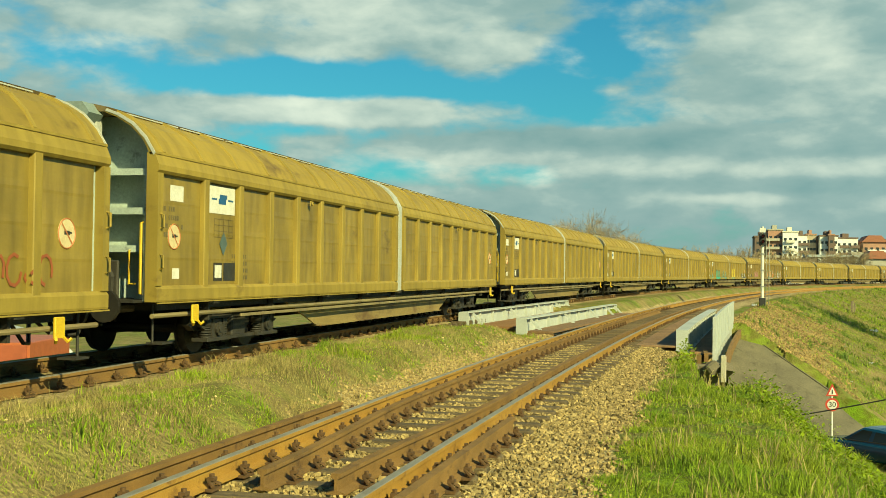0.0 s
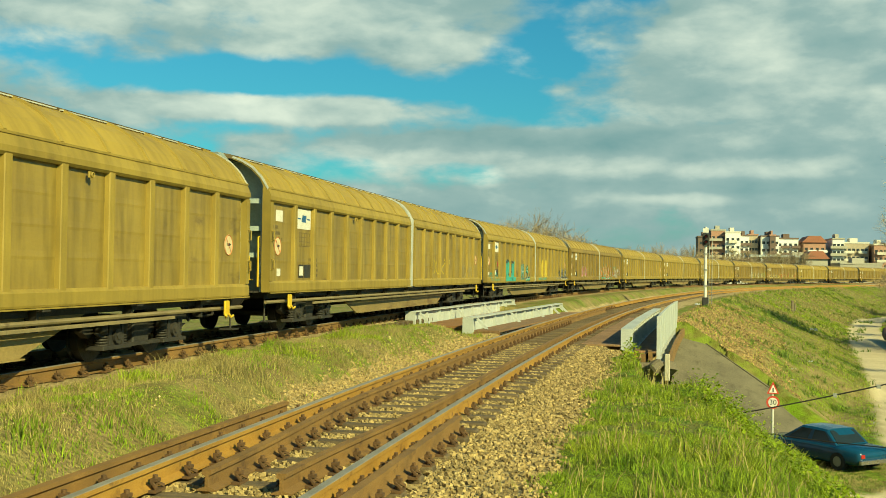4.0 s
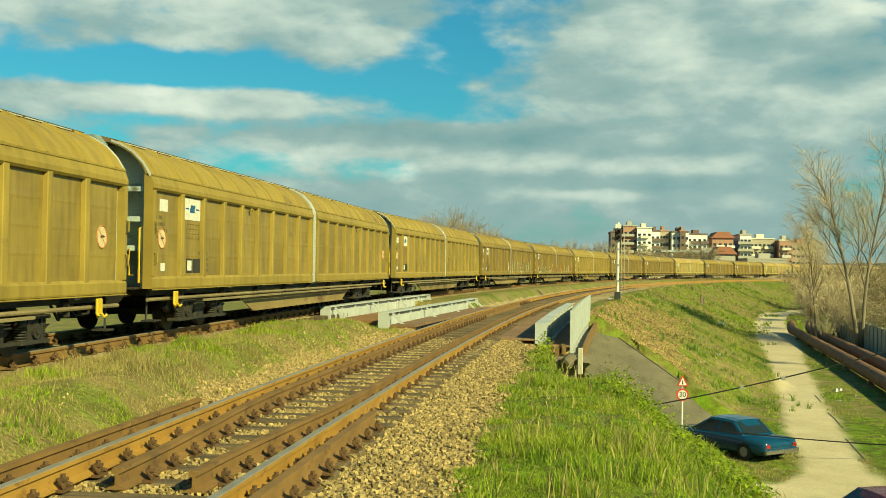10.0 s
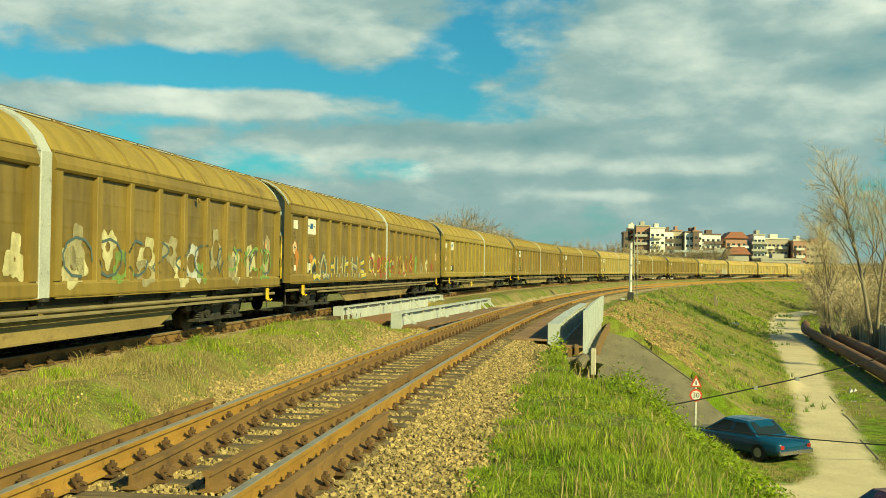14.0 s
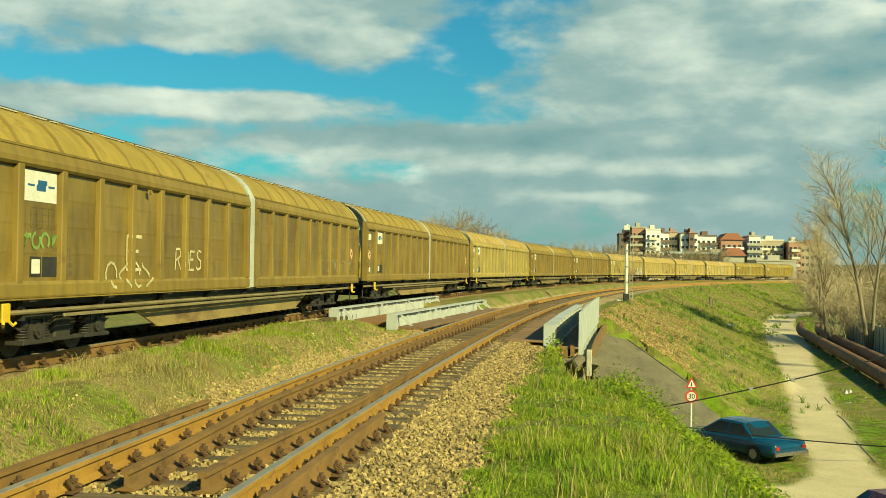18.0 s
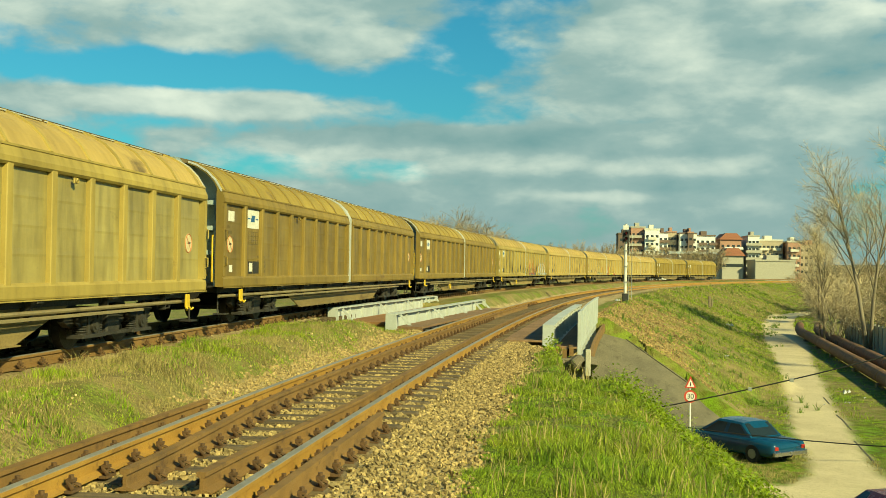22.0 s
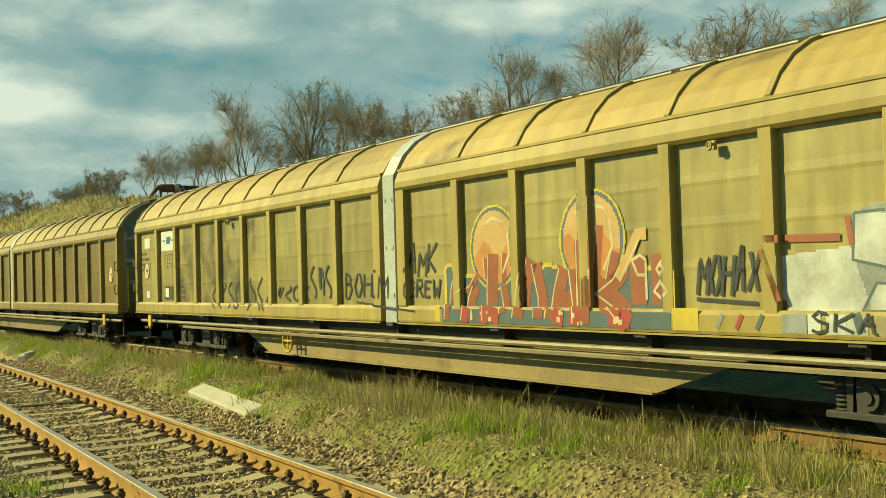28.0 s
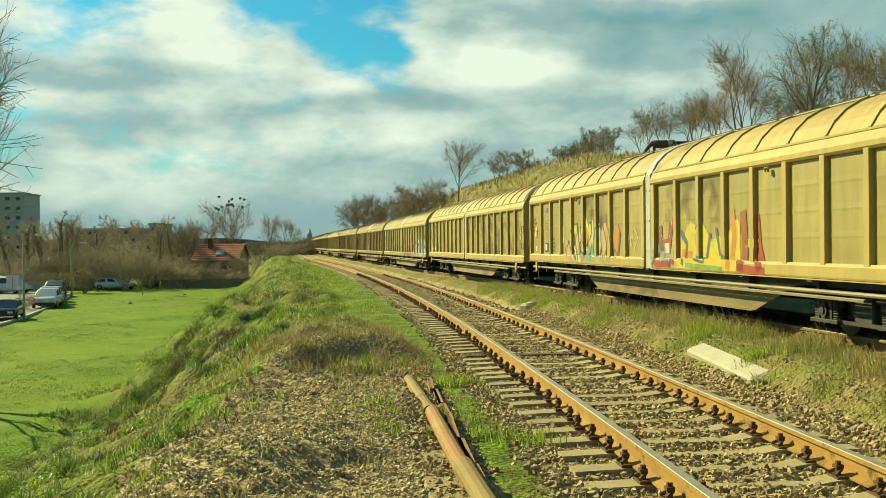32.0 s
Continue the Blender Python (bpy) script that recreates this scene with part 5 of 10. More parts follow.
HALF = 12.79  # half the body's length


def wall_meshes():
    m = {}
    fr = Mesh()  # bottom sill, top beam and roof sheets of one sliding wall, from y=0.26 to HALF
    a, b = 0.26, HALF
    fr.prism([(1.50, 0.94), (1.685, 0.94), (1.695, 0.97), (1.695, 1.13), (1.66, 1.18), (1.50, 1.18)], a, b)
    fr.prism([(1.50, 2.84), (1.66, 2.84), (1.695, 2.88), (1.695, 2.96), (1.62, 3.14), (1.50, 3.14)], a, b)
    roof = Mesh().prism([(1.615, 3.13), (1.47, 3.36), (1.27, 3.56), (1.03, 3.70), (0.78, 3.79), (0.78, 3.75), (1.01, 3.66), (1.23, 3.53), (1.43, 3.33), (1.55, 3.10)], a, b)
    fr.box(1.50, 1.69, b - 0.16, b, 1.18, 2.84)
    fr.box(1.50, 1.69, a, a + 0.22, 1.18, 2.84)
    fr.prism([(1.70, 0.915), (1.715, 0.915), (1.715, 0.935), (1.70, 0.935)], a, b)
    fr.prism([(1.60, 3.115), (1.645, 3.115), (1.645, 3.15), (1.60, 3.16)], a, b)
    m["wall"], m["roof"] = fr, roof
    # a sheet with three shallow swages across it
    m["panel"] = Mesh().prism([(1.56, 1.18), (1.60, 1.18), (1.60, 1.56), (1.6035, 1.60), (1.60, 1.68), (1.60, 1.98), (1.6035, 2.02), (1.60, 2.10), (1.60, 2.40), (1.6035, 2.44), (1.60, 2.52), (1.60, 2.84), (1.56, 2.84)], -0.69, 0.69)
    rb = Mesh().prism([(1.60, -0.095), (1.668, -0.088), (1.68, -0.075), (1.68, 0.075), (1.668, 0.088), (1.60, 0.095)], 1.15, 2.87, "z")
    m["rib"] = rb
    rr = Mesh()
    prof = [(1.60, 3.135), (1.46, 3.36), (1.26, 3.56), (1.02, 3.70), (0.80, 3.785)]
    for i in range(len(prof) - 1):
        (x0, z0), (x1, z1) = prof[i], prof[i + 1]
        rr.add([(x0, -0.04, z0), (x0, 0.04, z0), (x1, 0.04, z1), (x1, -0.04, z1), (x0 + 0.02, -0.034, z0 + 0.034), (x0 + 0.02, 0.034, z0 + 0.034), (x1 + 0.02, 0.034, z1 + 0.034), (x1 + 0.02, -0.034, z1 + 0.034)],
               [(4, 5, 6, 7), (0, 3, 7, 4), (1, 5, 6, 2), (0, 4, 5, 1), (3, 2, 6, 7)])
    m["roof_rib"] = rr
    return m


def build_bogie(parent, y, shared):
    bg = new("bogie")
    bg.parent = parent
    bg.matrix_basis = pose(0, y, 0)
    tagged(bg, "dirty black two-axle bogie with coil springs")
    if not shared:
        fr = Mesh()
        for k in (-1, 1):
            x = k * 1.12
            fr.prism([(-1.75, 0.50), (-1.55, 0.40), (-0.62, 0.42), (-0.45, 0.30), (0.45, 0.30), (0.62, 0.42), (1.55, 0.40), (1.75, 0.50), (1.70, 0.66), (0.7, 0.66), (0.5, 0.70), (-0.5, 0.70), (-0.7, 0.66), (-1.70, 0.66)], x - 0.06, x + 0.06, "x")
            fr.prism([(-1.66, 0.50), (-1.4, 0.40), (-0.7, 0.22), (0.7, 0.22), (1.4, 0.40), (1.66, 0.50), (1.4, 0.47), (0.7, 0.28), (-0.7, 0.28), (-1.4, 0.47)], x + k * 0.18 - 0.02, x + k * 0.18 + 0.02, "x")
            fr.box(x - 0.10, x + 0.16 if k > 0 else x + 0.10, -0.28, 0.28, 0.26, 0.72, 0.03)
        fr.box(-1.1, 1.1, -0.28, 0.28, 0.42, 0.70, 0.03)
        ab = Mesh().box(-0.10, 0.20, -0.19, 0.19, 0.22, 0.62, 0.04)
        ab.box(-0.06, 0.24, -0.46, 0.46, 0.60, 0.66, 0.01)
        ab.tube([(0.18, 0, 0.42), (0.25, 0, 0.42)], 0.12, 12).tube([(0.25, 0, 0.42), (0.27, 0, 0.42)], 0.06, 8)
        ab.prism([(-0.24, 0.24), (-0.18, 0.24), (-0.16, 0.62), (-0.24, 0.62)], 0.10, 0.22, "x").prism([(0.18, 0.24), (0.24, 0.24), (0.24, 0.62), (0.16, 0.62)], 0.10, 0.22, "x")
        ab.prism([(-0.24, 0.60), (0.24, 0.60), (0.14, 0.72), (-0.14, 0.72)], 0.0, 0.20, "x")
        ab.box(-0.06, 0.24, -0.46, 0.46, 0.22, 0.28, 0.01)
        sp = Mesh()
        for i in range(5):
            sp.ring((0.08, 0, 0.29 + 0.042 * i), 0.085, 0.017, "z", 12, 5)
        sp.tube([(0.08, 0, 0.27), (0.08, 0, 0.48)], 0.055, 8)
        sp.tube([(0.08, 0, 0.47), (0.08, 0, 0.60)], 0.105, 10)
        ws = Mesh().tube([(-1.25, 0, 0), (1.25, 0, 0)], 0.085, 10)
        for k in (-1, 1):
            x = k * GAUGE / 2
            ws.tube([(x - 0.07, 0, 0), (x + 0.07, 0, 0)], 0.41, 28)
            ws.tube([(x - k * 0.07 - 0.03, 0, 0), (x - k * 0.07, 0, 0)], 0.44, 28)
            ws.tube([(x + k * 0.07, 0, 0), (x + k * 0.085, 0, 0)], 0.17, 14)
            for q in range(6):
                aa = q * 1.0472
                ws.box(x + k * 0.071 - 0.006, x + k * 0.071 + 0.006, 0.26 * math.cos(aa) - 0.02, 0.26 * math.cos(aa) + 0.02, 0.26 * math.sin(aa) - 0.02, 0.26 * math.sin(aa) + 0.02)
        shared.update(frame=fr.data("bogie_frame", GRIME), box=ab.data("axle_box", GRIME), spring=sp.data("spring", GRIME, True), wheel=ws.data("wheelset", SHADEIRON))
    part("bogie_frame", shared["frame"], None, bg)
    for yy in (-1.04, 1.04):
        w = part("wheelset", shared["wheel"], None, bg, "worn steel wheels on an axle", at=pose(0, yy, 0.41))
        w["axle"] = 1 if yy > 0 else 0
        for k in (-1, 1):
            part("axle_box", shared["box"], None, bg, at=pose(k * 1.16, yy, 0, 0, 0, 0 if k > 0 else 180))
            for q in (-0.31, 0.31):
                part("spring", shared["spring"], None, bg, at=pose(k * 1.2, yy + q, 0, 0, 0, 0 if k > 0 else 180))
    return bg


def build_wagon():
    w = thing("covered_wagon", "ochre sliding-wall covered freight wagon on two bogies", "freight wagon", "wagons of the freight train")
    m = wall_meshes()
    me = {"wall": m["wall"].data("sliding_wall", OCHRE), "roof": m["roof"].data("roof_sheet", ROOF), "panel": m["panel"].data("panel", PANEL), "rib": m["rib"].data("rib", OCHRE), "roof_rib": m["roof_rib"].data("roof_rib", OCHRE)}
    mirror = pose(0, 0, 0, 0, 0, 180)
    # a wall for each quarter; mirrored copies are built as their own meshes
    flip = {}
    for key, src in m.items():
        f = Mesh()
        f.v = [(x, -y, z) for x, y, z in src.v]
        f.f = [tuple(reversed(q)) for q in src.f]
        flip[key] = f
    flipped_wall, flipped_roof = flip["wall"].data("sliding_wall", OCHRE), flip["roof"].data("roof_sheet", ROOF)
    for sx in (1, -1):
        for sy in (1, -1):
            base = mirror if sx < 0 else Matrix()
            use = me["wall"] if sy > 0 else flipped_wall
            wall = part("sliding_wall", use, None, w, "ochre sheet-steel sliding wall", at=base)
            part("roof_sheet", me["roof"] if sy > 0 else flipped_roof, None, wall, "curved weathered roof sheet")
            for k in range(9):
                yc = sy * (0.48 + 0.67 + 1.335 * k)
                if sx > 0:
                    part("panel", me["panel"], None, wall, at=pose(0, yc, 0))
                    if k < 8:
                        part("rib", me["rib"], None, wall, at=pose(0, yc + sy * 0.6675, 0))
                    part("roof_rib", me["roof_rib"], None, wall, at=pose(0, yc + sy * 0.6675 - (sy * 0.02 if k == 8 else 0), 0))
            if sx < 0:
                far_ribs = Mesh()
                for k in range(9):
                    yr = sy * (0.48 + 0.67 + 1.335 * k + 0.6675)
                    for src in ((m["rib"], m["roof_rib"]) if k < 8 else (m["roof_rib"],)):
                        far_ribs.add([(x, y + yr - (sy * 0.02 if k == 8 else 0), z) for x, y, z in src.v], src.f)
                tagged(part("rib", far_ribs, OCHRE, wall), kind="stuff")
                part("panel_sheet", Mesh().box(1.56, 1.60, 0.45 if sy > 0 else -12.55, 12.55 if sy > 0 else -0.45, 1.18, 2.84), PANEL, wall)
            for z in (1.42, 2.02):
                y = sy * (HALF - 0.08)
                hd = Mesh().tube([(1.69, y, z), (1.75, y, z + 0.02), (1.75, y, z + 0.20), (1.69, y, z + 0.22)], 0.016, 6)
                part("handle", hd, OCHRE, wall)
            part("lock_plate", Mesh().box(1.66, 1.69, sy * 6.5 - 0.06, sy * 6.5 + 0.06, 2.73, 2.82, 0.01).ring((1.715, sy * 6.5, 2.77), 0.035, 0.012, "x", 10, 5), OCHRE, wall)
    # middle pillars
    pl = Mesh().box(1.50, 1.665, -0.17, 0.17, 0.93, 3.10, 0.01)
    pl.prism([(1.66, 3.08), (1.50, 3.37), (1.29, 3.58), (1.04, 3.72), (0.78, 3.81), (0.78, 3.70), (1.4, 3.2), (1.5, 3.08)], -0.17, 0.17)
    for z in (1.3, 2.0, 2.7):
        pl.box(1.66, 1.675, -0.12, -0.08, z, z + 0.05).box(1.66, 1.675, 0.08, 0.12, z, z + 0.05)
    pme = pl.data("middle_pillar", PILLAR)
    part("middle_pillar", pme, None, w, "pale grey middle pillar")
    part("middle_pillar", pme, None, w, "pale grey middle pillar", at=mirror)
    rd = Mesh().prism([(-0.80, 3.75), (0.80, 3.75), (0.84, 3.82), (0.60, 3.87), (0.0, 3.90), (-0.60, 3.87), (-0.84, 3.82)], -HALF - 0.02, HALF + 0.02)
    part("roof_ridge", rd, RIDGE, w, "dull brown roof ridge")
    gme = Mesh().box(0.855, 0.89, 0, 1.62, 3.772, 3.79).data("roof_strip", PILLAR)
    for i in range(14):
        part("roof_strip", gme, None, w, "pale guide strip below the ridge" if i == 0 else "", at=pose(0, -12.3 + i * 1.76, 0))
    arch = [(1.64, 3.13), (1.485, 3.38), (1.28, 3.585), (1.035, 3.725), (0.80, 3.81)]
    # ends
    for sy in (1, -1):
        rim = Mesh()
        for (xa, za), (xb, zb) in zip(arch[:-1], arch[1:]):
            ya, yb = sorted((sy * (HALF - 0.006), sy * (HALF + 0.010)))
            rim.add([(xa, ya, za), (xa, yb, za), (xb, yb, zb), (xb, ya, zb), (xa - 0.03, ya, za - 0.035), (xa - 0.03, yb, za - 0.035), (xb - 0.03, yb, zb - 0.035), (xb - 0.03, ya, zb - 0.035)],
                    [(0, 3, 2, 1), (4, 5, 6, 7), (0, 1, 5, 4), (2, 3, 7, 6), (1, 2, 6, 5), (0, 4, 7, 3)])
        part("roof_edge", rim, PILLAR, w, "pale strip along the roof's end")
        e = Mesh()
        lo_hi = lambda p, q: (min(sy * p, sy * q), max(sy * p, sy * q))
        e.prism([(-1.55, 0.95), (1.55, 0.95), (1.55, 3.05), (1.25, 3.5), (0.78, 3.74), (-0.78, 3.74), (-1.25, 3.5), (-1.55, 3.05)], *lo_hi(12.22, 12.27))
        end = part("end_wall", e, ENDGREY, w, "shaded blue-grey end wall with shelves")
        for z in (1.72, 2.28, 2.86):
            part("end_shelf", Mesh().box(-1.50, 1.50, *lo_hi(12.27, 12.70), z, z + 0.05).box(-1.50, 1.50, *lo_hi(12.66, 12.70), z - 0.05, z), ENDGREY, end)
        part("end_post", Mesh().box(-0.62, -0.54, *lo_hi(12.27, 12.76), 0.95, 3.72), ENDGREY, end)
        part("end_post", Mesh().box(0.50, 0.66, *lo_hi(12.62, 12.80), 0.95, 3.74, 0.01), PILLAR, end, "pale grey end post")
        part("end_post", Mesh().box(1.44, 1.56, *lo_hi(12.27, 12.74), 0.95, 3.02), ENDGREY, end)
        part("ridge_hood", Mesh().prism([(-0.62, 3.56), (0.62, 3.56), (0.74, 3.70), (0.62, 3.86), (-0.62, 3.86), (-0.74, 3.70)], *lo_hi(12.72, 13.12)), ENDDARK, end, "blue-grey box under the ridge's end")
        hose = Mesh().tube([(0.62, sy * 12.86, 3.5), (0.72, sy * 12.92, 2.7), (0.86, sy * 12.95, 2.0), (0.95, sy * 12.9, 1.4)], 0.028, 6)
        part("cable", hose, GRIME, end, "hanging black cable")
        part("gangway_plate", Mesh().box(0.60, 1.42, *lo_hi(12.36, 12.98), 0.93, 0.97).box(0.72, 1.10, *lo_hi(12.80, 12.86), 0.97, 1.55, 0.02).tube([(1.0, sy * 12.9, 0.95), (1.05, sy * 12.95, 1.3), (0.86, sy * 12.9, 1.62)], 0.05, 7), GRIME, end, "dirty black end platform and valve")
        hr = Mesh().tube([(1.42, sy * 12.55, 1.02), (1.42, sy * 12.78, 1.06), (1.42, sy * 12.78, 2.1), (1.42, sy * 12.55, 2.14)], 0.022, 6)
        hr.tube([(1.20, sy * 12.55, 1.2), (1.20, sy * 12.72, 1.2), (1.20, sy * 12.72, 1.7), (1.20, sy * 12.55, 1.7)], 0.018, 6)
        part("handrail", hr, YELLOW, end, "yellow handrail")
        for x in (-1.0, 1.0):
            part("buffer", Mesh().tube([(x, sy * 12.3, 0.88), (x, sy * 13.0, 0.88)], 0.11, 12).tube([(x, sy * 13.0, 0.88), (x, sy * 13.06, 0.88)], 0.24, 16), SHADEIRON, w, "near-black buffer")
        bf = Mesh().tube([(0, sy * 12.3, 0.86), (0, sy * 13.28, 0.80)], 0.06, 8).box(-0.12, 0.12, min(sy * 12.9, sy * 13.25), max(sy * 12.9, sy * 13.25), 0.70, 0.95, 0.03)
        bf.tube([(0.4, sy * 12.4, 0.85), (0.42, sy * 12.8, 0.45), (0.3, sy * 13.1, 0.42), (0.2, sy * 13.25, 0.7)], 0.03, 6)
        bf.tube([(0.7, sy * 12.4, 0.9), (0.8, sy * 12.8, 0.6), (0.75, sy * 13.0, 1.1), (0.9, sy * 13.05, 1.5)], 0.03, 6)
        part("coupling", bf, SHADEIRON, w, "near-black coupling hook and hoses")
        st = Mesh().box(1.35, 1.62, sy * 12.3 - 0.16, sy * 12.3 + 0.16, 0.30, 0.33).tube([(1.45, sy * 12.45, 0.32), (1.45, sy * 12.45, 0.9)], 0.02, 6)
        part("step", st, GRIME, w)
        lv = Mesh().box(1.69, 1.73, sy * 11.6 - 0.11, sy * 11.6 + 0.11, 0.62, 0.88, 0.012).tube([(1.72, sy * 11.6 - 0.08, 0.63), (1.75, sy * 11.6 - 0.13, 0.57), (1.78, sy * 11.6 - 0.17, 0.61)], 0.022, 5)
        lv.tube([(1.72, sy * 11.6 + 0.08, 0.63), (1.75, sy * 11.6 + 0.13, 0.57), (1.78, sy * 11.6 + 0.17, 0.61)], 0.022, 5)
        part("release_lever", lv, YELLOW, w, "yellow release lever")
    # frame
    uf = Mesh().box(-1.45, 1.45, -12.35, 12.35, 0.80, 0.93, 0.02)
    part("solebar", uf, GRIME, w, "black sole bar")
    for k in (1, -1):
        fb = Mesh()
        x = k * 1.36
        fb.prism([(-7.0, 0.80), (-5.3, 0.27), (5.3, 0.27), (7.0, 0.80)], x - 0.02, x + 0.02, "x")
        fb.prism([(-5.3, 0.25), (5.3, 0.25), (5.3, 0.27), (-5.3, 0.27)], x - 0.10, x + 0.10, "x")
        part("fishbelly_beam", fb, FRAME, w, "dusty beige fish-bellied side beam")
        pp = Mesh().tube([(k * 1.57, -12.7, 0.73), (k * 1.57, 12.7, 0.73)], 0.036, 8).box(min(k * 1.55, k * 1.60), max(k * 1.55, k * 1.60), -9.6, 9.6, 0.62, 0.67, 0.012)
        part("running_pipe", pp, PIPE, w, "dusty pale pipe rail")
        br = Mesh().box(min(k * 1.40, k * 1.56), max(k * 1.40, k * 1.56), -0.03, 0.03, 0.60, 0.93)
        br.box(min(k * 1.60, k * 1.70), max(k * 1.60, k * 1.70), -0.10, 0.10, 0.88, 0.935, 0.01)
        bme = br.data("bracket", GRIME)
        for i in range(9):
            part("bracket", bme, None, w, at=pose(0, -10.8 + i * 2.7, 0))
        part("brake_reservoir", Mesh().tube([(k * 0.9, 3.0, 0.62), (k * 0.9, 4.6, 0.62)], 0.2, 12), GRIME, w)
        part("valve_box", Mesh().box(k * 1.1 - 0.1, k * 1.1 + 0.1, -3.4, -2.8, 0.5, 0.8, 0.02), GRIME, w)
    shared = {}
    build_bogie(w, -9.0, shared)
    build_bogie(w, 9.0, shared)
    # markings on the platform side
    lab = [("placard", WHITE, -10.46, 0.98, 2.35, 0.45, "white operator placard"), ("code_plate", WHITE, -12.05, 0.42, 2.46, 0.24, "white code plate"), ("chalk_board", BLACK, -10.12, 0.5, 1.24, 0.30, "black notice board"),
           ("notice", WHITE, -12.05, 0.22, 1.28, 0.16, "small pale notice")]
    for nm, mat, y, wd, z, h, lb in lab:
        part(nm, Mesh().box(1.603, 1.607, y - wd / 2, y + wd / 2, z, z + h), mat, w, lb)
    part("placard_mark", Mesh().box(1.608, 1.610, -10.60, -10.32, 2.51, 2.60).box(1.608, 1.610, -10.56, -10.28, 2.60, 2.67).box(1.608, 1.610, -10.86, -10.66, 2.57, 2.60).box(1.608, 1.610, -10.24, -10.04, 2.57, 2.60), BLUE, w, "blue logo shape")
    rows = Mesh()
    for i, line in enumerate(("110111", "11011111", "1110111101", "11111111")):
        for j, ch in enumerate(line):
            if ch == "1":
                rows.box(1.6035, 1.6065, -12.50 + 0.068 * j, -12.457 + 0.068 * j, 2.30 - 0.13 * i, 2.37 - 0.13 * i)
    for i in range(4):
        rows.box(1.6035, 1.6065, -10.75, -10.02, 1.96 + 0.10 * i, 1.968 + 0.10 * i)
    for i in range(5):
        rows.box(1.6035, 1.6065, -10.75 + 0.18 * i, -10.742 + 0.18 * i, 1.96, 2.26)
    tagged(part("stencil", rows, STENCIL, w, "dark stencilled lines and load table"), kind="stuff")
    part("notice_frame", Mesh().box(1.603, 1.608, -10.75, -10.42, 1.24, 1.54), GRIME, w)
    part("notice_sheet", Mesh().box(1.609, 1.612, -10.71, -10.46, 1.29, 1.50), WHITE, w)
    for y in (-12.12, 11.9):
        d = Mesh().tube([(1.602, y, 1.92), (1.607, y, 1.92)], 0.2, 20)
        part("warning_disc", d, DISC, w, "white disc with a red rim and a slash")
        part("disc_rim", Mesh().ring((1.607, y, 1.92), 0.19, 0.010, "x", 24, 4), DISCRIM, w)
        part("disc_mark", Mesh().box(1.608, 1.611, y - 0.06, y + 0.06, 1.905, 1.955).box(1.608, 1.611, y + 0.06, y + 0.11, 1.92, 1.94), BLACK, w)
        part("disc_slash", Mesh().add([(1.6115, y - 0.13, 2.04), (1.6115, y - 0.115, 2.055), (1.6115, y + 0.13, 1.80), (1.6115, y + 0.115, 1.785)], [(0, 1, 2, 3)]), DISCRIM, w)
    # small stencilled lines, unreadable
    sl = Mesh()
    rnd = random.Random(3)
    for r in range(4):
        y = -10.05
        while y < -9.45:
            wd = rnd.uniform(0.04, 0.1)
            sl.box(1.603, 1.606, y, y + wd, 1.62 - r * 0.12, 1.69 - r * 0.12)
            y += wd + 0.04
    tagged(part("stencil", sl, STENCIL, w, "black stencilled lines"), kind="stuff")
    return w


BROWNISH, PALISH, LIGHT = (OCHRE_BROWN, PANEL_BROWN, ROOF), (OCHRE_PALE, PANEL_PALE, ROOF_PALE), (OCHRE_LIGHT, PANEL_LIGHT, ROOF_PALE)
VARIANT = {5: BROWNISH, 9: BROWNISH, 10: BROWNISH, 12: BROWNISH, 13: BROWNISH, 15: BROWNISH, 16: BROWNISH, 14: PALISH, 17: PALISH, 18: LIGHT, 19: LIGHT, 20: LIGHT}
WAGONS = {}


def build_train():
    first = build_wagon()
    for k in range(-1, 23):
        w = first if k == -1 else copy_thing(first, Matrix())
        WAGONS[k] = w
        if k in VARIANT:
            swap = dict(zip((OCHRE, PANEL, ROOF), VARIANT[k]))
            for o in w.children_recursive:
                if o.type == "MESH" and o.data.materials:
                    if o.data.materials[0] in swap:
                        o.material_slots[0].link = "OBJECT"
                        o.material_slots[0].material = swap[o.data.materials[0]]
        if k in (18, 19):  # placards faded to the wall's own colour
            for o in w.children_recursive:
                kind = o.name.split(".")[0]
                if kind in ("placard", "code_plate") or (o.type == "MESH" and o.data.materials and o.data.materials[0] == BLUE):
                    o.material_slots[0].link = "OBJECT"
                    o.material_slots[0].material = STENCIL if o.data.materials[0] == BLUE else PANEL_LIGHT
                    tagged(o, "faded dark emblem" if o.data.materials[0] == BLUE else "faded blank placard")


build_train()
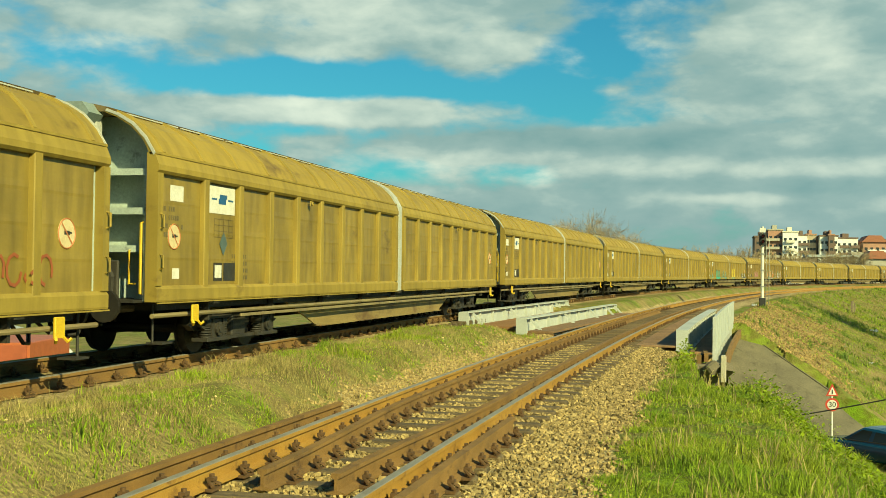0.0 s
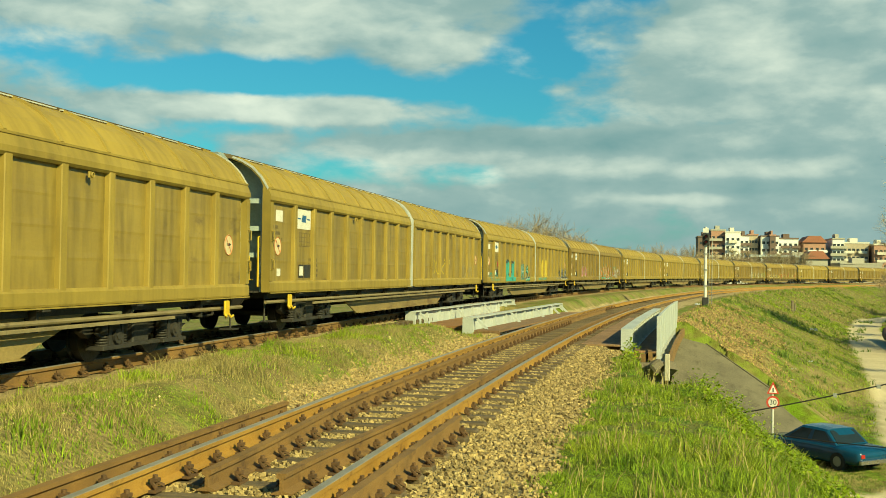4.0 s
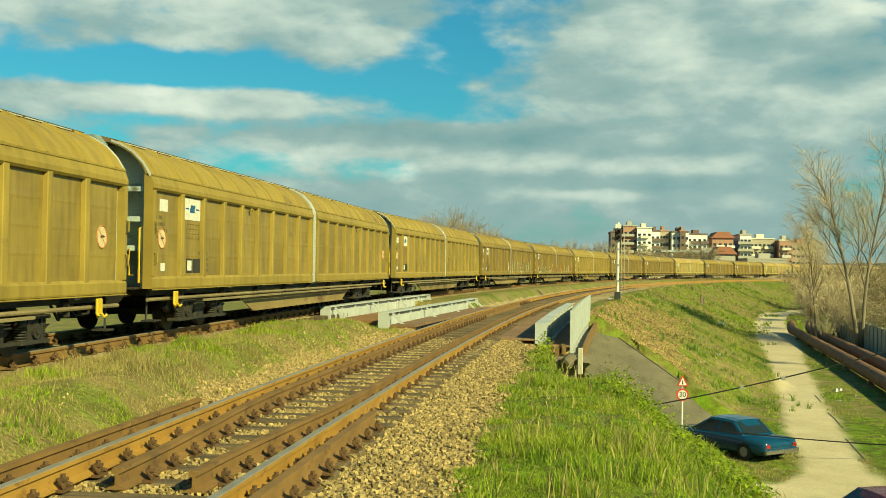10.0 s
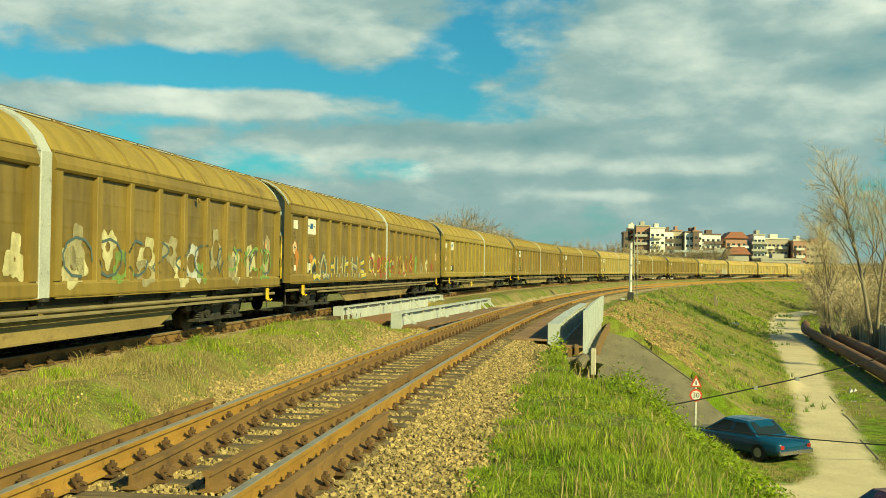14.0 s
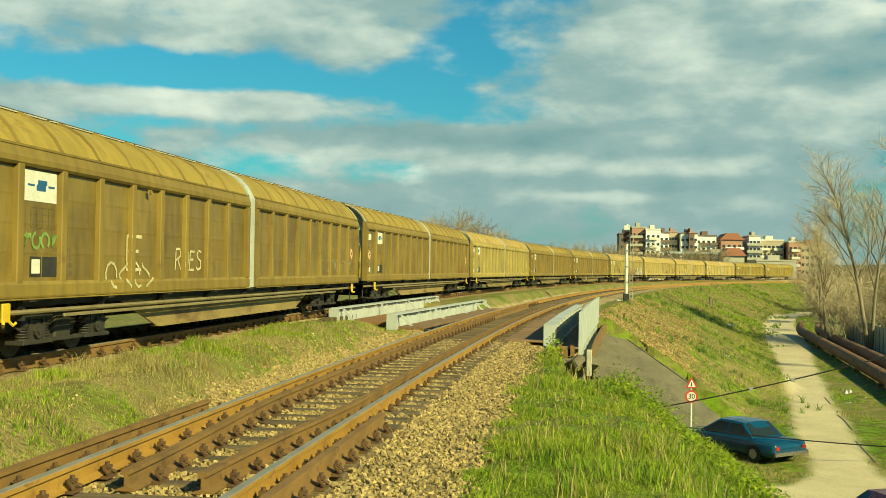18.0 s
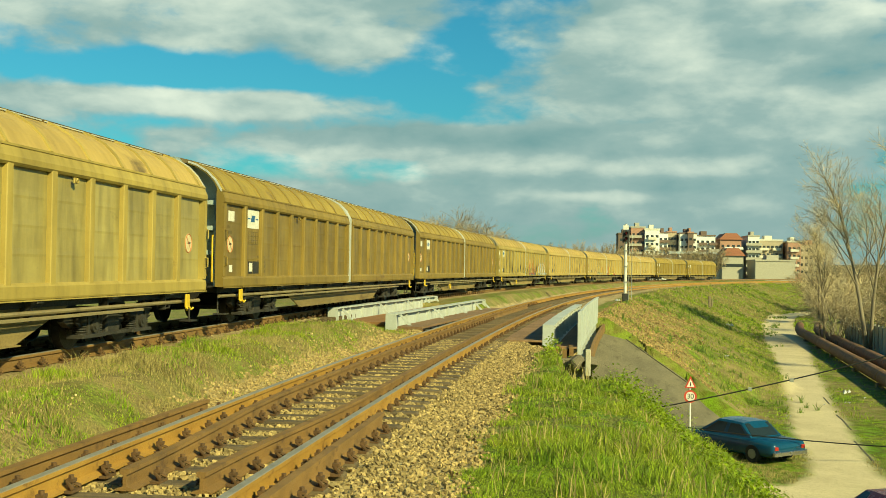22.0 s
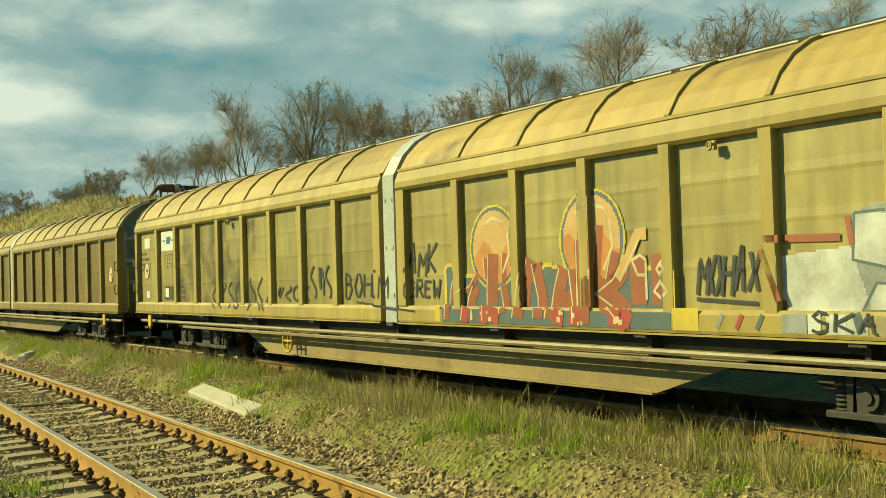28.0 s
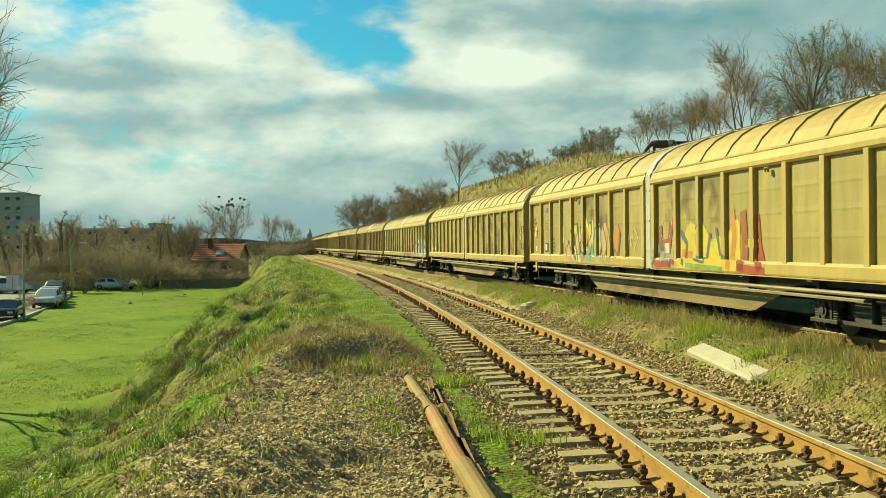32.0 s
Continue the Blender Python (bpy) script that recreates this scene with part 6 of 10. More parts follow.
# Trees and bushes -----------------------------------------------------
def grow(seed, stems, split, limbs, subs, twigs, spread, rise, r0, twig_r, lean=0.1, droop=0.0, wide=0.36, start=0.35):
    """A bare tree one metre high: (trunks, limbs, twigs, twig tips)."""
    rnd = random.Random(seed)
    trunk, limb, twig, tips = Mesh(), Mesh(), Mesh(), []

    def way(d, a, amount, lift=1.0):
        side = d.orthogonal().normalized()
        side.rotate(Matrix.Rotation(a, 3, d))
        v = (d + side * amount)
        v.z += rise * lift
        return v.normalized()

    def bent(p, d, length, n, wobble):
        pts = [p.copy()]
        for _ in range(n):
            d = (d + Vector((rnd.gauss(0, wobble), rnd.gauss(0, wobble), rnd.gauss(0, wobble) * 0.6 - droop))).normalized()
            pts.append(pts[-1] + d * (length / n))
        return pts

    def on(pts, f):
        g = f * (len(pts) - 1)
        i = min(int(g), len(pts) - 2)
        return pts[i].lerp(pts[i + 1], g - i), (pts[i + 1] - pts[i]).normalized()

    for j in range(stems):
        a = 6.283 * (j + rnd.random() * 0.6) / stems
        k = lean * (1 if stems > 1 else 0.4) * rnd.uniform(0.6, 1.3)
        d = Vector((math.cos(a) * k, math.sin(a) * k, 1)).normalized()
        base = Vector((math.cos(a), math.sin(a), 0)) * (0.02 if stems > 1 else 0)
        pts = bent(base + Vector((0, 0, -0.02)), d, split * rnd.uniform(0.85, 1.1), 6, 0.05)
        r = r0 * rnd.uniform(0.75, 1.1)
        trunk.tube(pts, r, 7, r * 0.25)
        for i in range(limbs):
            f = start + (1 - start) * (i + rnd.random()) / limbs
            p, dd = on(pts, min(f, 0.99))
            L1 = wide * (1.25 - 0.75 * f) * rnd.uniform(0.7, 1.2)
            lp = bent(p, way(dd, rnd.uniform(0, 6.283), spread * rnd.uniform(0.6, 1.3)), L1, 5, 0.10)
            rl = r * 0.42 * (1.15 - 0.6 * f)
            limb.tube(lp, rl, 5, rl * 0.3)
            for _ in range(subs):
                p2, d2 = on(lp, rnd.uniform(0.25, 1.0))
                sp = bent(p2, way(d2, rnd.uniform(0, 6.283), 0.75 * rnd.uniform(0.5, 1.4), 0.45), L1 * rnd.uniform(0.3, 0.6), 3, 0.12)
                limb.tube(sp, max(rl * 0.36, twig_r * 1.3), 4, twig_r)
                for _ in range(twigs):
                    p3, d3 = on(sp, rnd.uniform(0.15, 1.0))
                    tp = bent(p3, way(d3, rnd.uniform(0, 6.283), 0.9 * rnd.uniform(0.4, 1.4), 0.2), L1 * rnd.uniform(0.18, 0.44), 2, 0.09)
                    twig.tube(tp, twig_r * 0.85, 3, twig_r * 0.4, False)
                    tips.append(tp[-1])
                    p4, d4 = on(tp, 0.6)
                    tq = bent(p4, way(d4, rnd.uniform(0, 6.283), 0.8, 0.2), L1 * rnd.uniform(0.06, 0.16), 1, 0.1)
                    twig.tube(tq, twig_r * 0.8, 3, twig_r * 0.4, False)
                    tips.append(tq[-1])
    top = max(v[2] for v in twig.v)
    for m in (trunk, limb, twig):
        m.v = [(x / top, y / top, z / top) for x, y, z in m.v]
    return trunk, limb, twig, [p / top for p in tips]


def tips_mesh(tips, share, size, seed):
    rnd, m = random.Random(seed), Mesh()
    for p in tips:
        if rnd.random() > share:
            continue
        for _ in range(2):
            a, b, s = rnd.uniform(0, 6.283), rnd.uniform(-1, 1), size * rnd.uniform(0.6, 1.4)
            q = p + Vector((rnd.gauss(0, size), rnd.gauss(0, size), rnd.gauss(0, size)))
            u = Vector((math.cos(a), math.sin(a), b)).normalized() * s
            w = u.cross(Vector((0.3, 0.2, 1))).normalized() * s * 0.7
            m.add([q, q + u + w, q + u * 2, q + u - w], [(0, 1, 2, 3)])
    return m


PROTO = {}


def tree_kind(key, name, label, category, bark, twigmat, args, buds=None):
    trunk, limb, twig, tips = grow(*args)
    t = thing(name, label, category, "")
    part("trunk", trunk, bark, t, smooth=True)
    part("branch", limb, bark, t, "bare branches", smooth=True)
    tagged(part("twig", twig, twigmat, t, "fine bare twigs"), kind="stuff")
    if buds:
        tagged(part("leaf", tips_mesh(tips, buds[1], buds[2], 3), buds[0], t, buds[3]), kind="stuff")
    PROTO[key] = t


# Bark and twigs paled to stand for haze and offset backlight far away.
PALEBARK = material("haze_pale_far_bark", (0.50, 0.43, 0.31), (0.38, 0.32, 0.23), 0.9, 0, 3, 30, 0.3, None, 0.2, (3, 3, 0.6))
PALETWIG = material("haze_pale_far_twigs", (0.66, 0.54, 0.33), (0.52, 0.42, 0.25), 0.9, 0, 3, 30, 0.0, None, 0.25)
#                    seed stems split limbs subs twigs spread rise r0 twig lean droop wide start
tree_kind("oak", "bare_tree", "bare wide-crowned tree with dark branches", "tree", BARK, TWIG, (3, 1, 0.80, 13, 8, 10, 0.85, 0.18, 0.022, 0.0013, 0.1, 0.0, 0.52, 0.22))
tree_kind("oak2", "bare_tree", "bare round-crowned tree with dark branches", "tree", BARK, TWIG, (8, 2, 0.75, 8, 8, 10, 0.85, 0.18, 0.018, 0.0013, 0.22, 0.0, 0.48, 0.25))
tree_kind("thin", "bare_tree", "slender bare grey tree with upright branches", "tree", BARK, TWIG, (5, 1, 0.66, 9, 9, 10, 0.62, 0.30, 0.013, 0.0010, 0.10, 0.0, 0.56, 0.30))
tree_kind("thin2", "bare_tree", "slender bare tree with thin grey branches", "tree", BARK, TWIG, (15, 2, 0.68, 7, 9, 10, 0.66, 0.28, 0.011, 0.0010, 0.20, 0.0, 0.50, 0.28))
tree_kind("bush", "bare_bush", "dense bare brown bush with many thin stems", "bush", BARK, TWIG, (21, 9, 0.76, 6, 5, 8, 0.75, 0.20, 0.007, 0.0018, 0.7, 0.0, 0.36, 0.15))
tree_kind("poplar", "poplar_tree", "tall bare poplar with several pale stems", "tree", BARKPALE, PALETWIG, (31, 2, 0.92, 13, 9, 11, 0.62, 0.34, 0.0125, 0.00058, 0.07, 0.0, 0.36, 0.36))
tree_kind("pole", "pruned_tree", "dark pruned trunk with short bare branches", "tree", BARK, TWIG, (41, 1, 0.85, 6, 4, 5, 0.5, 0.35, 0.030, 0.0022, 0.1, 0.0, 0.22, 0.45))
tree_kind("bud", "budding_bush", "young bush with pale yellow-green buds", "bush", BARK, TWIG, (51, 6, 0.8, 6, 5, 5, 0.6, 0.15, 0.012, 0.0028, 0.5, 0.0, 0.34, 0.15), (BUD, 0.75, 0.013, "pale yellow-green buds"))
tree_kind("tan", "budding_tree", "round tree with ochre budding crown", "tree", BARK, TWIG, (61, 2, 0.8, 9, 8, 7, 0.85, 0.2, 0.018, 0.0016, 0.2, 0.0, 0.44, 0.2), (BUD, 0.55, 0.008, "ochre buds"))
tree_kind("far", "bare_tree", "tall bare grey tree in the far thicket", "tree", PALEBARK, PALETWIG, (71, 2, 0.86, 10, 6, 7, 0.55, 0.30, 0.014, 0.0016, 0.14, 0.0, 0.30, 0.30))
tree_kind("brush", "bare_bush", "pale brown leafless brush", "bush", PALEBARK, PALETWIG, (81, 8, 0.8, 6, 5, 7, 0.7, 0.2, 0.008, 0.0020, 0.6, 0.0, 0.34, 0.15))
_used = set()


def plant(kind, x, y, top, wide=1.0, turn=0.0, base=None, group="", label=""):
    """One tree of a kind with its foot on the ground at x, y and its top at a height."""
    z = float(height(np.array([float(x)]), np.array([float(y)]))[0]) if base is None else base
    h = top - z
    m = pose(x, y, z, 0, 0, turn) @ Matrix.Diagonal((h * wide, h * wide, h, 1))
    if kind in _used:
        t = copy_thing(PROTO[kind], m)
        t.matrix_basis = m
    else:
        t = PROTO[kind]
        t.matrix_basis = m
        _used.add(kind)
    if group or label:
        tagged(t, label, "", group)
    return t


def build_trees():
    # wooded bank behind the standpoint
    G = "trees on the bank"
    for kind, x, y, top, wide, turn in [
            ("oak2", -25.0, -31.7, 11.3, 1.0, 10), ("thin", -24.5, -34.0, 10.3, 1.2, 50), ("oak2", -23.7, -36.3, 11.4, 0.9, 80), ("bush", -24.2, -39.2, 9.9, 1.0, 30), ("oak", -23.8, -41.5, 10.4, 0.9, 120),
            ("bush", -22.3, -44.5, 9.9, 1.2, 0), ("thin", -23.0, -46.4, 10.9, 1.0, 70), ("thin2", -22.0, -48.5, 11.8, 0.9, 200), ("thin", -22.4, -50.8, 11.4, 1.0, 300), ("tan", -21.6, -54.0, 12.7, 0.95, 60), ("bush", -23, -56.8, 10.6, 1.0, 90),
            ("thin", -20.8, -60.4, 13.9, 1.0, 33), ("oak2", -21.3, -62.6, 12.4, 0.8, 130), ("thin2", -21.2, -66.3, 11.6, 1.1, 10), ("thin", -21.6, -68.5, 11.6, 1.1, 77), ("thin2", -21.2, -71.0, 11.9, 1.2, 140), ("thin", -21.4, -74.0, 12.1, 1.3, 210),
            ("thin2", -20.8, -77.5, 12.2, 1.2, 300), ("thin", -20.6, -80.6, 12.2, 1.3, 20), ("thin2", -20.8, -83.4, 12.0, 1.3, 95), ("bud", -18.9, -87.2, 11.0, 0.8, 0), ("bud", -18.6, -90.6, 11.5, 0.7, 70), ("bush", -19.4, -93.5, 11.0, 1.0, 5), ("bud", -18.2, -95, 10.9, 0.7, 140),
            ("bush", -17.6, -97.0, 10.7, 1.2, 100), ("bush", -18.4, -103.1, 11.0, 1.2, 200), ("bud", -13.6, -99.5, 10.4, 0.9, 30), ("thin", -12.9, -103.0, 10.8, 1.3, 45), ("thin2", -12.2, -106.5, 11.2, 1.2, 115), ("bush", -13, -110.0, 10.0, 1.1, 300),
            ("oak", -9.5, -119.7, 13.7, 0.85, 20), ("bush", -17.3, -116.4, 11.2, 1.2, 0),
            ("thin", -21.8, -27.5, 10.4, 1.1, 160), ("bush", -22.5, -23.0, 9.3, 1.1, 60), ("thin2", -22.2, -18.9, 9.2, 1.2, 10), ("thin", -21, -13.5, 9.5, 1.1, 80), ("oak2", -24, -9, 9.8, 0.9, 20)]:
        plant(kind, x, y, top, wide, turn, None, G)
    G = "far trees along the railway"
    rnd = random.Random(9)
    for kind, x, y, top, base, wide in [("thin", -8.0, -134, 10.4, 4.6, 1.3), ("thin2", -7.0, -141, 10.4, 4.2, 1.4), ("thin", -5.5, -150.5, 11.0, 4.0, 1.3), ("thin2", -5.0, -157, 10.2, 3.8, 1.4), ("thin", -4.2, -165, 9.8, 3.4, 1.4),
                                        ("bush", -2.9, -175.6, 9.8, 3.0, 1.3), ("oak2", 0.2, -188, 11.4, 2.6, 0.85), ("oak2", 1.8, -193, 11.5, 2.4, 0.85), ("bush", 1.0, -181, 9.0, 2.6, 1.4), ("bush", -6.5, -146, 8.6, 3.4, 1.5), ("bush", -7.5, -128, 8.6, 4.8, 1.4)]:
        plant(kind, x, y, top, wide, rnd.uniform(0, 360), base, G)
    # meadow side behind
    G = "trees beyond the meadow"
    for kind, x, y, top, wide in [("pole", 42.8, -133.8, 5.2, 1.5), ("pole", 41.0, -134.4, 5.0, 1.3), ("pole", 39.2, -134.9, 5.9, 1.4), ("pole", 37.5, -135.4, 6.4, 1.2), ("pole", 36.5, -135.7, 5.0, 1.2), ("thin", 34.8, -136.1, 6.9, 0.9), ("pole", 33.4, -136.5, 4.6, 1.2),
                                  ("brush", 32.0, -136.8, 3.6, 1.2), ("brush", 29.8, -131, 3.0, 1.2), ("brush", 27.6, -126, 2.2, 1.0), ("pole", 26.4, -138, 4.6, 1.3), ("pole", 24.8, -141, 5.3, 1.2), ("oak2", 23.6, -143, 6.2, 0.9), ("oak2", 22.3, -146, 6.6, 0.9), ("pole", 25.8, -139, 5.0, 1.0),
                                  ("brush", 31.0, -128.5, 2.6, 1.0), ("thin", 23.0, -113.2, 1.5, 0.9), ("brush", 34.5, -131.0, 2.2, 1.2), ("brush", 38.0, -133.0, 1.8, 1.2), ("brush", 26.5, -133.5, 1.2, 1.4), ("brush", 22.0, -130.5, 0.3, 1.5), ("brush", 19.0, -131.0, 0.2, 1.4), ("brush", 14.0, -129.0, 1.6, 1.3), ("brush", 11.5, -135.0, 2.4, 1.3), ("brush", 11.0, -146, 2.8, 1.4),
                                  ("bud", 30.2, -119, -0.4, 1.2), ("bud", 33.2, -121.5, -0.6, 1.2), ("pole", 44.5, -131.0, 4.4, 1.3), ("pole", 46.5, -129.0, 5.0, 1.3), ("brush", 41.5, -128.0, 0.6, 1.2), ("brush", 26.6, -87.0, -1.7, 1.3), ("brush", 26.9, -89.0, -1.6, 1.1)]:
        plant(kind, x, y, top, wide, rnd.uniform(0, 360), None, G)
    for i in range(22):
        plant("brush", 15.5 + i * 1.5 + rnd.uniform(-0.6, 0.6), -133.5 + rnd.uniform(-3, 5) + 0.10 * i, rnd.uniform(-0.9, 1.0), 1.3, rnd.uniform(0, 360), None, "brown brush before the houses")
    for i in range(26):
        x = 24.5 + i * 1.15 + rnd.uniform(-0.5, 0.5)
        plant("far", x, -152 + rnd.uniform(-9, 6) - 0.2 * i, rnd.uniform(3.4, 6.6), rnd.uniform(0.8, 1.1), rnd.uniform(0, 360), None, "tall bare trees of the far thicket")
    for i in range(16):
        plant("brush", 20.0 + i * 1.7 + rnd.uniform(-0.6, 0.6), -140 + rnd.uniform(-4, 3), rnd.uniform(0.4, 2.2), 1.4, rnd.uniform(0, 360), None, "pale brush of the far thicket")
    plant("oak", 18.4, -149, 9.0, 0.80, 200, -2.8, G, "bare tree full of dark birds' nests")
    rn = random.Random(4)
    for _ in range(16):
        a, r = rn.uniform(0, 6.283), rn.uniform(0.3, 2.4)
        c = Vector((18.4 + math.cos(a) * r, -149 + math.sin(a) * r, rn.uniform(6.6, 8.5)))
        nest = Mesh()
        for _ in range(26):
            d = Vector((rn.gauss(0, 1), rn.gauss(0, 1), rn.gauss(0, 0.6))).normalized() * 0.19
            e = Vector((rn.gauss(0, 1), rn.gauss(0, 1), rn.gauss(0, 0.6))).normalized() * 0.19
            nest.tube([c + d, c + e], 0.03, 3)
        tagged(part("bird_nest", nest, BARK), "dark round bird's nest of sticks in the treetop", "nest", "nests in the bare tree")
    plant("oak2", 19.9, -219.7, 9.3, 0.62, 60, -1.0, G)
    plant("oak2", 17.0, -222.0, 8.3, 0.62, 160, -1.0, G)
    for i in range(9):
        plant("bush", 8.5 + i * 1.9, -236 + rnd.uniform(-6, 6), rnd.uniform(3.2, 4.3), 1.0, rnd.uniform(0, 360), -2.5, "dark clump of bushes beside the line")
    plant("oak2", 13.6, -36.2, 10.9, 0.60, 75, -3.0, "", "bare tree reaching over the meadow's edge")
    # ahead
    plant("poplar", 25.9, 96.6, 14.6, 1.0, 30)
    plant("poplar", 24.5, 106.5, 9.0, 0.9, 150, None, "", "smaller bare poplar with leaning pale stems")
    for x, y, top in [(25.6, 106, 1.6), (26.6, 109, 3.0), (28.4, 112, 3.6), (27.2, 101, 1.2)]:
        plant("brush", x, y, top, 0.8, rnd.uniform(0, 360), None, "brush round the poplars")
    plant("thin", 22.6, 76.9, 5.2, 0.8, 30, None, "", "dark thin bare tree beside the rusty pipes")
    for x, y, top, kind in [(30.5, 128, 2.0, "thin2"), (31.5, 114, 2.4, "thin2"),
                            (40, 165, 3.4, "bush"), (44, 180, 3.6, "thin2"), (44, 194, 3.0, "bush"), (49, 190, 3.6, "bush"), (54, 198, 3.8, "bush"), (38, 148, 4.8, "oak2"), (47, 172, 5.4, "oak2"), (29.0, 92, 0.5, "bush"), (31.0, 100, 1.8, "bud"), (28.5, 83, 0.2, "bud"), (60, 205, 4.5, "oak2"), (42, 150, 3, "bush")]:
        plant(kind, x, y, top, 1.1, rnd.uniform(0, 360), None, "brush along the lane")
    for x, y, top, kind, wd in [(-15.0, 148, 10.5, "oak2", 0.9), (-12.0, 150, 10.8, "thin2", 1.1), (-18.0, 149, 9.8, "thin2", 1.1), (-9.8, 152, 9.2, "oak2", 0.8), (-20.5, 147, 8.4, "bush", 0.9), (-14.0, 146, 9.0, "bush", 1.1)]:
        plant(kind, x, y, top, wd, rnd.uniform(0, 360), None, "bare trees beyond the train")
    for i in range(14):
        x = -4 + i * 3.0 + rnd.uniform(-1, 1)
        plant("bush" if i % 3 else "tan", x, 262 + rnd.uniform(-8, 8), 8.6 + rnd.uniform(-0.8, 0.8), 0.7, rnd.uniform(0, 360), None, "hazy trees beyond the curve")


build_trees()
# Shared shapes for loose things -----------------------------------------
def plain(name, c, rough=0.5, metal=0.0, scale=3.0, dark=0.8, grit=(0.93, 1.05)):
    return material(name, c, tuple(v * dark for v in c), rough, metal, scale, 40, 0.03, None, 0, (1, 1, 1), grit=grit)


TYRE = plain("black_tyre_rubber", (0.02, 0.02, 0.02), 0.8)
HUB = plain("grey_wheel_rim", (0.35, 0.35, 0.33), 0.4, 0.6)
GLASS = plain("dark_car_glass", (0.02, 0.03, 0.03), 0.08, 0.0, 1.0)
LAMPRED = plain("red_tail_lamp", (0.45, 0.03, 0.02), 0.2)
LAMPWHITE = plain("clear_headlamp", (0.7, 0.7, 0.66), 0.15)
CHROME = plain("dull_chrome", (0.5, 0.5, 0.48), 0.25, 0.9)
SIGNRED = plain("sign_red", (0.60, 0.06, 0.03), 0.45)
SIGNWHITE = plain("sign_white", (0.78, 0.77, 0.70), 0.45)
BLACKPAINT = plain("black_post_paint", (0.03, 0.03, 0.028), 0.6)
GALV = plain("galvanised_steel", (0.42, 0.43, 0.40), 0.5, 0.5)
RUSTPIPE = material("rusty_brown_heat_pipe", (0.26, 0.13, 0.06), (0.18, 0.09, 0.045), 0.8, 0.1, 0.8, 25, 0.3, ((0.36, 0.24, 0.12), 0.60, 1.2))
CABLE = plain("black_cable", (0.02, 0.02, 0.018), 0.6)


def loft(m, rings):
    """Closed skin through rings with equal counts of points."""
    n = len(rings[0])
    vs = [p for r in rings for p in r]
    fs = [(i * n + k, i * n + (k + 1) % n, (i + 1) * n + (k + 1) % n, (i + 1) * n + k) for i in range(len(rings) - 1) for k in range(n)]
    fs += [tuple(range(n - 1, -1, -1)), tuple(range((len(rings) - 1) * n, len(rings) * n))]
    return m.add(vs, fs)


def blob(m, pts, n=10):
    """A rounded limb through (x, y, z, radius) points."""
    rings = []
    for i, (x, y, z, r) in enumerate(pts):
        a, b = Vector(pts[max(i - 1, 0)][:3]), Vector(pts[min(i + 1, len(pts) - 1)][:3])
        d = (b - a).normalized()
        u = d.cross(Vector((1, 0, 0)) if abs(d.x) < 0.8 else Vector((0, 1, 0))).normalized()
        w = d.cross(u)
        rings.append([Vector((x, y, z)) + (u * math.cos(6.28319 * k / n) + w * math.sin(6.28319 * k / n)) * r for k in range(n)])
    return loft(m, rings)


def letters(text, size, mat, parent, at, extrude=0.003):
    cu = bpy.data.curves.new("lettering", "FONT")
    cu.body, cu.size, cu.extrude, cu.align_x, cu.align_y = text, size, extrude, "CENTER", "CENTER"
    tmp = bpy.data.objects.new("lettering", cu)
    me = bpy.data.meshes.new_from_object(tmp)
    bpy.data.objects.remove(tmp)
    me.materials.clear()
    me.materials.append(mat)
    return part("lettering", me, None, parent, at=at)


def section(y, w, z0, z1, k=0.12):
    """One rounded cross-section of a car body."""
    return [(-w * 0.92, y, z0), (w * 0.92, y, z0), (w, y, z0 + k), (w, y, z1 - k), (w * 0.94, y, z1 - k * 0.3), (w * 0.8, y, z1), (-w * 0.8, y, z1), (-w * 0.94, y, z1 - k * 0.3), (-w, y, z1 - k), (-w, y, z0 + k)]


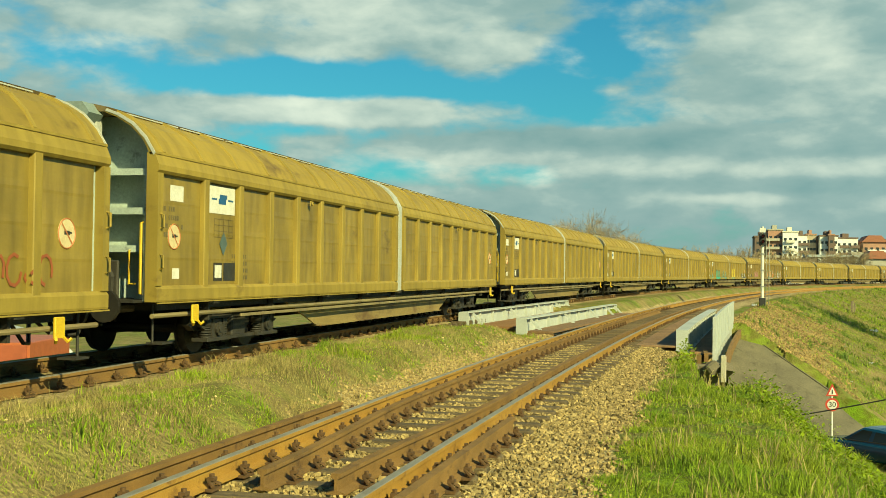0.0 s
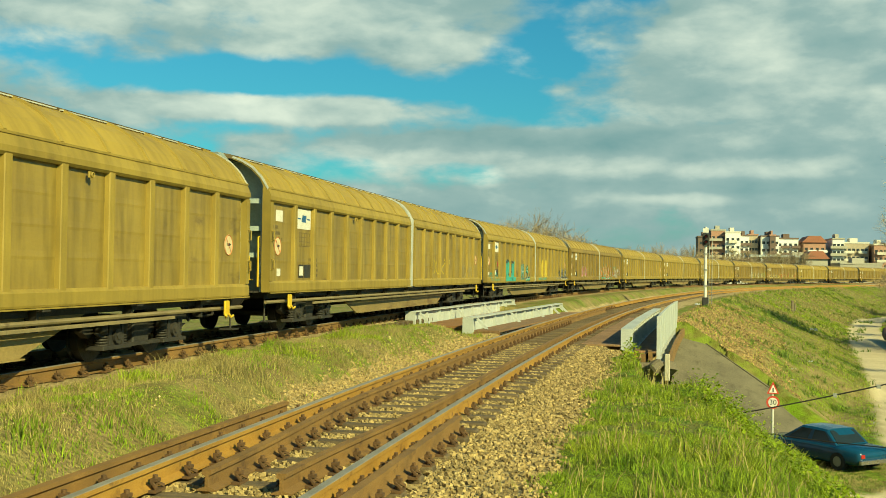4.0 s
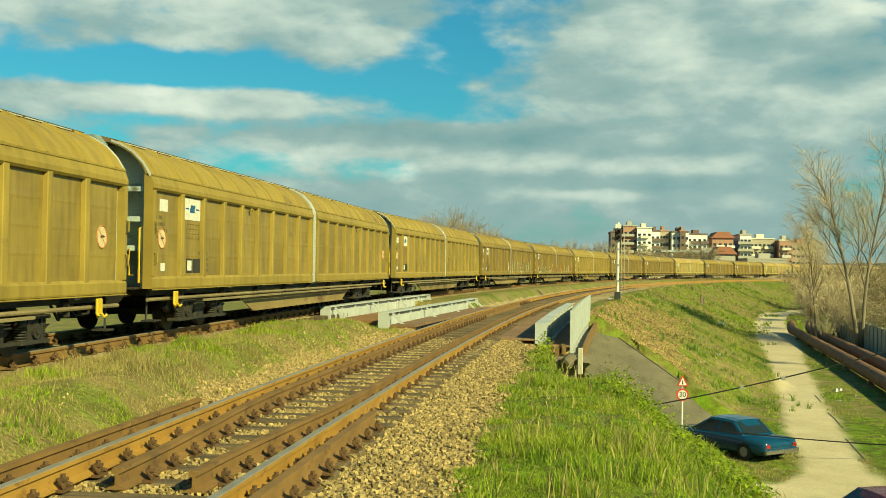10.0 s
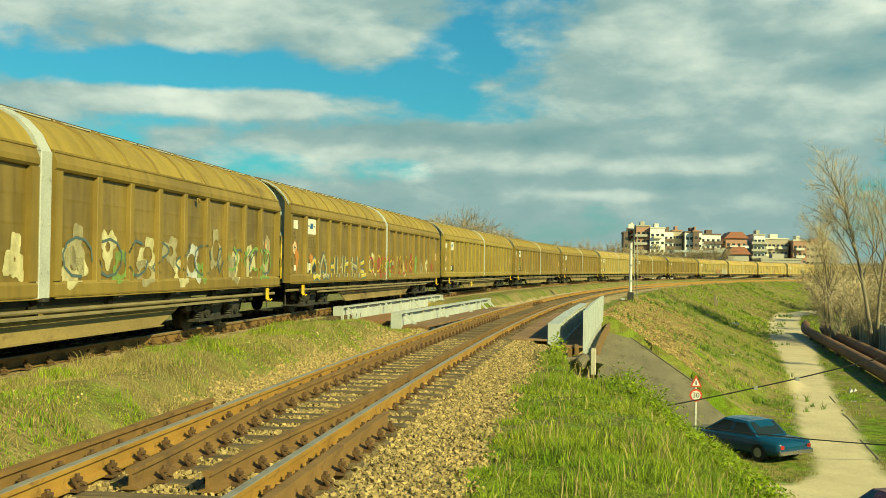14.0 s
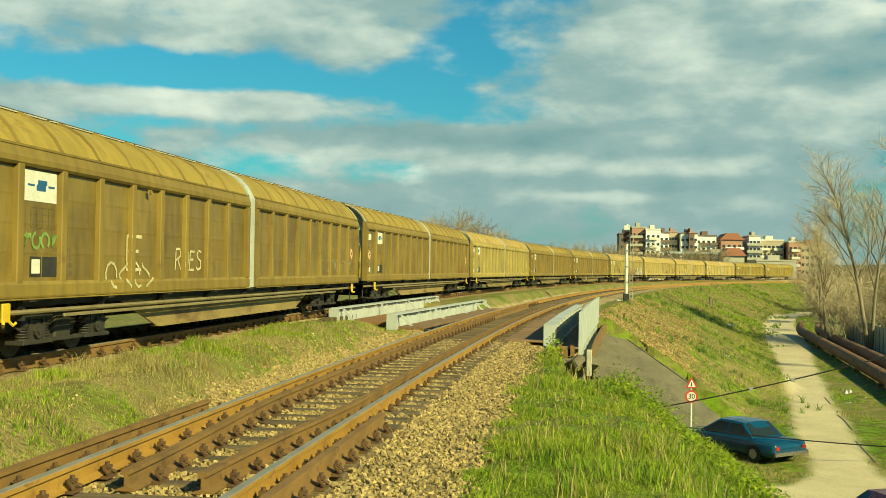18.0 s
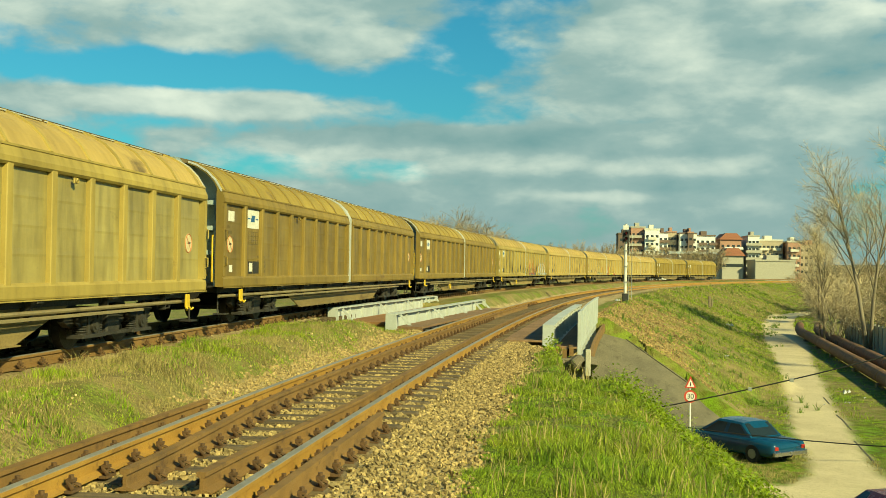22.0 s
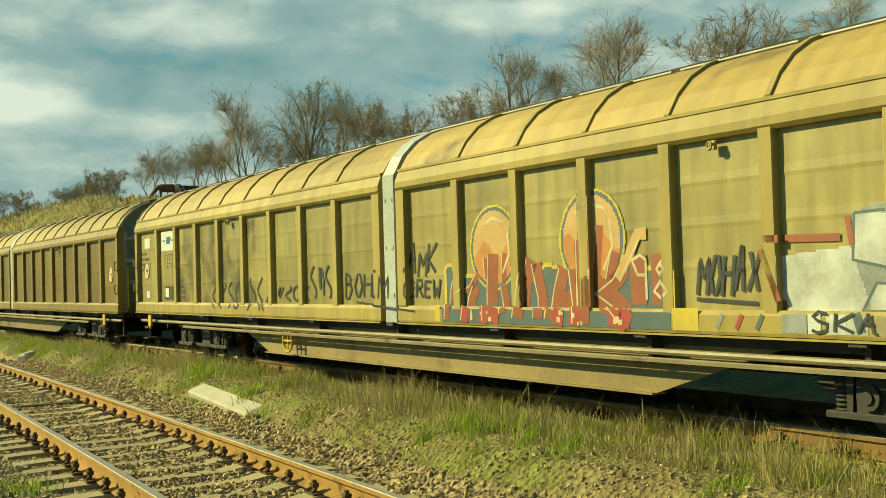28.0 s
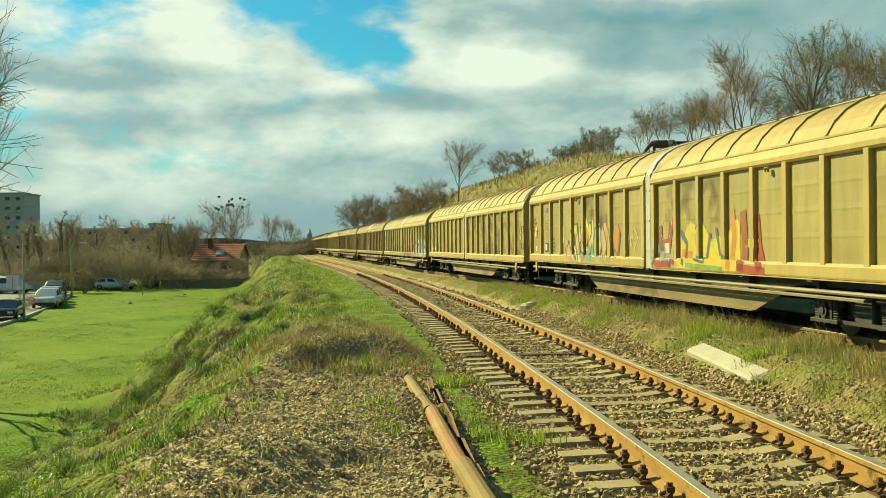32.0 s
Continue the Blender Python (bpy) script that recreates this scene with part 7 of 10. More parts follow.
def car(label, paint, m, style="saloon", group=""):
    """A car with its front towards +y, wheels on z = 0."""
    t = thing("car", label, "car", group, at=m)
    L, W = 2.45, 0.93
    if style == "saloon":
        st = [(-L, 0.80, 0.34, 0.68), (-L + 0.12, 0.90, 0.26, 0.76), (-1.45, W, 0.20, 0.80), (-1.0, W, 0.20, 0.82), (0.75, W, 0.20, 0.81), (1.0, W, 0.20, 0.78), (1.9, 0.91, 0.22, 0.71), (L - 0.10, 0.88, 0.26, 0.66), (L, 0.80, 0.32, 0.60)]
        cab = [(-1.45, 0.80, 0.79), (-0.95, 0.70, 1.26), (0.15, 0.70, 1.29), (0.95, 0.84, 0.80)]
    elif style == "suv":
        st = [(-L, 0.82, 0.36, 0.86), (-L + 0.1, 0.92, 0.28, 0.92), (-1.0, W, 0.24, 0.92), (0.8, W, 0.24, 0.92), (1.2, W, 0.24, 0.88), (L - 0.15, 0.9, 0.28, 0.80), (L, 0.80, 0.36, 0.70)]
        cab = [(-L + 0.05, 0.84, 0.91), (-L + 0.35, 0.72, 1.42), (0.2, 0.72, 1.45), (1.1, 0.84, 0.91)]
    elif style == "van":
        st = [(-L - 0.3, 0.92, 0.3, 1.0), (-L - 0.2, 0.98, 0.25, 1.05), (0.9, 0.98, 0.25, 1.05), (1.6, 0.96, 0.26, 1.0), (L, 0.9, 0.3, 0.78)]
        cab = [(-L - 0.28, 0.95, 1.04), (-L - 0.18, 0.85, 1.75), (0.9, 0.85, 1.75), (1.75, 0.93, 0.98)]
    else:
        st = [(-L + 0.4, 0.80, 0.36, 0.80), (-L + 0.5, 0.90, 0.26, 0.84), (-1.0, W, 0.22, 0.85), (0.8, W, 0.22, 0.83), (1.1, W, 0.22, 0.79), (L - 0.3, 0.88, 0.26, 0.68), (L - 0.2, 0.80, 0.34, 0.60)]
        cab = [(-L + 0.45, 0.82, 0.84), (-L + 0.95, 0.70, 1.24), (0.1, 0.70, 1.26), (1.0, 0.84, 0.82)]
    body = loft(Mesh(), [section(*r) for r in st])
    part("body", body, paint, t, smooth=True)
    c = Mesh()
    (ya, wa, za), (yb, wb, zb), (yc, wc, zc), (yd, wd, zd) = cab
    def hoop(y, wb0, w1, z0, z1):
        k = (z1 - z0) * 0.14
        return [(-wb0, y, z0), (wb0, y, z0), (w1 + k * 0.2, y, z1 - k), (w1 - k, y, z1), (w1 * 0.4, y, z1 + k * 0.4), (-w1 * 0.4, y, z1 + k * 0.4), (-w1 + k, y, z1), (-w1 - k * 0.2, y, z1 - k)]
    wm, zm = (wa + wd) / 2, (za + zd) / 2
    loft(c, [hoop(ya, wa, wa, za - 0.02, za), hoop(yb, wa, wb, za - 0.02, zb), hoop((yb + yc) / 2, wm, (wb + wc) / 2, zm - 0.02, (zb + zc) / 2 + 0.02), hoop(yc, wd, wc, zd - 0.02, zc), hoop(yd, wd, wd, zd - 0.02, zd)])
    part("roof", c, paint, t)

    def pane(q, lift):
        q = [Vector(p) for p in q]
        n = (q[1] - q[0]).cross(q[2] - q[0]).normalized() * lift
        mid = sum(q, Vector()) / len(q)
        top = [mid + (p - mid) * 0.86 + n for p in q]
        low = [mid + (p - mid) * 0.86 for p in q]
        return Mesh().add(top + low, [(0, 1, 2, 3), (0, 4, 5, 1), (1, 5, 6, 2), (2, 6, 7, 3), (3, 7, 4, 0)])
    part("windscreen", pane([(-wc, yc, zc), (wc, yc, zc), (wd, yd, zd), (-wd, yd, zd)][::-1], 0.012), GLASS, t, "dark glass windscreen")
    part("rear_window", pane([(-wa, ya, za), (wa, ya, za), (wb, yb, zb), (-wb, yb, zb)], 0.012), GLASS, t, "dark glass rear window")
    for s in (1, -1):
        def at(f, g):
            p0 = Vector((s * wa, ya, za)).lerp(Vector((s * wd, yd, zd)), f)
            p1 = Vector((s * wb, yb, zb)).lerp(Vector((s * wc, yc, zc)), f)
            return p0.lerp(p1, g)
        for f0, f1 in ((0.06, 0.47), (0.51, 0.92)):
            q = [at(f0, 0.06), at(f1, 0.06), at(f1, 0.94), at(f0, 0.94)]
            part("side_window", pane(q if s > 0 else q[::-1], 0.012), GLASS, t)
    for s in (1, -1):
        for y in (-L + 0.85 if style != "hatch" else -1.35, L - 0.85):
            r = 0.30
            wh = part("wheel", Mesh().tube([(s * 0.72, y, r), (s * 0.94, y, r)], r, 18), TYRE, t, "black rubber tyre on a steel rim")
            part("rim", Mesh().tube([(s * 0.93, y, r), (s * 0.955, y, r)], 0.17, 14), HUB, wh)
    y1, y0 = st[-1][0], st[0][0]
    part("front_bumper", Mesh().box(-0.86, 0.86, y1 - 0.04, y1 + 0.07, 0.30, 0.44, 0.02), GRIME if style != "saloon" else CHROME, t)
    part("rear_bumper", Mesh().box(-0.86, 0.86, y0 - 0.07, y0 + 0.04, 0.30, 0.44, 0.02), GRIME if style != "saloon" else CHROME, t)
    for s in (1, -1):
        part("headlight", Mesh().box(min(s * 0.42, s * 0.74), max(s * 0.42, s * 0.74), y1 - 0.05, y1 + 0.03, 0.47, 0.60, 0.015), LAMPWHITE, t)
        part("tail_light", Mesh().box(min(s * 0.60, s * 0.78), max(s * 0.60, s * 0.78), y0 - 0.02, y0 + 0.05, 0.50, 0.62, 0.015), LAMPRED, t)
    return t


CARBLUE = plain("dark_blue_car_paint", (0.008, 0.062, 0.13), 0.14)
CARMAROON = plain("maroon_car_paint", (0.16, 0.03, 0.03), 0.25)
CARWHITE = plain("white_car_paint", (0.72, 0.73, 0.70), 0.25)
CARGREY = plain("grey_car_paint", (0.24, 0.25, 0.25), 0.25)
CARDARK = plain("dark_car_paint", (0.03, 0.032, 0.035), 0.2)


def ground_z(x, y):
    return float(height(np.array([float(x)]), np.array([float(y)]))[0])
# Things ahead of the standpoint -------------------------------------------
def build_signs():
    x, y, _ = on_track(78.0, 3.8)
    t = thing("railway_signal", "white railway signal post with a dark lamp head", "railway signal", at=pose(float(x), float(y), -0.45))
    part("foot", Mesh().box(-0.20, 0.20, -0.2, 0.2, 0, 0.75, 0.03), BLACKPAINT, t, "black painted foot")
    part("post", Mesh().tube([(0, 0, 0.7), (0, 0, 5.6)], 0.10, 10), SIGNWHITE, t)
    for z in (1.5, 2.6, 3.7):
        part("ladder_clamp", Mesh().box(-0.14, 0.14, -0.14, 0.14, z, z + 0.08), GALV, t)
    part("ladder", Mesh().tube([(0.25, 0.2, 0.3), (0.25, 0.2, 4.9)], 0.025, 5).tube([(0.45, 0.2, 0.3), (0.45, 0.2, 4.9)], 0.025, 5), GALV, t)
    hd = part("signal_head", Mesh().box(-0.24, 0.24, -0.30, -0.08, 4.35, 5.15, 0.05), BLACKPAINT, t, "dark signal head with hooded lenses")
    for z in (4.55, 4.92):
        part("hood", Mesh().tube([(0, -0.30, z), (0, -0.55, z + 0.02)], 0.11, 10, 0.12, False), BLACKPAINT, hd)
        part("lens", Mesh().tube([(0, -0.30, z), (0, -0.315, z)], 0.09, 10), SIGNRED, hd)
    part("number_plate", Mesh().box(-0.2, 0.2, -0.14, -0.12, 5.2, 5.5), SIGNWHITE, t)
    p = thing("marker_post", "short dark wooden post on the bank", "post", at=pose(17.4, 131.4, ground_z(17.4, 131.4)))
    part("post", Mesh().box(-0.14, 0.14, -0.1, 0.1, -0.1, 1.15, 0.02), BARK, p)
    part("post", Mesh().box(0.2, 0.34, -0.1, 0.1, -0.1, 0.9, 0.02), BARK, p)
    # speed limit with a warning triangle
    s = thing("road_sign", "round 30 speed limit sign under a warning triangle", "road sign", at=pose(4.45, 38.2, -4.48, 0, 0, 4))
    part("post", Mesh().tube([(0, 0.03, -0.3), (0, 0.03, 2.7)], 0.035, 8), SIGNWHITE, s)
    disc = part("speed_plate", Mesh().tube([(0, 0.0, 2.11), (0, -0.02, 2.11)], 0.215, 28), SIGNRED, s, "round white plate with a red rim")
    part("plate_face", Mesh().tube([(0, -0.021, 2.11), (0, -0.027, 2.11)], 0.155, 28), SIGNWHITE, disc)
    letters("30", 0.24, BLACK, disc, pose(0, -0.031, 2.11, 90))
    tri = lambda r, y0, y1, zc: Mesh().prism([(-r * 0.8, zc - r * 0.5), (r * 0.8, zc - r * 0.5), (0, zc + r * 1.15)], y0, y1)
    wp = part("warning_plate", tri(0.25, -0.02, 0.0, 2.52), SIGNRED, s, "white triangle with a red rim")
    part("plate_face", tri(0.16, -0.028, -0.021, 2.515), SIGNWHITE, wp)
    part("plate_mark", Mesh().box(-0.02, 0.02, -0.034, -0.029, 2.46, 2.60), BLACK, wp)
    # cables over the low road
    def sag(a, b, dip, r, n=24):
        a, b = Vector(a), Vector(b)
        return Mesh().tube([a.lerp(b, i / n) - Vector((0, 0, dip * 4 * (i / n) * (1 - i / n))) for i in range(n + 1)], r, 5)
    c1 = thing("overhead_cable", "black cable slung over the low road", "cable")
    part("cable", sag((1.5, 37.4, -3.05), (10.4, 35.5, -0.57), 0.12, 0.022), CABLE, c1)
    for f in (0.52, 0.66):
        q = Vector((1.5, 37.4, -3.05)).lerp(Vector((10.4, 35.5, -0.57)), f)
        part("cable_clamp", Mesh().box(q.x - 0.06, q.x + 0.06, q.y - 0.03, q.y + 0.03, q.z - 0.19, q.z - 0.07), GALV, c1)
    part("cable", sag((10.4, 35.5, -0.57), (26.0, 33.0, 3.2), 0.5, 0.022), CABLE, c1)
    c2 = thing("overhead_cable", "thin black cable low over the lane", "cable")
    part("cable", sag((2.5, 38.2, -3.2), (9.3, 31.7, -2.9), 0.1, 0.018), CABLE, c2)
    part("cable", sag((9.3, 31.7, -2.9), (18.0, 25.0, -2.2), 0.2, 0.018), CABLE, c2)
    for n, (x, y) in enumerate(((26.0, 33.0), (18.0, 25.0))):
        tp = 3.4 if n == 0 else -2.0
        pl = thing("cable_pole", "grey concrete pole that carries a cable", "pole", at=pose(x, y, -4.75))
        part("pole", Mesh().tube([(0, 0, 0), (0, 0, tp + 4.75)], 0.14, 8, 0.10), CONC, pl)
    # cars
    car("old dark blue saloon car parked on the verge", CARBLUE, pose(6.35, 40.9, -4.68, 0, 0, 40), "saloon")
    car("maroon car on the lane below the bank", CARMAROON, pose(9.2, 28.0, -4.68, 0, 0, -75), "hatch")


build_signs()


def build_lane_side():
    # district heating pipes
    for k, (a, b, r) in enumerate((((13.0, 41.0), (24.0, 113.0), 0.43), ((14.8, 40.6), (26.0, 114.0), 0.42))):
        t = thing("heating_pipe", "thick rusty brown heating pipe on low supports", "pipe", "heating pipes beside the lane")
        pts = []
        for i in range(25):
            f = i / 24
            x, y = 17.6 + 1.9 * k + (a[0] - 13.0 - 1.8 * k) + (24.9 - 17.6) * (f ** 0.95), 57.0 + (118.0 - 57.0) * f
            pts.append((x, y, -4.15))
        pts += [(25.2 + 1.9 * k, 120.0, -4.0), (25.6 + 1.9 * k, 121.5, -3.7)]
        segs = 6
        n = len(pts)
        for j in range(segs):
            i0, i1 = j * (n - 1) // segs, (j + 1) * (n - 1) // segs
            part("pipe_length", Mesh().tube(pts[i0:i1 + 1], r, 18), RUSTPIPE, t, smooth=False)
            x, y, z = pts[i1]
            if i1 < n - 2:
                part("pipe_band", Mesh().tube([(x, y - 0.06, z), (x + 0.01, y + 0.06, z)], r + 0.025, 18), GUARD, t)
                part("support", Mesh().box(x - 0.4, x + 0.4, y - 0.2, y + 0.2, -4.8, z - r + 0.08, 0.03), CONC, t, "low concrete support")
        x0, y0, z0 = pts[0]
        part("pipe_length", Mesh().tube([(x0 - 2.6, y0 - 22, z0), (x0 - 1.2, y0 - 10, z0), pts[0]], r, 18), RUSTPIPE, t)
    # pale panel fence
    f = thing("panel_fence", "pale corrugated sheet fence behind the heating pipes", "fence")
    a, b = Vector((24.4, 78.0, 0)), Vector((29.4, 118.0, 0))
    n = 20
    FENCE = plain("pale_green_fence_sheet", (0.44, 0.50, 0.42), 0.6)
    for i in range(n):
        p, q = a.lerp(b, i / n), a.lerp(b, (i + 0.97) / n)
        z = ground_z(p.x, p.y)
        m = Mesh()
        d = (q - p)
        nv = Vector((d.y, -d.x, 0)).normalized()
        vs, fs = [], []
        for j in range(9):
            uu = p + d * (j / 8) + nv * (0.03 if j % 2 else 0.0)
            vs += [uu + Vector((0, 0, z)), uu + Vector((0, 0, z + 2.2)), uu + nv * 0.012 + Vector((0, 0, z + 2.2)), uu + nv * 0.012 + Vector((0, 0, z))]
        for j in range(8):
            fs += [(4 * j + i, 4 * j + 4 + i, 4 * j + 4 + (i + 1) % 4, 4 * j + (i + 1) % 4) for i in range(4)]
        m.add(vs, fs + [(0, 1, 2, 3), (35, 34, 33, 32)])
        part("fence_panel", m, FENCE, f)
        part("fence_post", Mesh().box(p.x - 0.06, p.x + 0.06, p.y - 0.06, p.y + 0.06, z - 0.2, z + 2.35), GALV, f)
    LITTER = plain("pale_litter", (0.6, 0.62, 0.6), 0.5)
    rnd = random.Random(6)
    for x, y, s in [(15.7, 62.8, 0.35), (16.0, 60.5, 0.15), (14.6, 58, 0.12), (13.2, 57, 0.1), (4.1, 81.0, 0.3), (17.1, 114.1, 0.5), (16.4, 112.6, 0.35), (9.5, 64, 0.14), (8.0, 60, 0.12), (9.0, 72, 0.14), (10.5, 52, 0.12), (7.4, 56, 0.12)]:
        m = Mesh()
        for _ in range(3):
            u, v, w = rnd.uniform(-s, s), rnd.uniform(-s, s), rnd.uniform(0.3, 0.7) * s
            m.add([(u, v, 0), (u + w, v + 0.2 * w, 0.05), (u + w * 0.8, v + w, 0.3 * s), (u - 0.1 * w, v + w * 0.8, 0.25 * s), (u + 0.4 * w, v + 0.4 * w, 0.55 * s)], [(0, 1, 4), (1, 2, 4), (2, 3, 4), (3, 0, 4), (3, 2, 1, 0)])
        tagged(part("litter", m, LITTER, at=pose(x, y, ground_z(x, y) + 0.01)), "crumpled pale scrap lying in the grass", "litter", "litter on the banks")
    # cracks in the lane's concrete slabs
    CRACK = plain("dark_slab_joint", (0.10, 0.085, 0.06), 0.9)
    for pts in ([(12.9, 53.2), (12.7, 51.2), (12.3, 48.2)], [(11.6, 45.0), (11.3, 42.5), (10.9, 39.2)], [(14.0, 60.5), (13.6, 57.5)]):
        m = Mesh()
        for i in range(len(pts) - 1):
            (xa, ya), (xb, yb) = pts[i], pts[i + 1]
            za, zb = ground_z(xa, ya), ground_z(xb, yb)
            m.add([(xa - 0.035, ya, za + 0.012), (xa + 0.035, ya, za + 0.012), (xb + 0.03, yb, zb + 0.012), (xb - 0.03, yb, zb + 0.012), (xa - 0.035, ya, za - 0.05), (xa + 0.035, ya, za - 0.05), (xb + 0.03, yb, zb - 0.05), (xb - 0.03, yb, zb - 0.05)],
                  [(0, 1, 2, 3), (0, 4, 5, 1), (1, 5, 6, 2), (2, 6, 7, 3), (3, 7, 4, 0)])
        tagged(part("slab_joint", m, CRACK), "dark open joint in the concrete lane", "joint", "", "structure")


build_lane_side()


# The town across the plain ---------------------------------------------
def block(x0, x1, top, y, mats, cols, rows, balconies=(), roof=None, base=-4.0, depth=16.0, kind="apartment_block", label="apartment block with rows of windows"):
    t = thing(kind, label, "building", "apartment blocks of the town" if kind == "apartment_block" else "", at=pose((x0 + x1) / 2, y, base))
    w, h = (x1 - x0) / 2, top - base
    part("wall", Mesh().box(-w, w, 0, depth, 0, h), mats[0], t)
    if roof:
        part("roof", Mesh().prism([(-w - 0.6, h), (w + 0.6, h), (w * 0.55, h + 2.4), (-w * 0.55, h + 2.4)], -0.6, depth), roof, t)
    else:
        part("parapet", Mesh().box(-w - 0.2, w + 0.2, -0.2, depth, h, h + 0.5), mats[1], t)
        part("roof_hut", Mesh().box(-w * 0.35, w * 0.25, 3, 9, h + 0.5, h + 2.0), mats[1], t)
    gm = Mesh().box(-0.5, 0.5, -0.06, 0.05, 0, 0.95).data("window", GLASS_FAR)
    bm = Mesh().box(-1.5, 1.5, -1.1, 0.0, 0, 0.95).data("balcony", mats[1])
    dx, dz = 2 * w / cols, h / (rows + 0.3)
    for i in range(cols):
        for j in range(rows):
            xx, zz = -w + dx * (i + 0.5), dz * j + 0.9
            if zz + base < 2.0:
                continue
            part("window", gm, None, t, at=pose(xx, -0.01, zz))
            if i in balconies:
                part("balcony", bm, None, t, at=pose(xx, -0.01, zz - 0.8))
    return t


GLASS_FAR = plain("far_window_glass", (0.05, 0.06, 0.06), 0.15)


def build_town():
    # Brown and red-brown walls carry the distance haze in their paled colour.
    white, cream, brown = plain("white_render", (0.95, 0.95, 0.90), 0.8), plain("cream_render", (0.80, 0.76, 0.64), 0.8), plain("brown_render", (0.50, 0.42, 0.30), 0.8)
    brick, grey, dark = plain("hazed_red_brown_render", (0.50, 0.28, 0.19), 0.8), plain("grey_concrete_wall", (0.50, 0.47, 0.38), 0.85), plain("dark_brown_render", (0.20, 0.14, 0.11), 0.85)
    redroof, bluegrey = plain("red_tile_roof", (0.40, 0.16, 0.09), 0.8), plain("pale_blue_sheet_roof", (0.46, 0.52, 0.54), 0.5)
    Y = 419.0
    block(21.6, 26.2, 15.8, Y, (dark, dark), 2, 7)
    block(26.2, 31.4, 18.2, Y - 1, (brick, grey), 3, 7, (0, 1))
    block(31.2, 36.6, 17.4, Y - 3, (white, cream), 3, 7, (1,))
    block(36.4, 40.0, 16.3, Y, (white, dark), 2, 7, (0, 1))
    block(39.9, 43.4, 16.7, Y + 3, (brown, brick), 3, 7)
    block(44.2, 50.4, 16.1, Y - 1, (white, dark), 4, 7, (2,))
    block(47.0, 49.0, 16.4, Y - 3, (dark, brick), 1, 7, (), None)
    block(50.2, 57.6, 15.4, Y + 2, (white, dark), 4, 7, (1, 3))
    block(59.3, 67.0, 14.2, Y + 1, (brick, white), 4, 6, (1, 3), redroof, label="apartment block under a red roof")
    block(69.3, 73.4, 15.4, Y, (white, grey), 3, 7, (0, 1, 2))
    block(73.2, 82.2, 14.0, Y + 2, (brown, cream), 6, 6, (1, 4))
    block(83.2, 88.0, 13.4, Y - 2, (brick, cream), 3, 6, (1,))
    block(88.5, 97.0, 12.6, Y + 3, (brown, brick), 5, 6)
    block(43.4, 56.0, 7.4, Y - 60, (cream, grey), 9, 3, (), None, label="long low hall with a pale blue roof", kind="factory_hall")
    part_roof = Mesh().box(40.0 * 0.86, 56.0 * 0.88, Y - 62, Y - 44, 7.7, 8.4)
    tagged(part("roof_sheet", part_roof, bluegrey), "pale blue sheet roof of the long hall", "roof")
    block(50.5, 57.0, 7.2, Y - 66, (grey, brick), 7, 3, (), redroof, label="low hall under a brown tiled roof", kind="factory_hall")
    block(60.0, 72.0, 5.6, Y - 70, (grey, grey), 10, 2, (), None, label="long grey factory hall", kind="factory_hall")
    # far hills
    m = Mesh()
    rnd = random.Random(2)
    n = 40
    vs, fs = [], []
    for i in range(n + 1):
        a = radians(-72 + 96 * i / n)
        h = 22 + 26 * smooth01(float(i), 8, 0) + 5 * math.sin(i * 0.9) + rnd.uniform(-3, 3)
        if i < 12:
            h += 30
        x, y = 2600 * math.sin(-a), 2600 * math.cos(a)
        vs += [(x, y, -8), (x, y, h), (x * 1.25, y * 1.25, -8)]
    for i in range(n):
        fs += [(3 * i, 3 * i + 1, 3 * i + 4, 3 * i + 3), (3 * i + 1, 3 * i + 2, 3 * i + 5, 3 * i + 4)]
    HILLS = material("far_wooded_hill", (0.06, 0.10, 0.11), (0.05, 0.085, 0.10), 0.95, 0, 0.01, 0.05, 0)
    tagged(part("backdrop", m.add(vs, fs), HILLS), "dark blue-green wooded hills far away", "hills", "", "structure")
    # across the far track, seen below the wagons
    for i, (x, y, st, paint, lab) in enumerate([(-21, 30, "suv", CARBLUE, "dark blue car parked beyond the far track"), (-24, 33.0, "suv", CARWHITE, "white car parked beyond the far track"), (-17.5, 41, "van", CARWHITE, "white van parked beyond the far track"), (-20.5, 24.0, "hatch", CARGREY, "grey car parked beyond the far track"),
                                                (-26, 52, "hatch", CARMAROON, "red car parked beyond the far track"), (-23, 62, "suv", CARWHITE, "white car parked beyond the far track"), (-30, 46, "van", CARWHITE, "white van beyond the far track")]):
        car(lab, paint, pose(x, y, ground_z(x, y) + 0.0, 0, 0, 20 + 40 * i), st, "cars beyond the train")
    c = thing("low_shed", "low white shed beyond the far track", "shed", at=pose(-34, 40, ground_z(-34, 40) - 0.05, 0, 0, 10))
    part("wall", Mesh().box(-4, 4, -6, 6, 0, 2.2), white, c)
    part("roof", Mesh().prism([(-4.4, 2.2), (4.4, 2.2), (0, 3.2)], -6.3, 6.3), bluegrey, c)
    for y in (-4, 0, 4):
        part("window", Mesh().box(4.0, 4.05, y - 0.7, y + 0.7, 0.9, 1.7), GLASS_FAR, c)
    c = thing("container", "orange-red steel container beyond the far track", "container", at=pose(-27, 40.5, ground_z(-27, 40.5), 0, 0, 15))
    part("shell", Mesh().box(-1.2, 1.2, -2.6, 2.6, 0.05, 2.2, 0.04), plain("orange_red_container", (0.5, 0.14, 0.05), 0.5), c)
    part("door", Mesh().box(-1.1, 1.1, -2.66, -2.60, 0.15, 2.1), plain("red_container_door", (0.42, 0.11, 0.05), 0.5), c)


build_town()
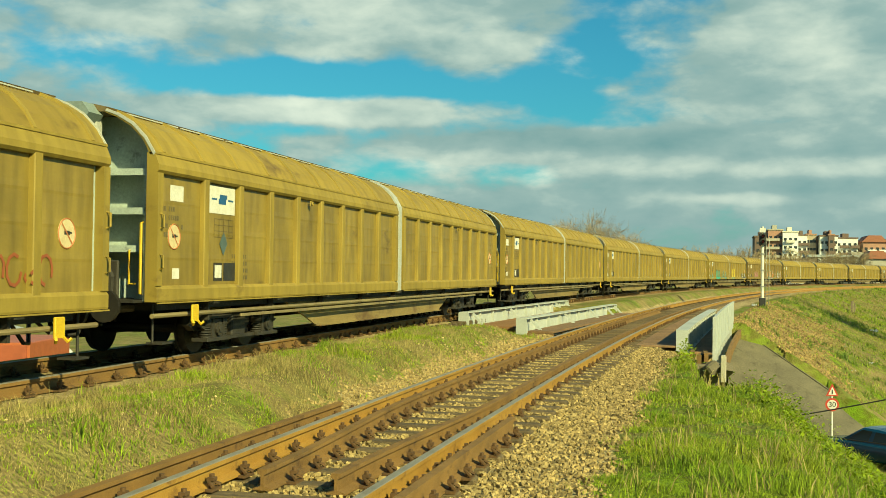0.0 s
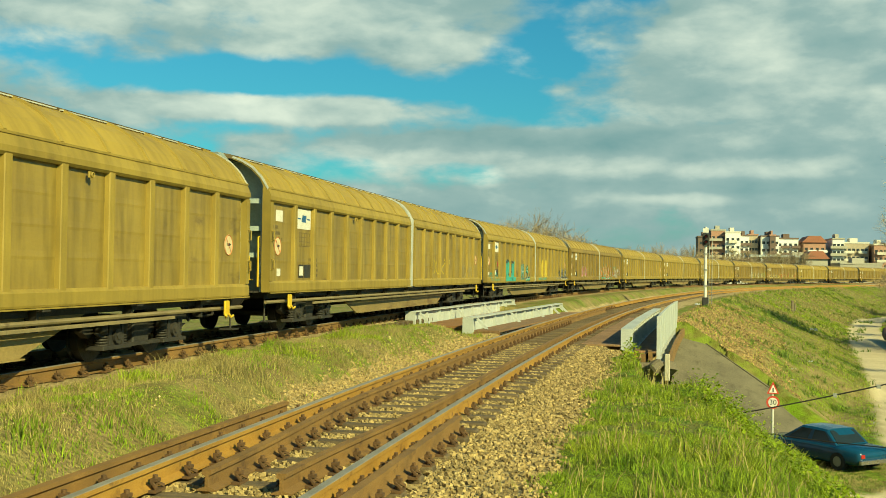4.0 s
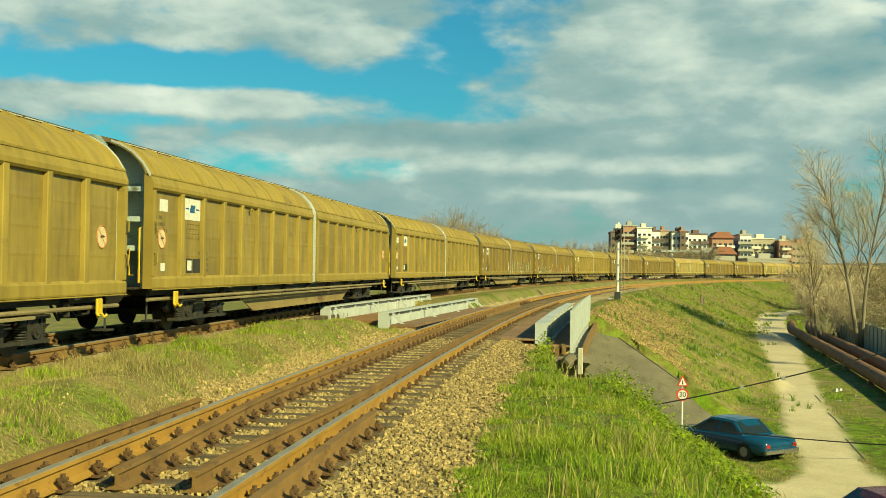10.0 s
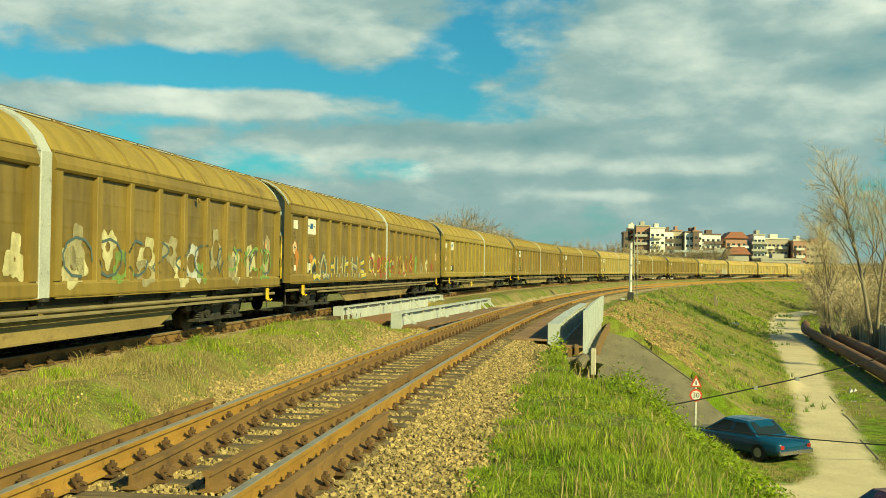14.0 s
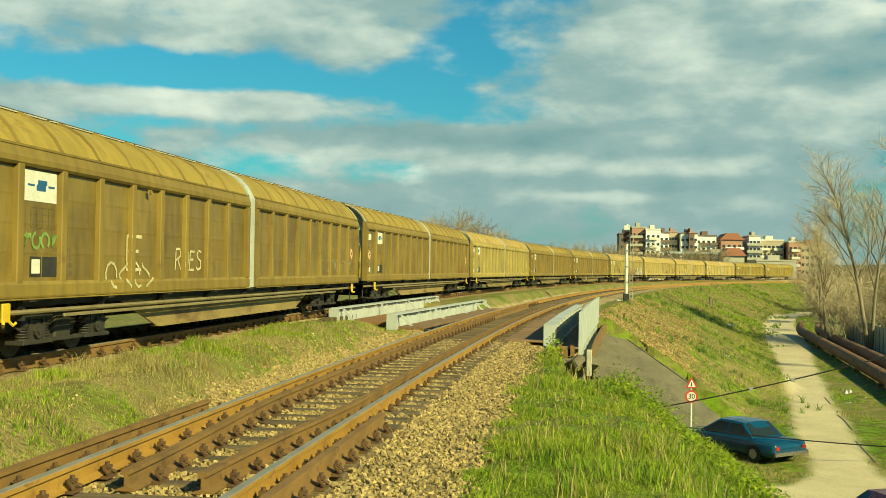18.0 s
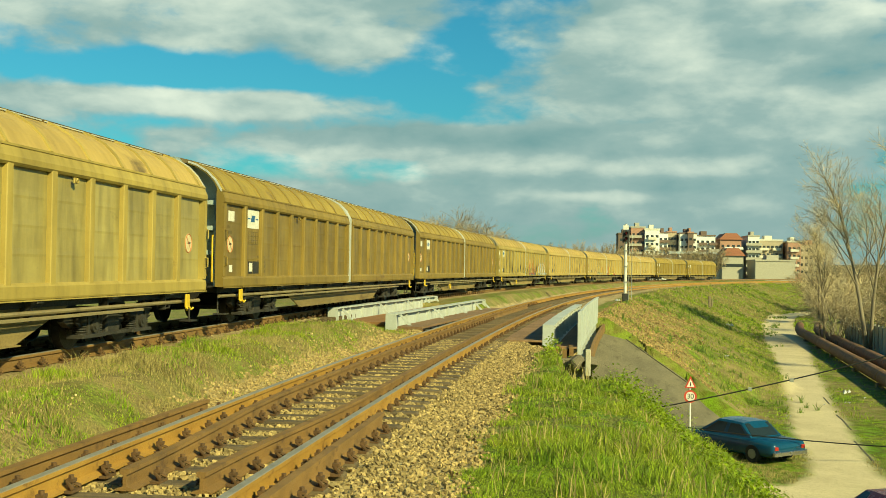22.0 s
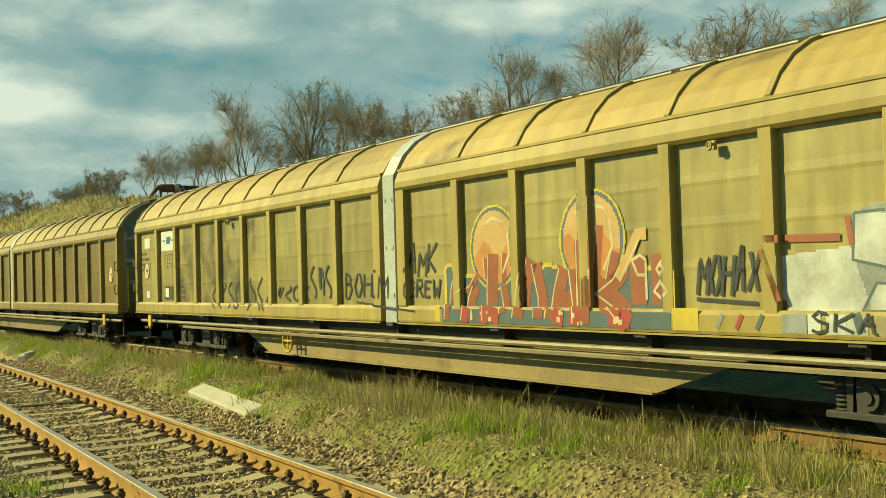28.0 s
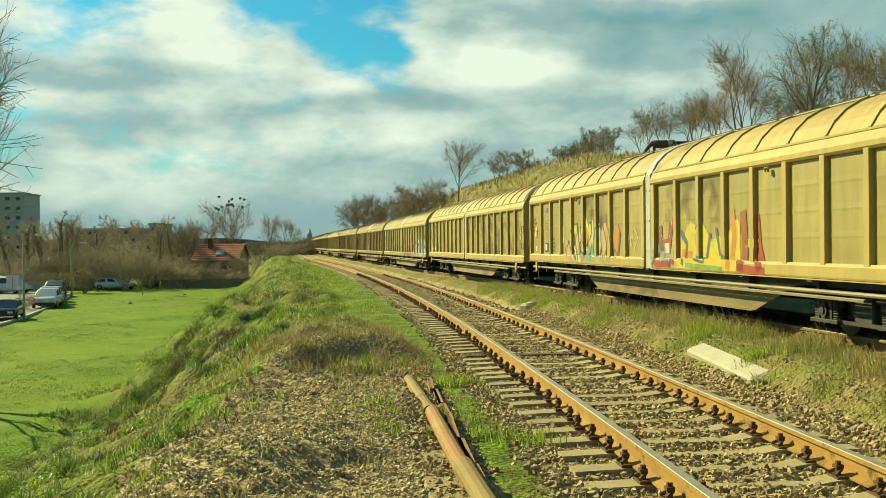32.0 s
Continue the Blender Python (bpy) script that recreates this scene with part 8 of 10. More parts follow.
# Things behind the standpoint ----------------------------------------------
def build_trackside():
    RUSTY = material("flaking_orange_pipe", (0.42, 0.20, 0.07), (0.30, 0.17, 0.05), 0.8, 0, 1.2, 40, 0.3, ((0.36, 0.30, 0.10), 0.55, 2.0))
    OLDPIPE = material("rusty_yellow_pipe", (0.34, 0.24, 0.05), (0.26, 0.16, 0.04), 0.8, 0, 1.5, 40, 0.3, ((0.12, 0.10, 0.04), 0.58, 2.5))
    TROUGH = material("warm_old_concrete", (0.42, 0.31, 0.14), (0.32, 0.24, 0.11), 0.9, 0, 2.0, 40, 0.5, ((0.16, 0.12, 0.06), 0.58, 4))
    t = thing("cable_trough", "broken concrete cable trough with a rusty pipe in it", "cable trough")
    for i in range(8):
        y = -17.2 + i * 1.3
        jig = (i % 3 - 1)
        part("trough_block", Mesh().box(-0.22, 0.22, 0, 1.25, -0.55, -0.26, 0.03), TROUGH, t, at=pose(-0.78 - 0.016 * i, y, 0.015 * jig - 0.01, 0.5 * jig, 1.2 * jig, 0.8 * jig))
        part("trough_side", Mesh().box(-0.015, 0.015, 0, 1.28, -0.42, -0.15).box(-0.05, 0.015, 0, 1.28, -0.17, -0.15), RUSTY, t, "rusty steel angle", at=pose(-1.04 - 0.016 * i, y, -0.01 * jig, 0, 2 * jig, 1.0 * jig))
    part("pipe", Mesh().tube([(-0.76, -17.7, -0.24), (-0.82, -15.8, -0.19), (-0.89, -13.8, -0.15)], 0.085, 12), OLDPIPE, t, "rusty yellow pipe")
    part("pipe", Mesh().tube([(-0.91, -13.9, -0.15), (-0.97, -11.6, -0.14), (-1.03, -9.6, -0.13)], 0.085, 12), RUSTY, t, "rusty orange pipe")
    part("pipe", Mesh().tube([(-1.00, -10.2, -0.08), (-1.08, -8.4, -0.09), (-1.16, -6.5, -0.11)], 0.09, 12), OLDPIPE, t, "rusty brown pipe")
    s = thing("concrete_slab", "pale broken concrete kerb slab lying in the grass", "slab", at=pose(-5.60, -17.1, 0.03, -2, 20, -1))
    part("slab", Mesh().box(-0.17, 0.17, -1.65, 1.55, -0.10, 0.04, 0.03), SLAB, s)
    part("broken_end", Mesh().add([(-0.16, 1.53, -0.11), (0.16, 1.53, -0.11), (0.1, 1.76, -0.1), (-0.12, 1.53, 0.045), (0.12, 1.53, 0.04)], [(0, 1, 2), (3, 2, 4), (0, 2, 3), (1, 4, 2), (0, 3, 4, 1)]), SLAB, s)
    k = thing("stone_block", "pale stone block between the tracks", "stone", at=pose(-4.9, -33.5, -0.07, 4, 6, 40))
    part("stone", Mesh().box(-0.26, 0.28, -0.18, 0.2, -0.15, 0.15, 0.07), SLAB, k)


build_trackside()


def horse(label, m, coat, patch, graze=True):
    t = thing("horse", label, "horse", "horses on the bank", at=m)
    part("body", blob(Mesh(), [(0, -0.80, 1.02, 0.10), (0, -0.70, 1.05, 0.28), (0, -0.45, 1.05, 0.33), (0, 0.0, 1.00, 0.33), (0, 0.40, 1.02, 0.33), (0, 0.65, 1.05, 0.27), (0, 0.78, 1.05, 0.12)]), coat, t, smooth=True)
    part("saddle_patch", blob(Mesh(), [(0, -0.66, 1.10, 0.26), (0, -0.5, 1.07, 0.335), (0, -0.3, 1.04, 0.34), (0, -0.22, 1.03, 0.30)]), patch, t, "white patch of coat", smooth=True)
    nk = [(0, 0.62, 1.12, 0.22), (0, 0.90, 0.92, 0.16), (0, 1.15, 0.55, 0.12), (0, 1.22, 0.40, 0.11)] if graze else [(0, 0.62, 1.15, 0.22), (0, 0.92, 1.40, 0.16), (0, 1.1, 1.62, 0.12)]
    part("neck", blob(Mesh(), nk), coat, t, smooth=True)
    _, y, z, _ = nk[-1]
    hd = part("head", blob(Mesh(), [(0, y - 0.04, z + 0.06, 0.08), (0, y + 0.04, z - 0.02, 0.11), (0, y + 0.16, z - 0.18, 0.085), (0, y + 0.24, z - 0.30, 0.06)]), coat, t, smooth=True)
    for s in (1, -1):
        part("ear", blob(Mesh(), [(s * 0.06, y, z + 0.06, 0.03), (s * 0.08, y - 0.02, z + 0.18, 0.008)], 5), coat, hd)
        for yy in (-0.62, 0.58):
            part("leg", blob(Mesh(), [(s * 0.17, yy, 0.95, 0.13), (s * 0.17, yy + 0.02, 0.55, 0.065), (s * 0.17, yy - 0.03 * s, 0.10, 0.045), (s * 0.17, yy, 0.0, 0.06)], 8), patch if yy < 0 else coat, t, smooth=True)
    part("tail", blob(Mesh(), [(0, -0.80, 1.15, 0.04), (0, -0.98, 0.85, 0.07), (0, -1.0, 0.40, 0.03)], 7), patch, t, smooth=True)


COATBROWN, COATWHITE, COATDARK = plain("brown_horse_coat", (0.16, 0.085, 0.045), 0.7), plain("white_horse_coat", (0.62, 0.58, 0.48), 0.7), plain("dark_horse_coat", (0.05, 0.032, 0.022), 0.7)


def build_behind():
    for x, y, turn, coat, patch, lab, s in [(-19.4, -72.3, -95, COATBROWN, COATWHITE, "brown and white horse grazing on the bank", 1.0), (-21.0, -73.4, -80, COATDARK, COATBROWN, "dark brown horse grazing on the bank", 0.95)]:
        horse(lab, pose(x, y, ground_z(x, y) - 0.02, 0, 0, turn) @ Matrix.Diagonal((1.0 * s, 1.0 * s, 0.85 * s, 1)), coat, patch)
    # street lamps
    def lamp(x, y, top, arm, turn):
        z = ground_z(x, y)
        t = thing("street_lamp", "grey street lamp with a curved arm", "street lamp", "street lamps along the road", at=pose(x, y, z, 0, 0, turn))
        h = top - z
        part("pole", Mesh().tube([(0, 0, -0.1), (0, 0, h - 0.4)], 0.09, 8, 0.06), GALV, t)
        part("arm", Mesh().tube([(0, 0, h - 0.45), (0, 0.12, h - 0.15), (0, 0.5, h), (0, arm, h + 0.02)], 0.04, 6), GALV, t)
        part("lamp_head", Mesh().box(-0.13, 0.13, arm - 0.1, arm + 0.62, h - 0.03, h + 0.13, 0.05), SIGNWHITE, t, "pale lamp head")
    for x, y, top, arm in [(23.4, -76.8, 2.7, 0.9), (30.1, -113.6, 2.3, 0.9), (45.7, -184.9, 2.4, 1.2), (40.5, -186.2, 2.2, 1.2), (30.2, -188.1, 2.2, 1.2), (23.0, -189.2, 2.2, 1.2), (35.8, -150.0, 2.0, 1.0)]:
        lamp(x, y, top, arm, 95)
    # street: pale asphalt with a kerb, bending away behind the meadow
    ASPH = material("pale_worn_asphalt", (0.30, 0.29, 0.25), (0.24, 0.23, 0.20), 0.9, 0, 0.6, 30, 0.2)
    line = [(22.4, -62.0), (24.0, -78.0), (26.6, -95.0), (30.0, -112.0), (35.0, -128.0), (42.0, -146.0), (52.0, -165.0)]
    left = [Vector((x, y, -2.93)) for x, y in line]
    m, kb = Mesh(), Mesh()
    vs, ks = [], []
    for i, p in enumerate(left):
        d = (left[min(i + 1, len(left) - 1)] - left[max(i - 1, 0)]).normalized()
        n = Vector((-d.y, d.x, 0))
        vs += [p + n * 0.0, p + n * 7.5]
        ks += [p + n * -0.05, p + n * -0.05 + Vector((0, 0, 0.10)), p - n * 0.25 + Vector((0, 0, 0.10)), p - n * 0.25 + Vector((0, 0, -0.3))]
    k = len(left)
    m.add(vs, [(2 * i, 2 * i + 1, 2 * i + 3, 2 * i + 2) for i in range(k - 1)])
    kb.add(ks, [(4 * i + a, 4 * i + a + 1, 4 * i + a + 5, 4 * i + a + 4) for i in range(k - 1) for a in range(3)])
    tagged(part("road", m, ASPH), "pale worn asphalt street beyond the meadow", "road", "", "structure")
    tagged(part("kerb", kb, SLAB), "pale concrete kerb of the street", "kerb", "", "structure")
    for x, y, st, paint, lab, turn in [(27.2, -91.8, "suv", CARWHITE, "white car parked along the street", 9), (28.4, -96.6, "suv", CARWHITE, "white car parked along the street", 9), (29.6, -101.5, "hatch", CARGREY, "grey car parked along the street", 9), (30.9, -106.7, "hatch", CARDARK, "dark car parked along the street", 9), (25.7, -77.2, "hatch", CARDARK, "dark car parked along the street", 9),
                                       (32.4, -112.2, "suv", CARGREY, "grey car parked along the street", 9), (34.0, -117.5, "hatch", CARWHITE, "white car parked along the street", 9), (39.5, -120.0, "van", CARWHITE, "white van across the street", 70), (30.2, -128.0, "hatch", CARWHITE, "white car behind the bushes", 80)]:
        car(lab, paint, pose(x - 1.0, y, -2.92, 0, 0, turn), st, "cars parked along the street")
    # yellow verge and long pale fence beyond the street
    f = thing("low_fence", "long low pale fence beyond the street", "fence")
    for i in range(14):
        x, y = 36.6 + i * 0.9, -126.0 + i * 1.6
        part("fence_panel", Mesh().box(-0.9, 0.9, -0.04, 0.04, -3.0, -2.0), SLAB, f, at=pose(x, y, 0.1, 0, 0, 60))
    g = thing("notice_board", "white sign board beside the street", "sign", at=pose(37.0, -117.0, -3.0, 0, 0, 15))
    part("board", Mesh().box(-0.6, 0.6, -0.04, 0.04, 0.9, 2.1), SIGNWHITE, g)
    part("post", Mesh().tube([(0, 0.06, 0), (0, 0.06, 1.9)], 0.05, 6), GALV, g)
    # house with the red roof
    RED_TILE = material("bright_red_roof_tiles", (0.60, 0.17, 0.08), (0.50, 0.13, 0.06), 0.75, 0, 1.0, 20, 0.3, None, 0.1)
    render_wall = plain("grey_house_render", (0.36, 0.27, 0.18), 0.85)
    h = thing("house", "low house with a bright red tiled roof", "house", at=pose(19.0, -142.2, -2.9, 0, 0, -6))
    part("wall", Mesh().box(-2.7, 2.7, -3.2, 3.2, 0, 3.1), render_wall, h)
    # the roof as courses of tiles
    for s in (1, -1):
        for j in range(9):
            u0, u1 = j / 9, (j + 1.06) / 9
            y0, z0 = s * (3.6 - 3.6 * u0), 3.0 + 2.05 * u0
            y1, z1 = s * (3.6 - 3.6 * u1), 3.0 + 2.05 * u1
            part("tile_course", Mesh().add([(-3.0, y0, z0 + 0.05), (3.0, y0, z0 + 0.05), (3.0, y1, z1), (-3.0, y1, z1), (-3.0, y0, z0), (3.0, y0, z0), (3.0, y1, z1 - 0.05), (-3.0, y1, z1 - 0.05)], [(0, 1, 2, 3), (7, 6, 5, 4), (0, 4, 5, 1), (1, 5, 6, 2), (2, 6, 7, 3), (3, 7, 4, 0)]), RED_TILE, h)
    part("gable", Mesh().add([(-2.7, -3.2, 3.0), (-2.7, 3.2, 3.0), (-2.7, 0, 4.9), (2.7, -3.2, 3.0), (2.7, 3.2, 3.0), (2.7, 0, 4.9)], [(0, 2, 1), (3, 4, 5), (0, 3, 5, 2), (1, 2, 5, 4)]), render_wall, h)
    part("chimney", Mesh().box(0.9, 1.5, 0.5, 1.1, 4.0, 5.7, 0.03), plain("dark_red_brick", (0.26, 0.07, 0.05), 0.9), h, "dark red brick chimney")
    part("skylight", Mesh().box(-0.8, 0.2, -0.06, 0.06, -0.5, 0.5, 0.02), SIGNWHITE, h, "pale roof window", at=pose(0, 2.1, 3.98, 60, 0, 0))
    part("gutter", Mesh().tube([(-3.0, 3.68, 3.0), (3.0, 3.68, 3.0)], 0.07, 8), GALV, h)
    for x in (-1.5, 1.4):
        w = part("window", Mesh().box(x - 0.55, x + 0.55, 3.18, 3.24, 1.1, 2.3), GLASS_FAR, h)
        part("frame", Mesh().box(x - 0.62, x + 0.62, 3.19, 3.26, 1.0, 1.1).box(x - 0.04, x + 0.04, 3.19, 3.26, 1.1, 2.3), SIGNWHITE, w)
    y = thing("low_wall", "dark low yard wall in front of the house", "wall", at=pose(20.0, -131.0, -3.0, 0, 0, -3))
    part("wall", Mesh().box(-5.0, 4.5, -0.15, 0.15, 0, 0.9), render_wall, y)
    part("coping", Mesh().box(-5.1, 4.6, -0.22, 0.22, 0.9, 1.0, 0.02), BARK, y)
    # far buildings: facing the standpoint, so windows look towards +y
    # The taupe is lightened to imitate haze over the distance.
    greyb, taupe = plain("dark_grey_tower_wall", (0.50, 0.53, 0.52), 0.85), plain("hazed_taupe_block_wall", (0.46, 0.41, 0.33), 0.85)
    def back_block(x0, x1, y, base, top, mats, cols, rows, label):
        t = thing("apartment_block", label, "building", "buildings beyond the meadow", at=pose((x0 + x1) / 2, y, base, 0, 0, 180))
        w, hh = (x1 - x0) / 2, top - base
        part("wall", Mesh().box(-w, w, 0, 14, 0, hh), mats[0], t)
        part("parapet", Mesh().box(-w - 0.2, w + 0.2, -0.2, 14, hh, hh + 0.4), mats[1], t)
        gm = Mesh().box(-0.55, 0.55, -0.08, 0.05, 0, 0.9).data("window", GLASS_FAR)
        fm = Mesh().box(-0.6, 0.6, -0.06, 0.04, -0.12, 0.0).data("sill", SIGNWHITE)
        for i in range(cols):
            for j in range(rows):
                xx, zz = -w + 2 * w / cols * (i + 0.5), hh / rows * j + 0.8
                if zz + base < -1:
                    continue
                wd = part("window", gm, None, t, at=pose(xx, 0, zz))
                part("sill", fm, None, wd)
    back_block(88.5, 112, -287, -4, 15.6, (greyb, taupe), 9, 8, "tall dark grey apartment block")
    back_block(63.5, 84.0, -322, -4, 6.9, (taupe, greyb), 10, 5, "long taupe apartment block behind bare trees")
    back_block(60, 64, -322, -4, 8.2, (greyb, taupe), 2, 5, "dark stair tower of the block")
    t = thing("church_tower", "slim far church tower with a pointed spire", "tower", at=pose(51.0, -899.0, -6))
    part("shaft", Mesh().box(-2.4, 2.4, -2.4, 2.4, 0, 14.0), greyb, t)
    part("belfry", Mesh().box(-2.0, 2.0, -2.0, 2.0, 14.0, 17.0, 0.2), taupe, t)
    part("spire", Mesh().tube([(0, 0, 17.0), (0, 0, 21.5)], 1.8, 8, 0.1), greyb, t)
    # dark mound line of scrub closing the view
    m = Mesh()
    rnd = random.Random(12)
    vs, fs, n = [], [], 90
    for i in range(n + 1):
        a = radians(150 + 78 * i / n)
        h = 5.2 + 1.6 * math.sin(i * 0.6) + rnd.uniform(-0.7, 0.7)
        x, y = -640 * math.sin(a), 640 * math.cos(a)
        vs += [(x, y, -5), (x, y, h), (x * 1.05, y * 1.05, -5)]
    fs = [q for i in range(n) for q in ((3 * i, 3 * i + 3, 3 * i + 4, 3 * i + 1), (3 * i + 1, 3 * i + 4, 3 * i + 5, 3 * i + 2))]
    tagged(part("backdrop", m.add(vs, fs), material("far_brown_woods", (0.20, 0.175, 0.13), (0.16, 0.145, 0.11), 0.95, 0, 0.05, 0.4, 0)), "hazy brown woods in the distance", "woods", "", "structure")
    # lumps of litter on the meadow
    for x, y in ((18.8, -113), (20.5, -96)):
        tagged(part("stone", Mesh().box(-0.16, 0.16, -0.12, 0.12, -0.1, 0.13, 0.05), SLAB, at=pose(x, y, ground_z(x, y))), "small pale stone on the meadow", "stone", "stones on the meadow")


build_behind()
# Paint on the wagons' sides -----------------------------------------------
PAINT = {k: plain(k + "_spray_paint", c, 0.55, 0.0, 2.0, 0.85) for k, c in {
    "black": (0.03, 0.035, 0.035), "white": (0.66, 0.66, 0.60), "grey": (0.34, 0.36, 0.35), "red": (0.45, 0.06, 0.04), "brick": (0.36, 0.10, 0.035), "orange": (0.62, 0.25, 0.05), "peach": (0.66, 0.40, 0.14),
    "yellow": (0.70, 0.52, 0.05), "teal": (0.06, 0.42, 0.36), "green": (0.25, 0.42, 0.10), "pink": (0.55, 0.20, 0.28), "navy": (0.05, 0.09, 0.10), "cream": (0.74, 0.66, 0.36), "slate": (0.10, 0.15, 0.15), "faded": (0.12, 0.12, 0.08), "chalk": (0.46, 0.40, 0.22)}.items()}
RIB_Y = [s * (0.48 + 0.67 + 1.335 * k + 0.6675) for s in (1, -1) for k in range(8)]
GLYPH = {"A": ["00 13 26 39", "39 50 60", "14 54"], "B": ["00 09", "09 38 47 35 05", "05 45 53 30 00"], "C": ["58 29 06 02 20 51"], "E": ["50 00 09 59", "05 45"], "H": ["00 09", "60 69", "05 65"], "K": ["00 09", "69 04 60"],
         "M": ["00 09 34 69 60"], "O": ["20 04 29 49 64 40 20"], "R": ["00 09 49 56 04", "25 60"], "S": ["58 29 07 25 54 51 20 01"], "W": ["09 10 35 50 69"], "X": ["00 69", "09 60"], "U": ["09 02 20 50 62 69"],
         "0": ["20 04 29 49 64 40 20"], "1": ["17 39 30"], "2": ["07 29 58 56 00 60"], "3": ["08 29 57 35 54 20 01"], "9": ["55 25 08 39 58 50"], "8": ["35 17 39 57 35 02 30 62 35"]}


def face_x(y, z):
    """The outside of the wagon's wall at a place on it."""
    if z < 1.18 or z > 2.84:
        return 1.697
    if abs(y) < 0.24:
        return 1.667
    if abs(y) < 0.48 or abs(y) > HALF - 0.16:
        return 1.692
    return 1.674 if min(abs(y - r) for r in RIB_Y) < 0.09 else 1.609


class Spray:
    """Paint of several colours on one wagon, as thin skins on its wall."""

    def __init__(self, k):
        self.k, self.m = k, {}

    def line(self, pts, width, colour, lift=0.003):
        m = self.m.setdefault(colour, Mesh())
        dense = []
        for (y0, z0), (y1, z1) in zip(pts[:-1], pts[1:]):
            n = max(1, int(math.hypot(y1 - y0, z1 - z0) / 0.06))
            dense += [(y0 + (y1 - y0) * i / n, z0 + (z1 - z0) * i / n) for i in range(n)]
        dense.append(pts[-1])
        rows, k = [], max(1, round(width / 0.05))
        for i, (y, z) in enumerate(dense):
            ya, za = dense[max(i - 1, 0)]
            yb, zb = dense[min(i + 1, len(dense) - 1)]
            L = max(math.hypot(yb - ya, zb - za), 1e-6)
            ny, nz = -(zb - za) / L * width, (yb - ya) / L * width
            rows.append([(y + ny * (j / k - 0.5), z + nz * (j / k - 0.5)) for j in range(k + 1)])
        for p, q in zip(rows[:-1], rows[1:]):
            for j in range(k):
                quad = (p[j], q[j], q[j + 1], p[j + 1])
                x = face_x(sum(v[0] for v in quad) / 4, sum(v[1] for v in quad) / 4) + lift
                m.add([(x, yy, zz) for yy, zz in quad], [(0, 1, 2, 3)])

    def fill(self, inside, y0, y1, z0, z1, colour, lift=0.002, cell=0.045):
        m = self.m.setdefault(colour, Mesh())
        ny, nz = int((y1 - y0) / cell), int((z1 - z0) / cell)
        for i in range(ny):
            for j in range(nz):
                y, z = y0 + (i + 0.5) * cell, z0 + (j + 0.5) * cell
                if inside(y, z):
                    x = face_x(y, z) + lift
                    h = cell / 2
                    m.add([(x, y - h, z - h), (x, y + h, z - h), (x, y + h, z + h), (x, y - h, z + h)], [(0, 1, 2, 3)])

    def word(self, text, y0, y1, z0, h, width, colour, lift=0.004, slant=0.0, wave=0.0, seed=1):
        rnd = random.Random(seed)
        step = (y1 - y0) / max(len(text), 1)
        for i, ch in enumerate(text):
            dz, hh = rnd.uniform(-wave, wave) * h, h * rnd.uniform(0.88, 1.12)
            for stroke in GLYPH.get(ch, []):
                pts = []
                for q in stroke.split():
                    u, v = int(q[0]) / 6, int(q[1]) / 9
                    pts.append((y0 + step * (i + 0.08 + 0.78 * u) + slant * v * h, z0 + dz + v * hh))
                self.line(pts, width, colour, lift)

    def scrawl(self, y0, y1, z0, z1, width, colour, n, seed, lift=0.004):
        """Loops and hooks in a row that spell nothing."""
        rnd = random.Random(seed)
        for i in range(n):
            yc, w = y0 + (y1 - y0) * (i + 0.5) / n, (y1 - y0) / n
            a = rnd.uniform(0, 6.28)
            pts = []
            kind = rnd.randrange(3)
            for j in range(9):
                f = j / 8
                if kind == 0:
                    yy, zz = yc + 0.45 * w * math.cos(a + 5.2 * f), 0.5 + 0.45 * math.sin(a + 5.2 * f)
                elif kind == 1:
                    yy, zz = yc + w * (0.5 * f - 0.25) + 0.2 * w * math.sin(9 * f), 0.1 + 0.8 * abs(math.sin(4.7 * f + 0.3 * a))
                else:
                    yy, zz = yc + 0.35 * w * math.sin(6.2 * f + a), 0.95 - 0.9 * f
                pts.append((yy, z0 + (z1 - z0) * min(max(zz, 0), 1)))
            self.line(pts, width, colour, lift)

    def blocks(self, y0, y1, z0, z1, n, body, rim, seed, width=0.26, shine=None, drip=None):
        """Fat outlined shapes side by side."""
        rnd = random.Random(seed)
        w = (y1 - y0) / n
        for i in range(n):
            a, b = y0 + w * (i + 0.14), y0 + w * (i + 0.86)
            h0, h1 = z0 + rnd.uniform(0, 0.12) * (z1 - z0), z1 - rnd.uniform(0, 0.25) * (z1 - z0)
            mid = (h0 + h1) / 2 + rnd.uniform(-0.15, 0.15)
            shapes = [[(a, h0), (a + 0.05, h1)], [(b, h1), (b - 0.06, h0)], [(a, mid), (b, mid + rnd.uniform(-0.2, 0.2))]] if rnd.random() < 0.4 else \
                ([[(b, h1), (a + 0.1 * w, h1 - 0.1), (a, mid), (b, mid - 0.05), (b, h0 + 0.05), (a, h0)]] if rnd.random() < 0.55 else [[(a, h0), (a + 0.04, mid), ((a + b) / 2, h1), (b, mid), (b - 0.05, h0), ((a + b) / 2, h0 + 0.08), (a, h0)]])
            for s in shapes:
                self.line(s, width + 0.11, rim, 0.002)
            for s in shapes:
                self.line(s, width, body if isinstance(body, str) else body[(i + seed) % len(body)], 0.0045)
            if shine:
                for s in shapes:
                    self.line([(p[0] + width * 0.22, p[1] + 0.03) for p in s], 0.04, shine, 0.007)
            if drip:
                for s in shapes[:2]:
                    self.line([(p[0] - width * 0.2, p[1] - 0.05) for p in s], width * 0.35, drip, 0.006)

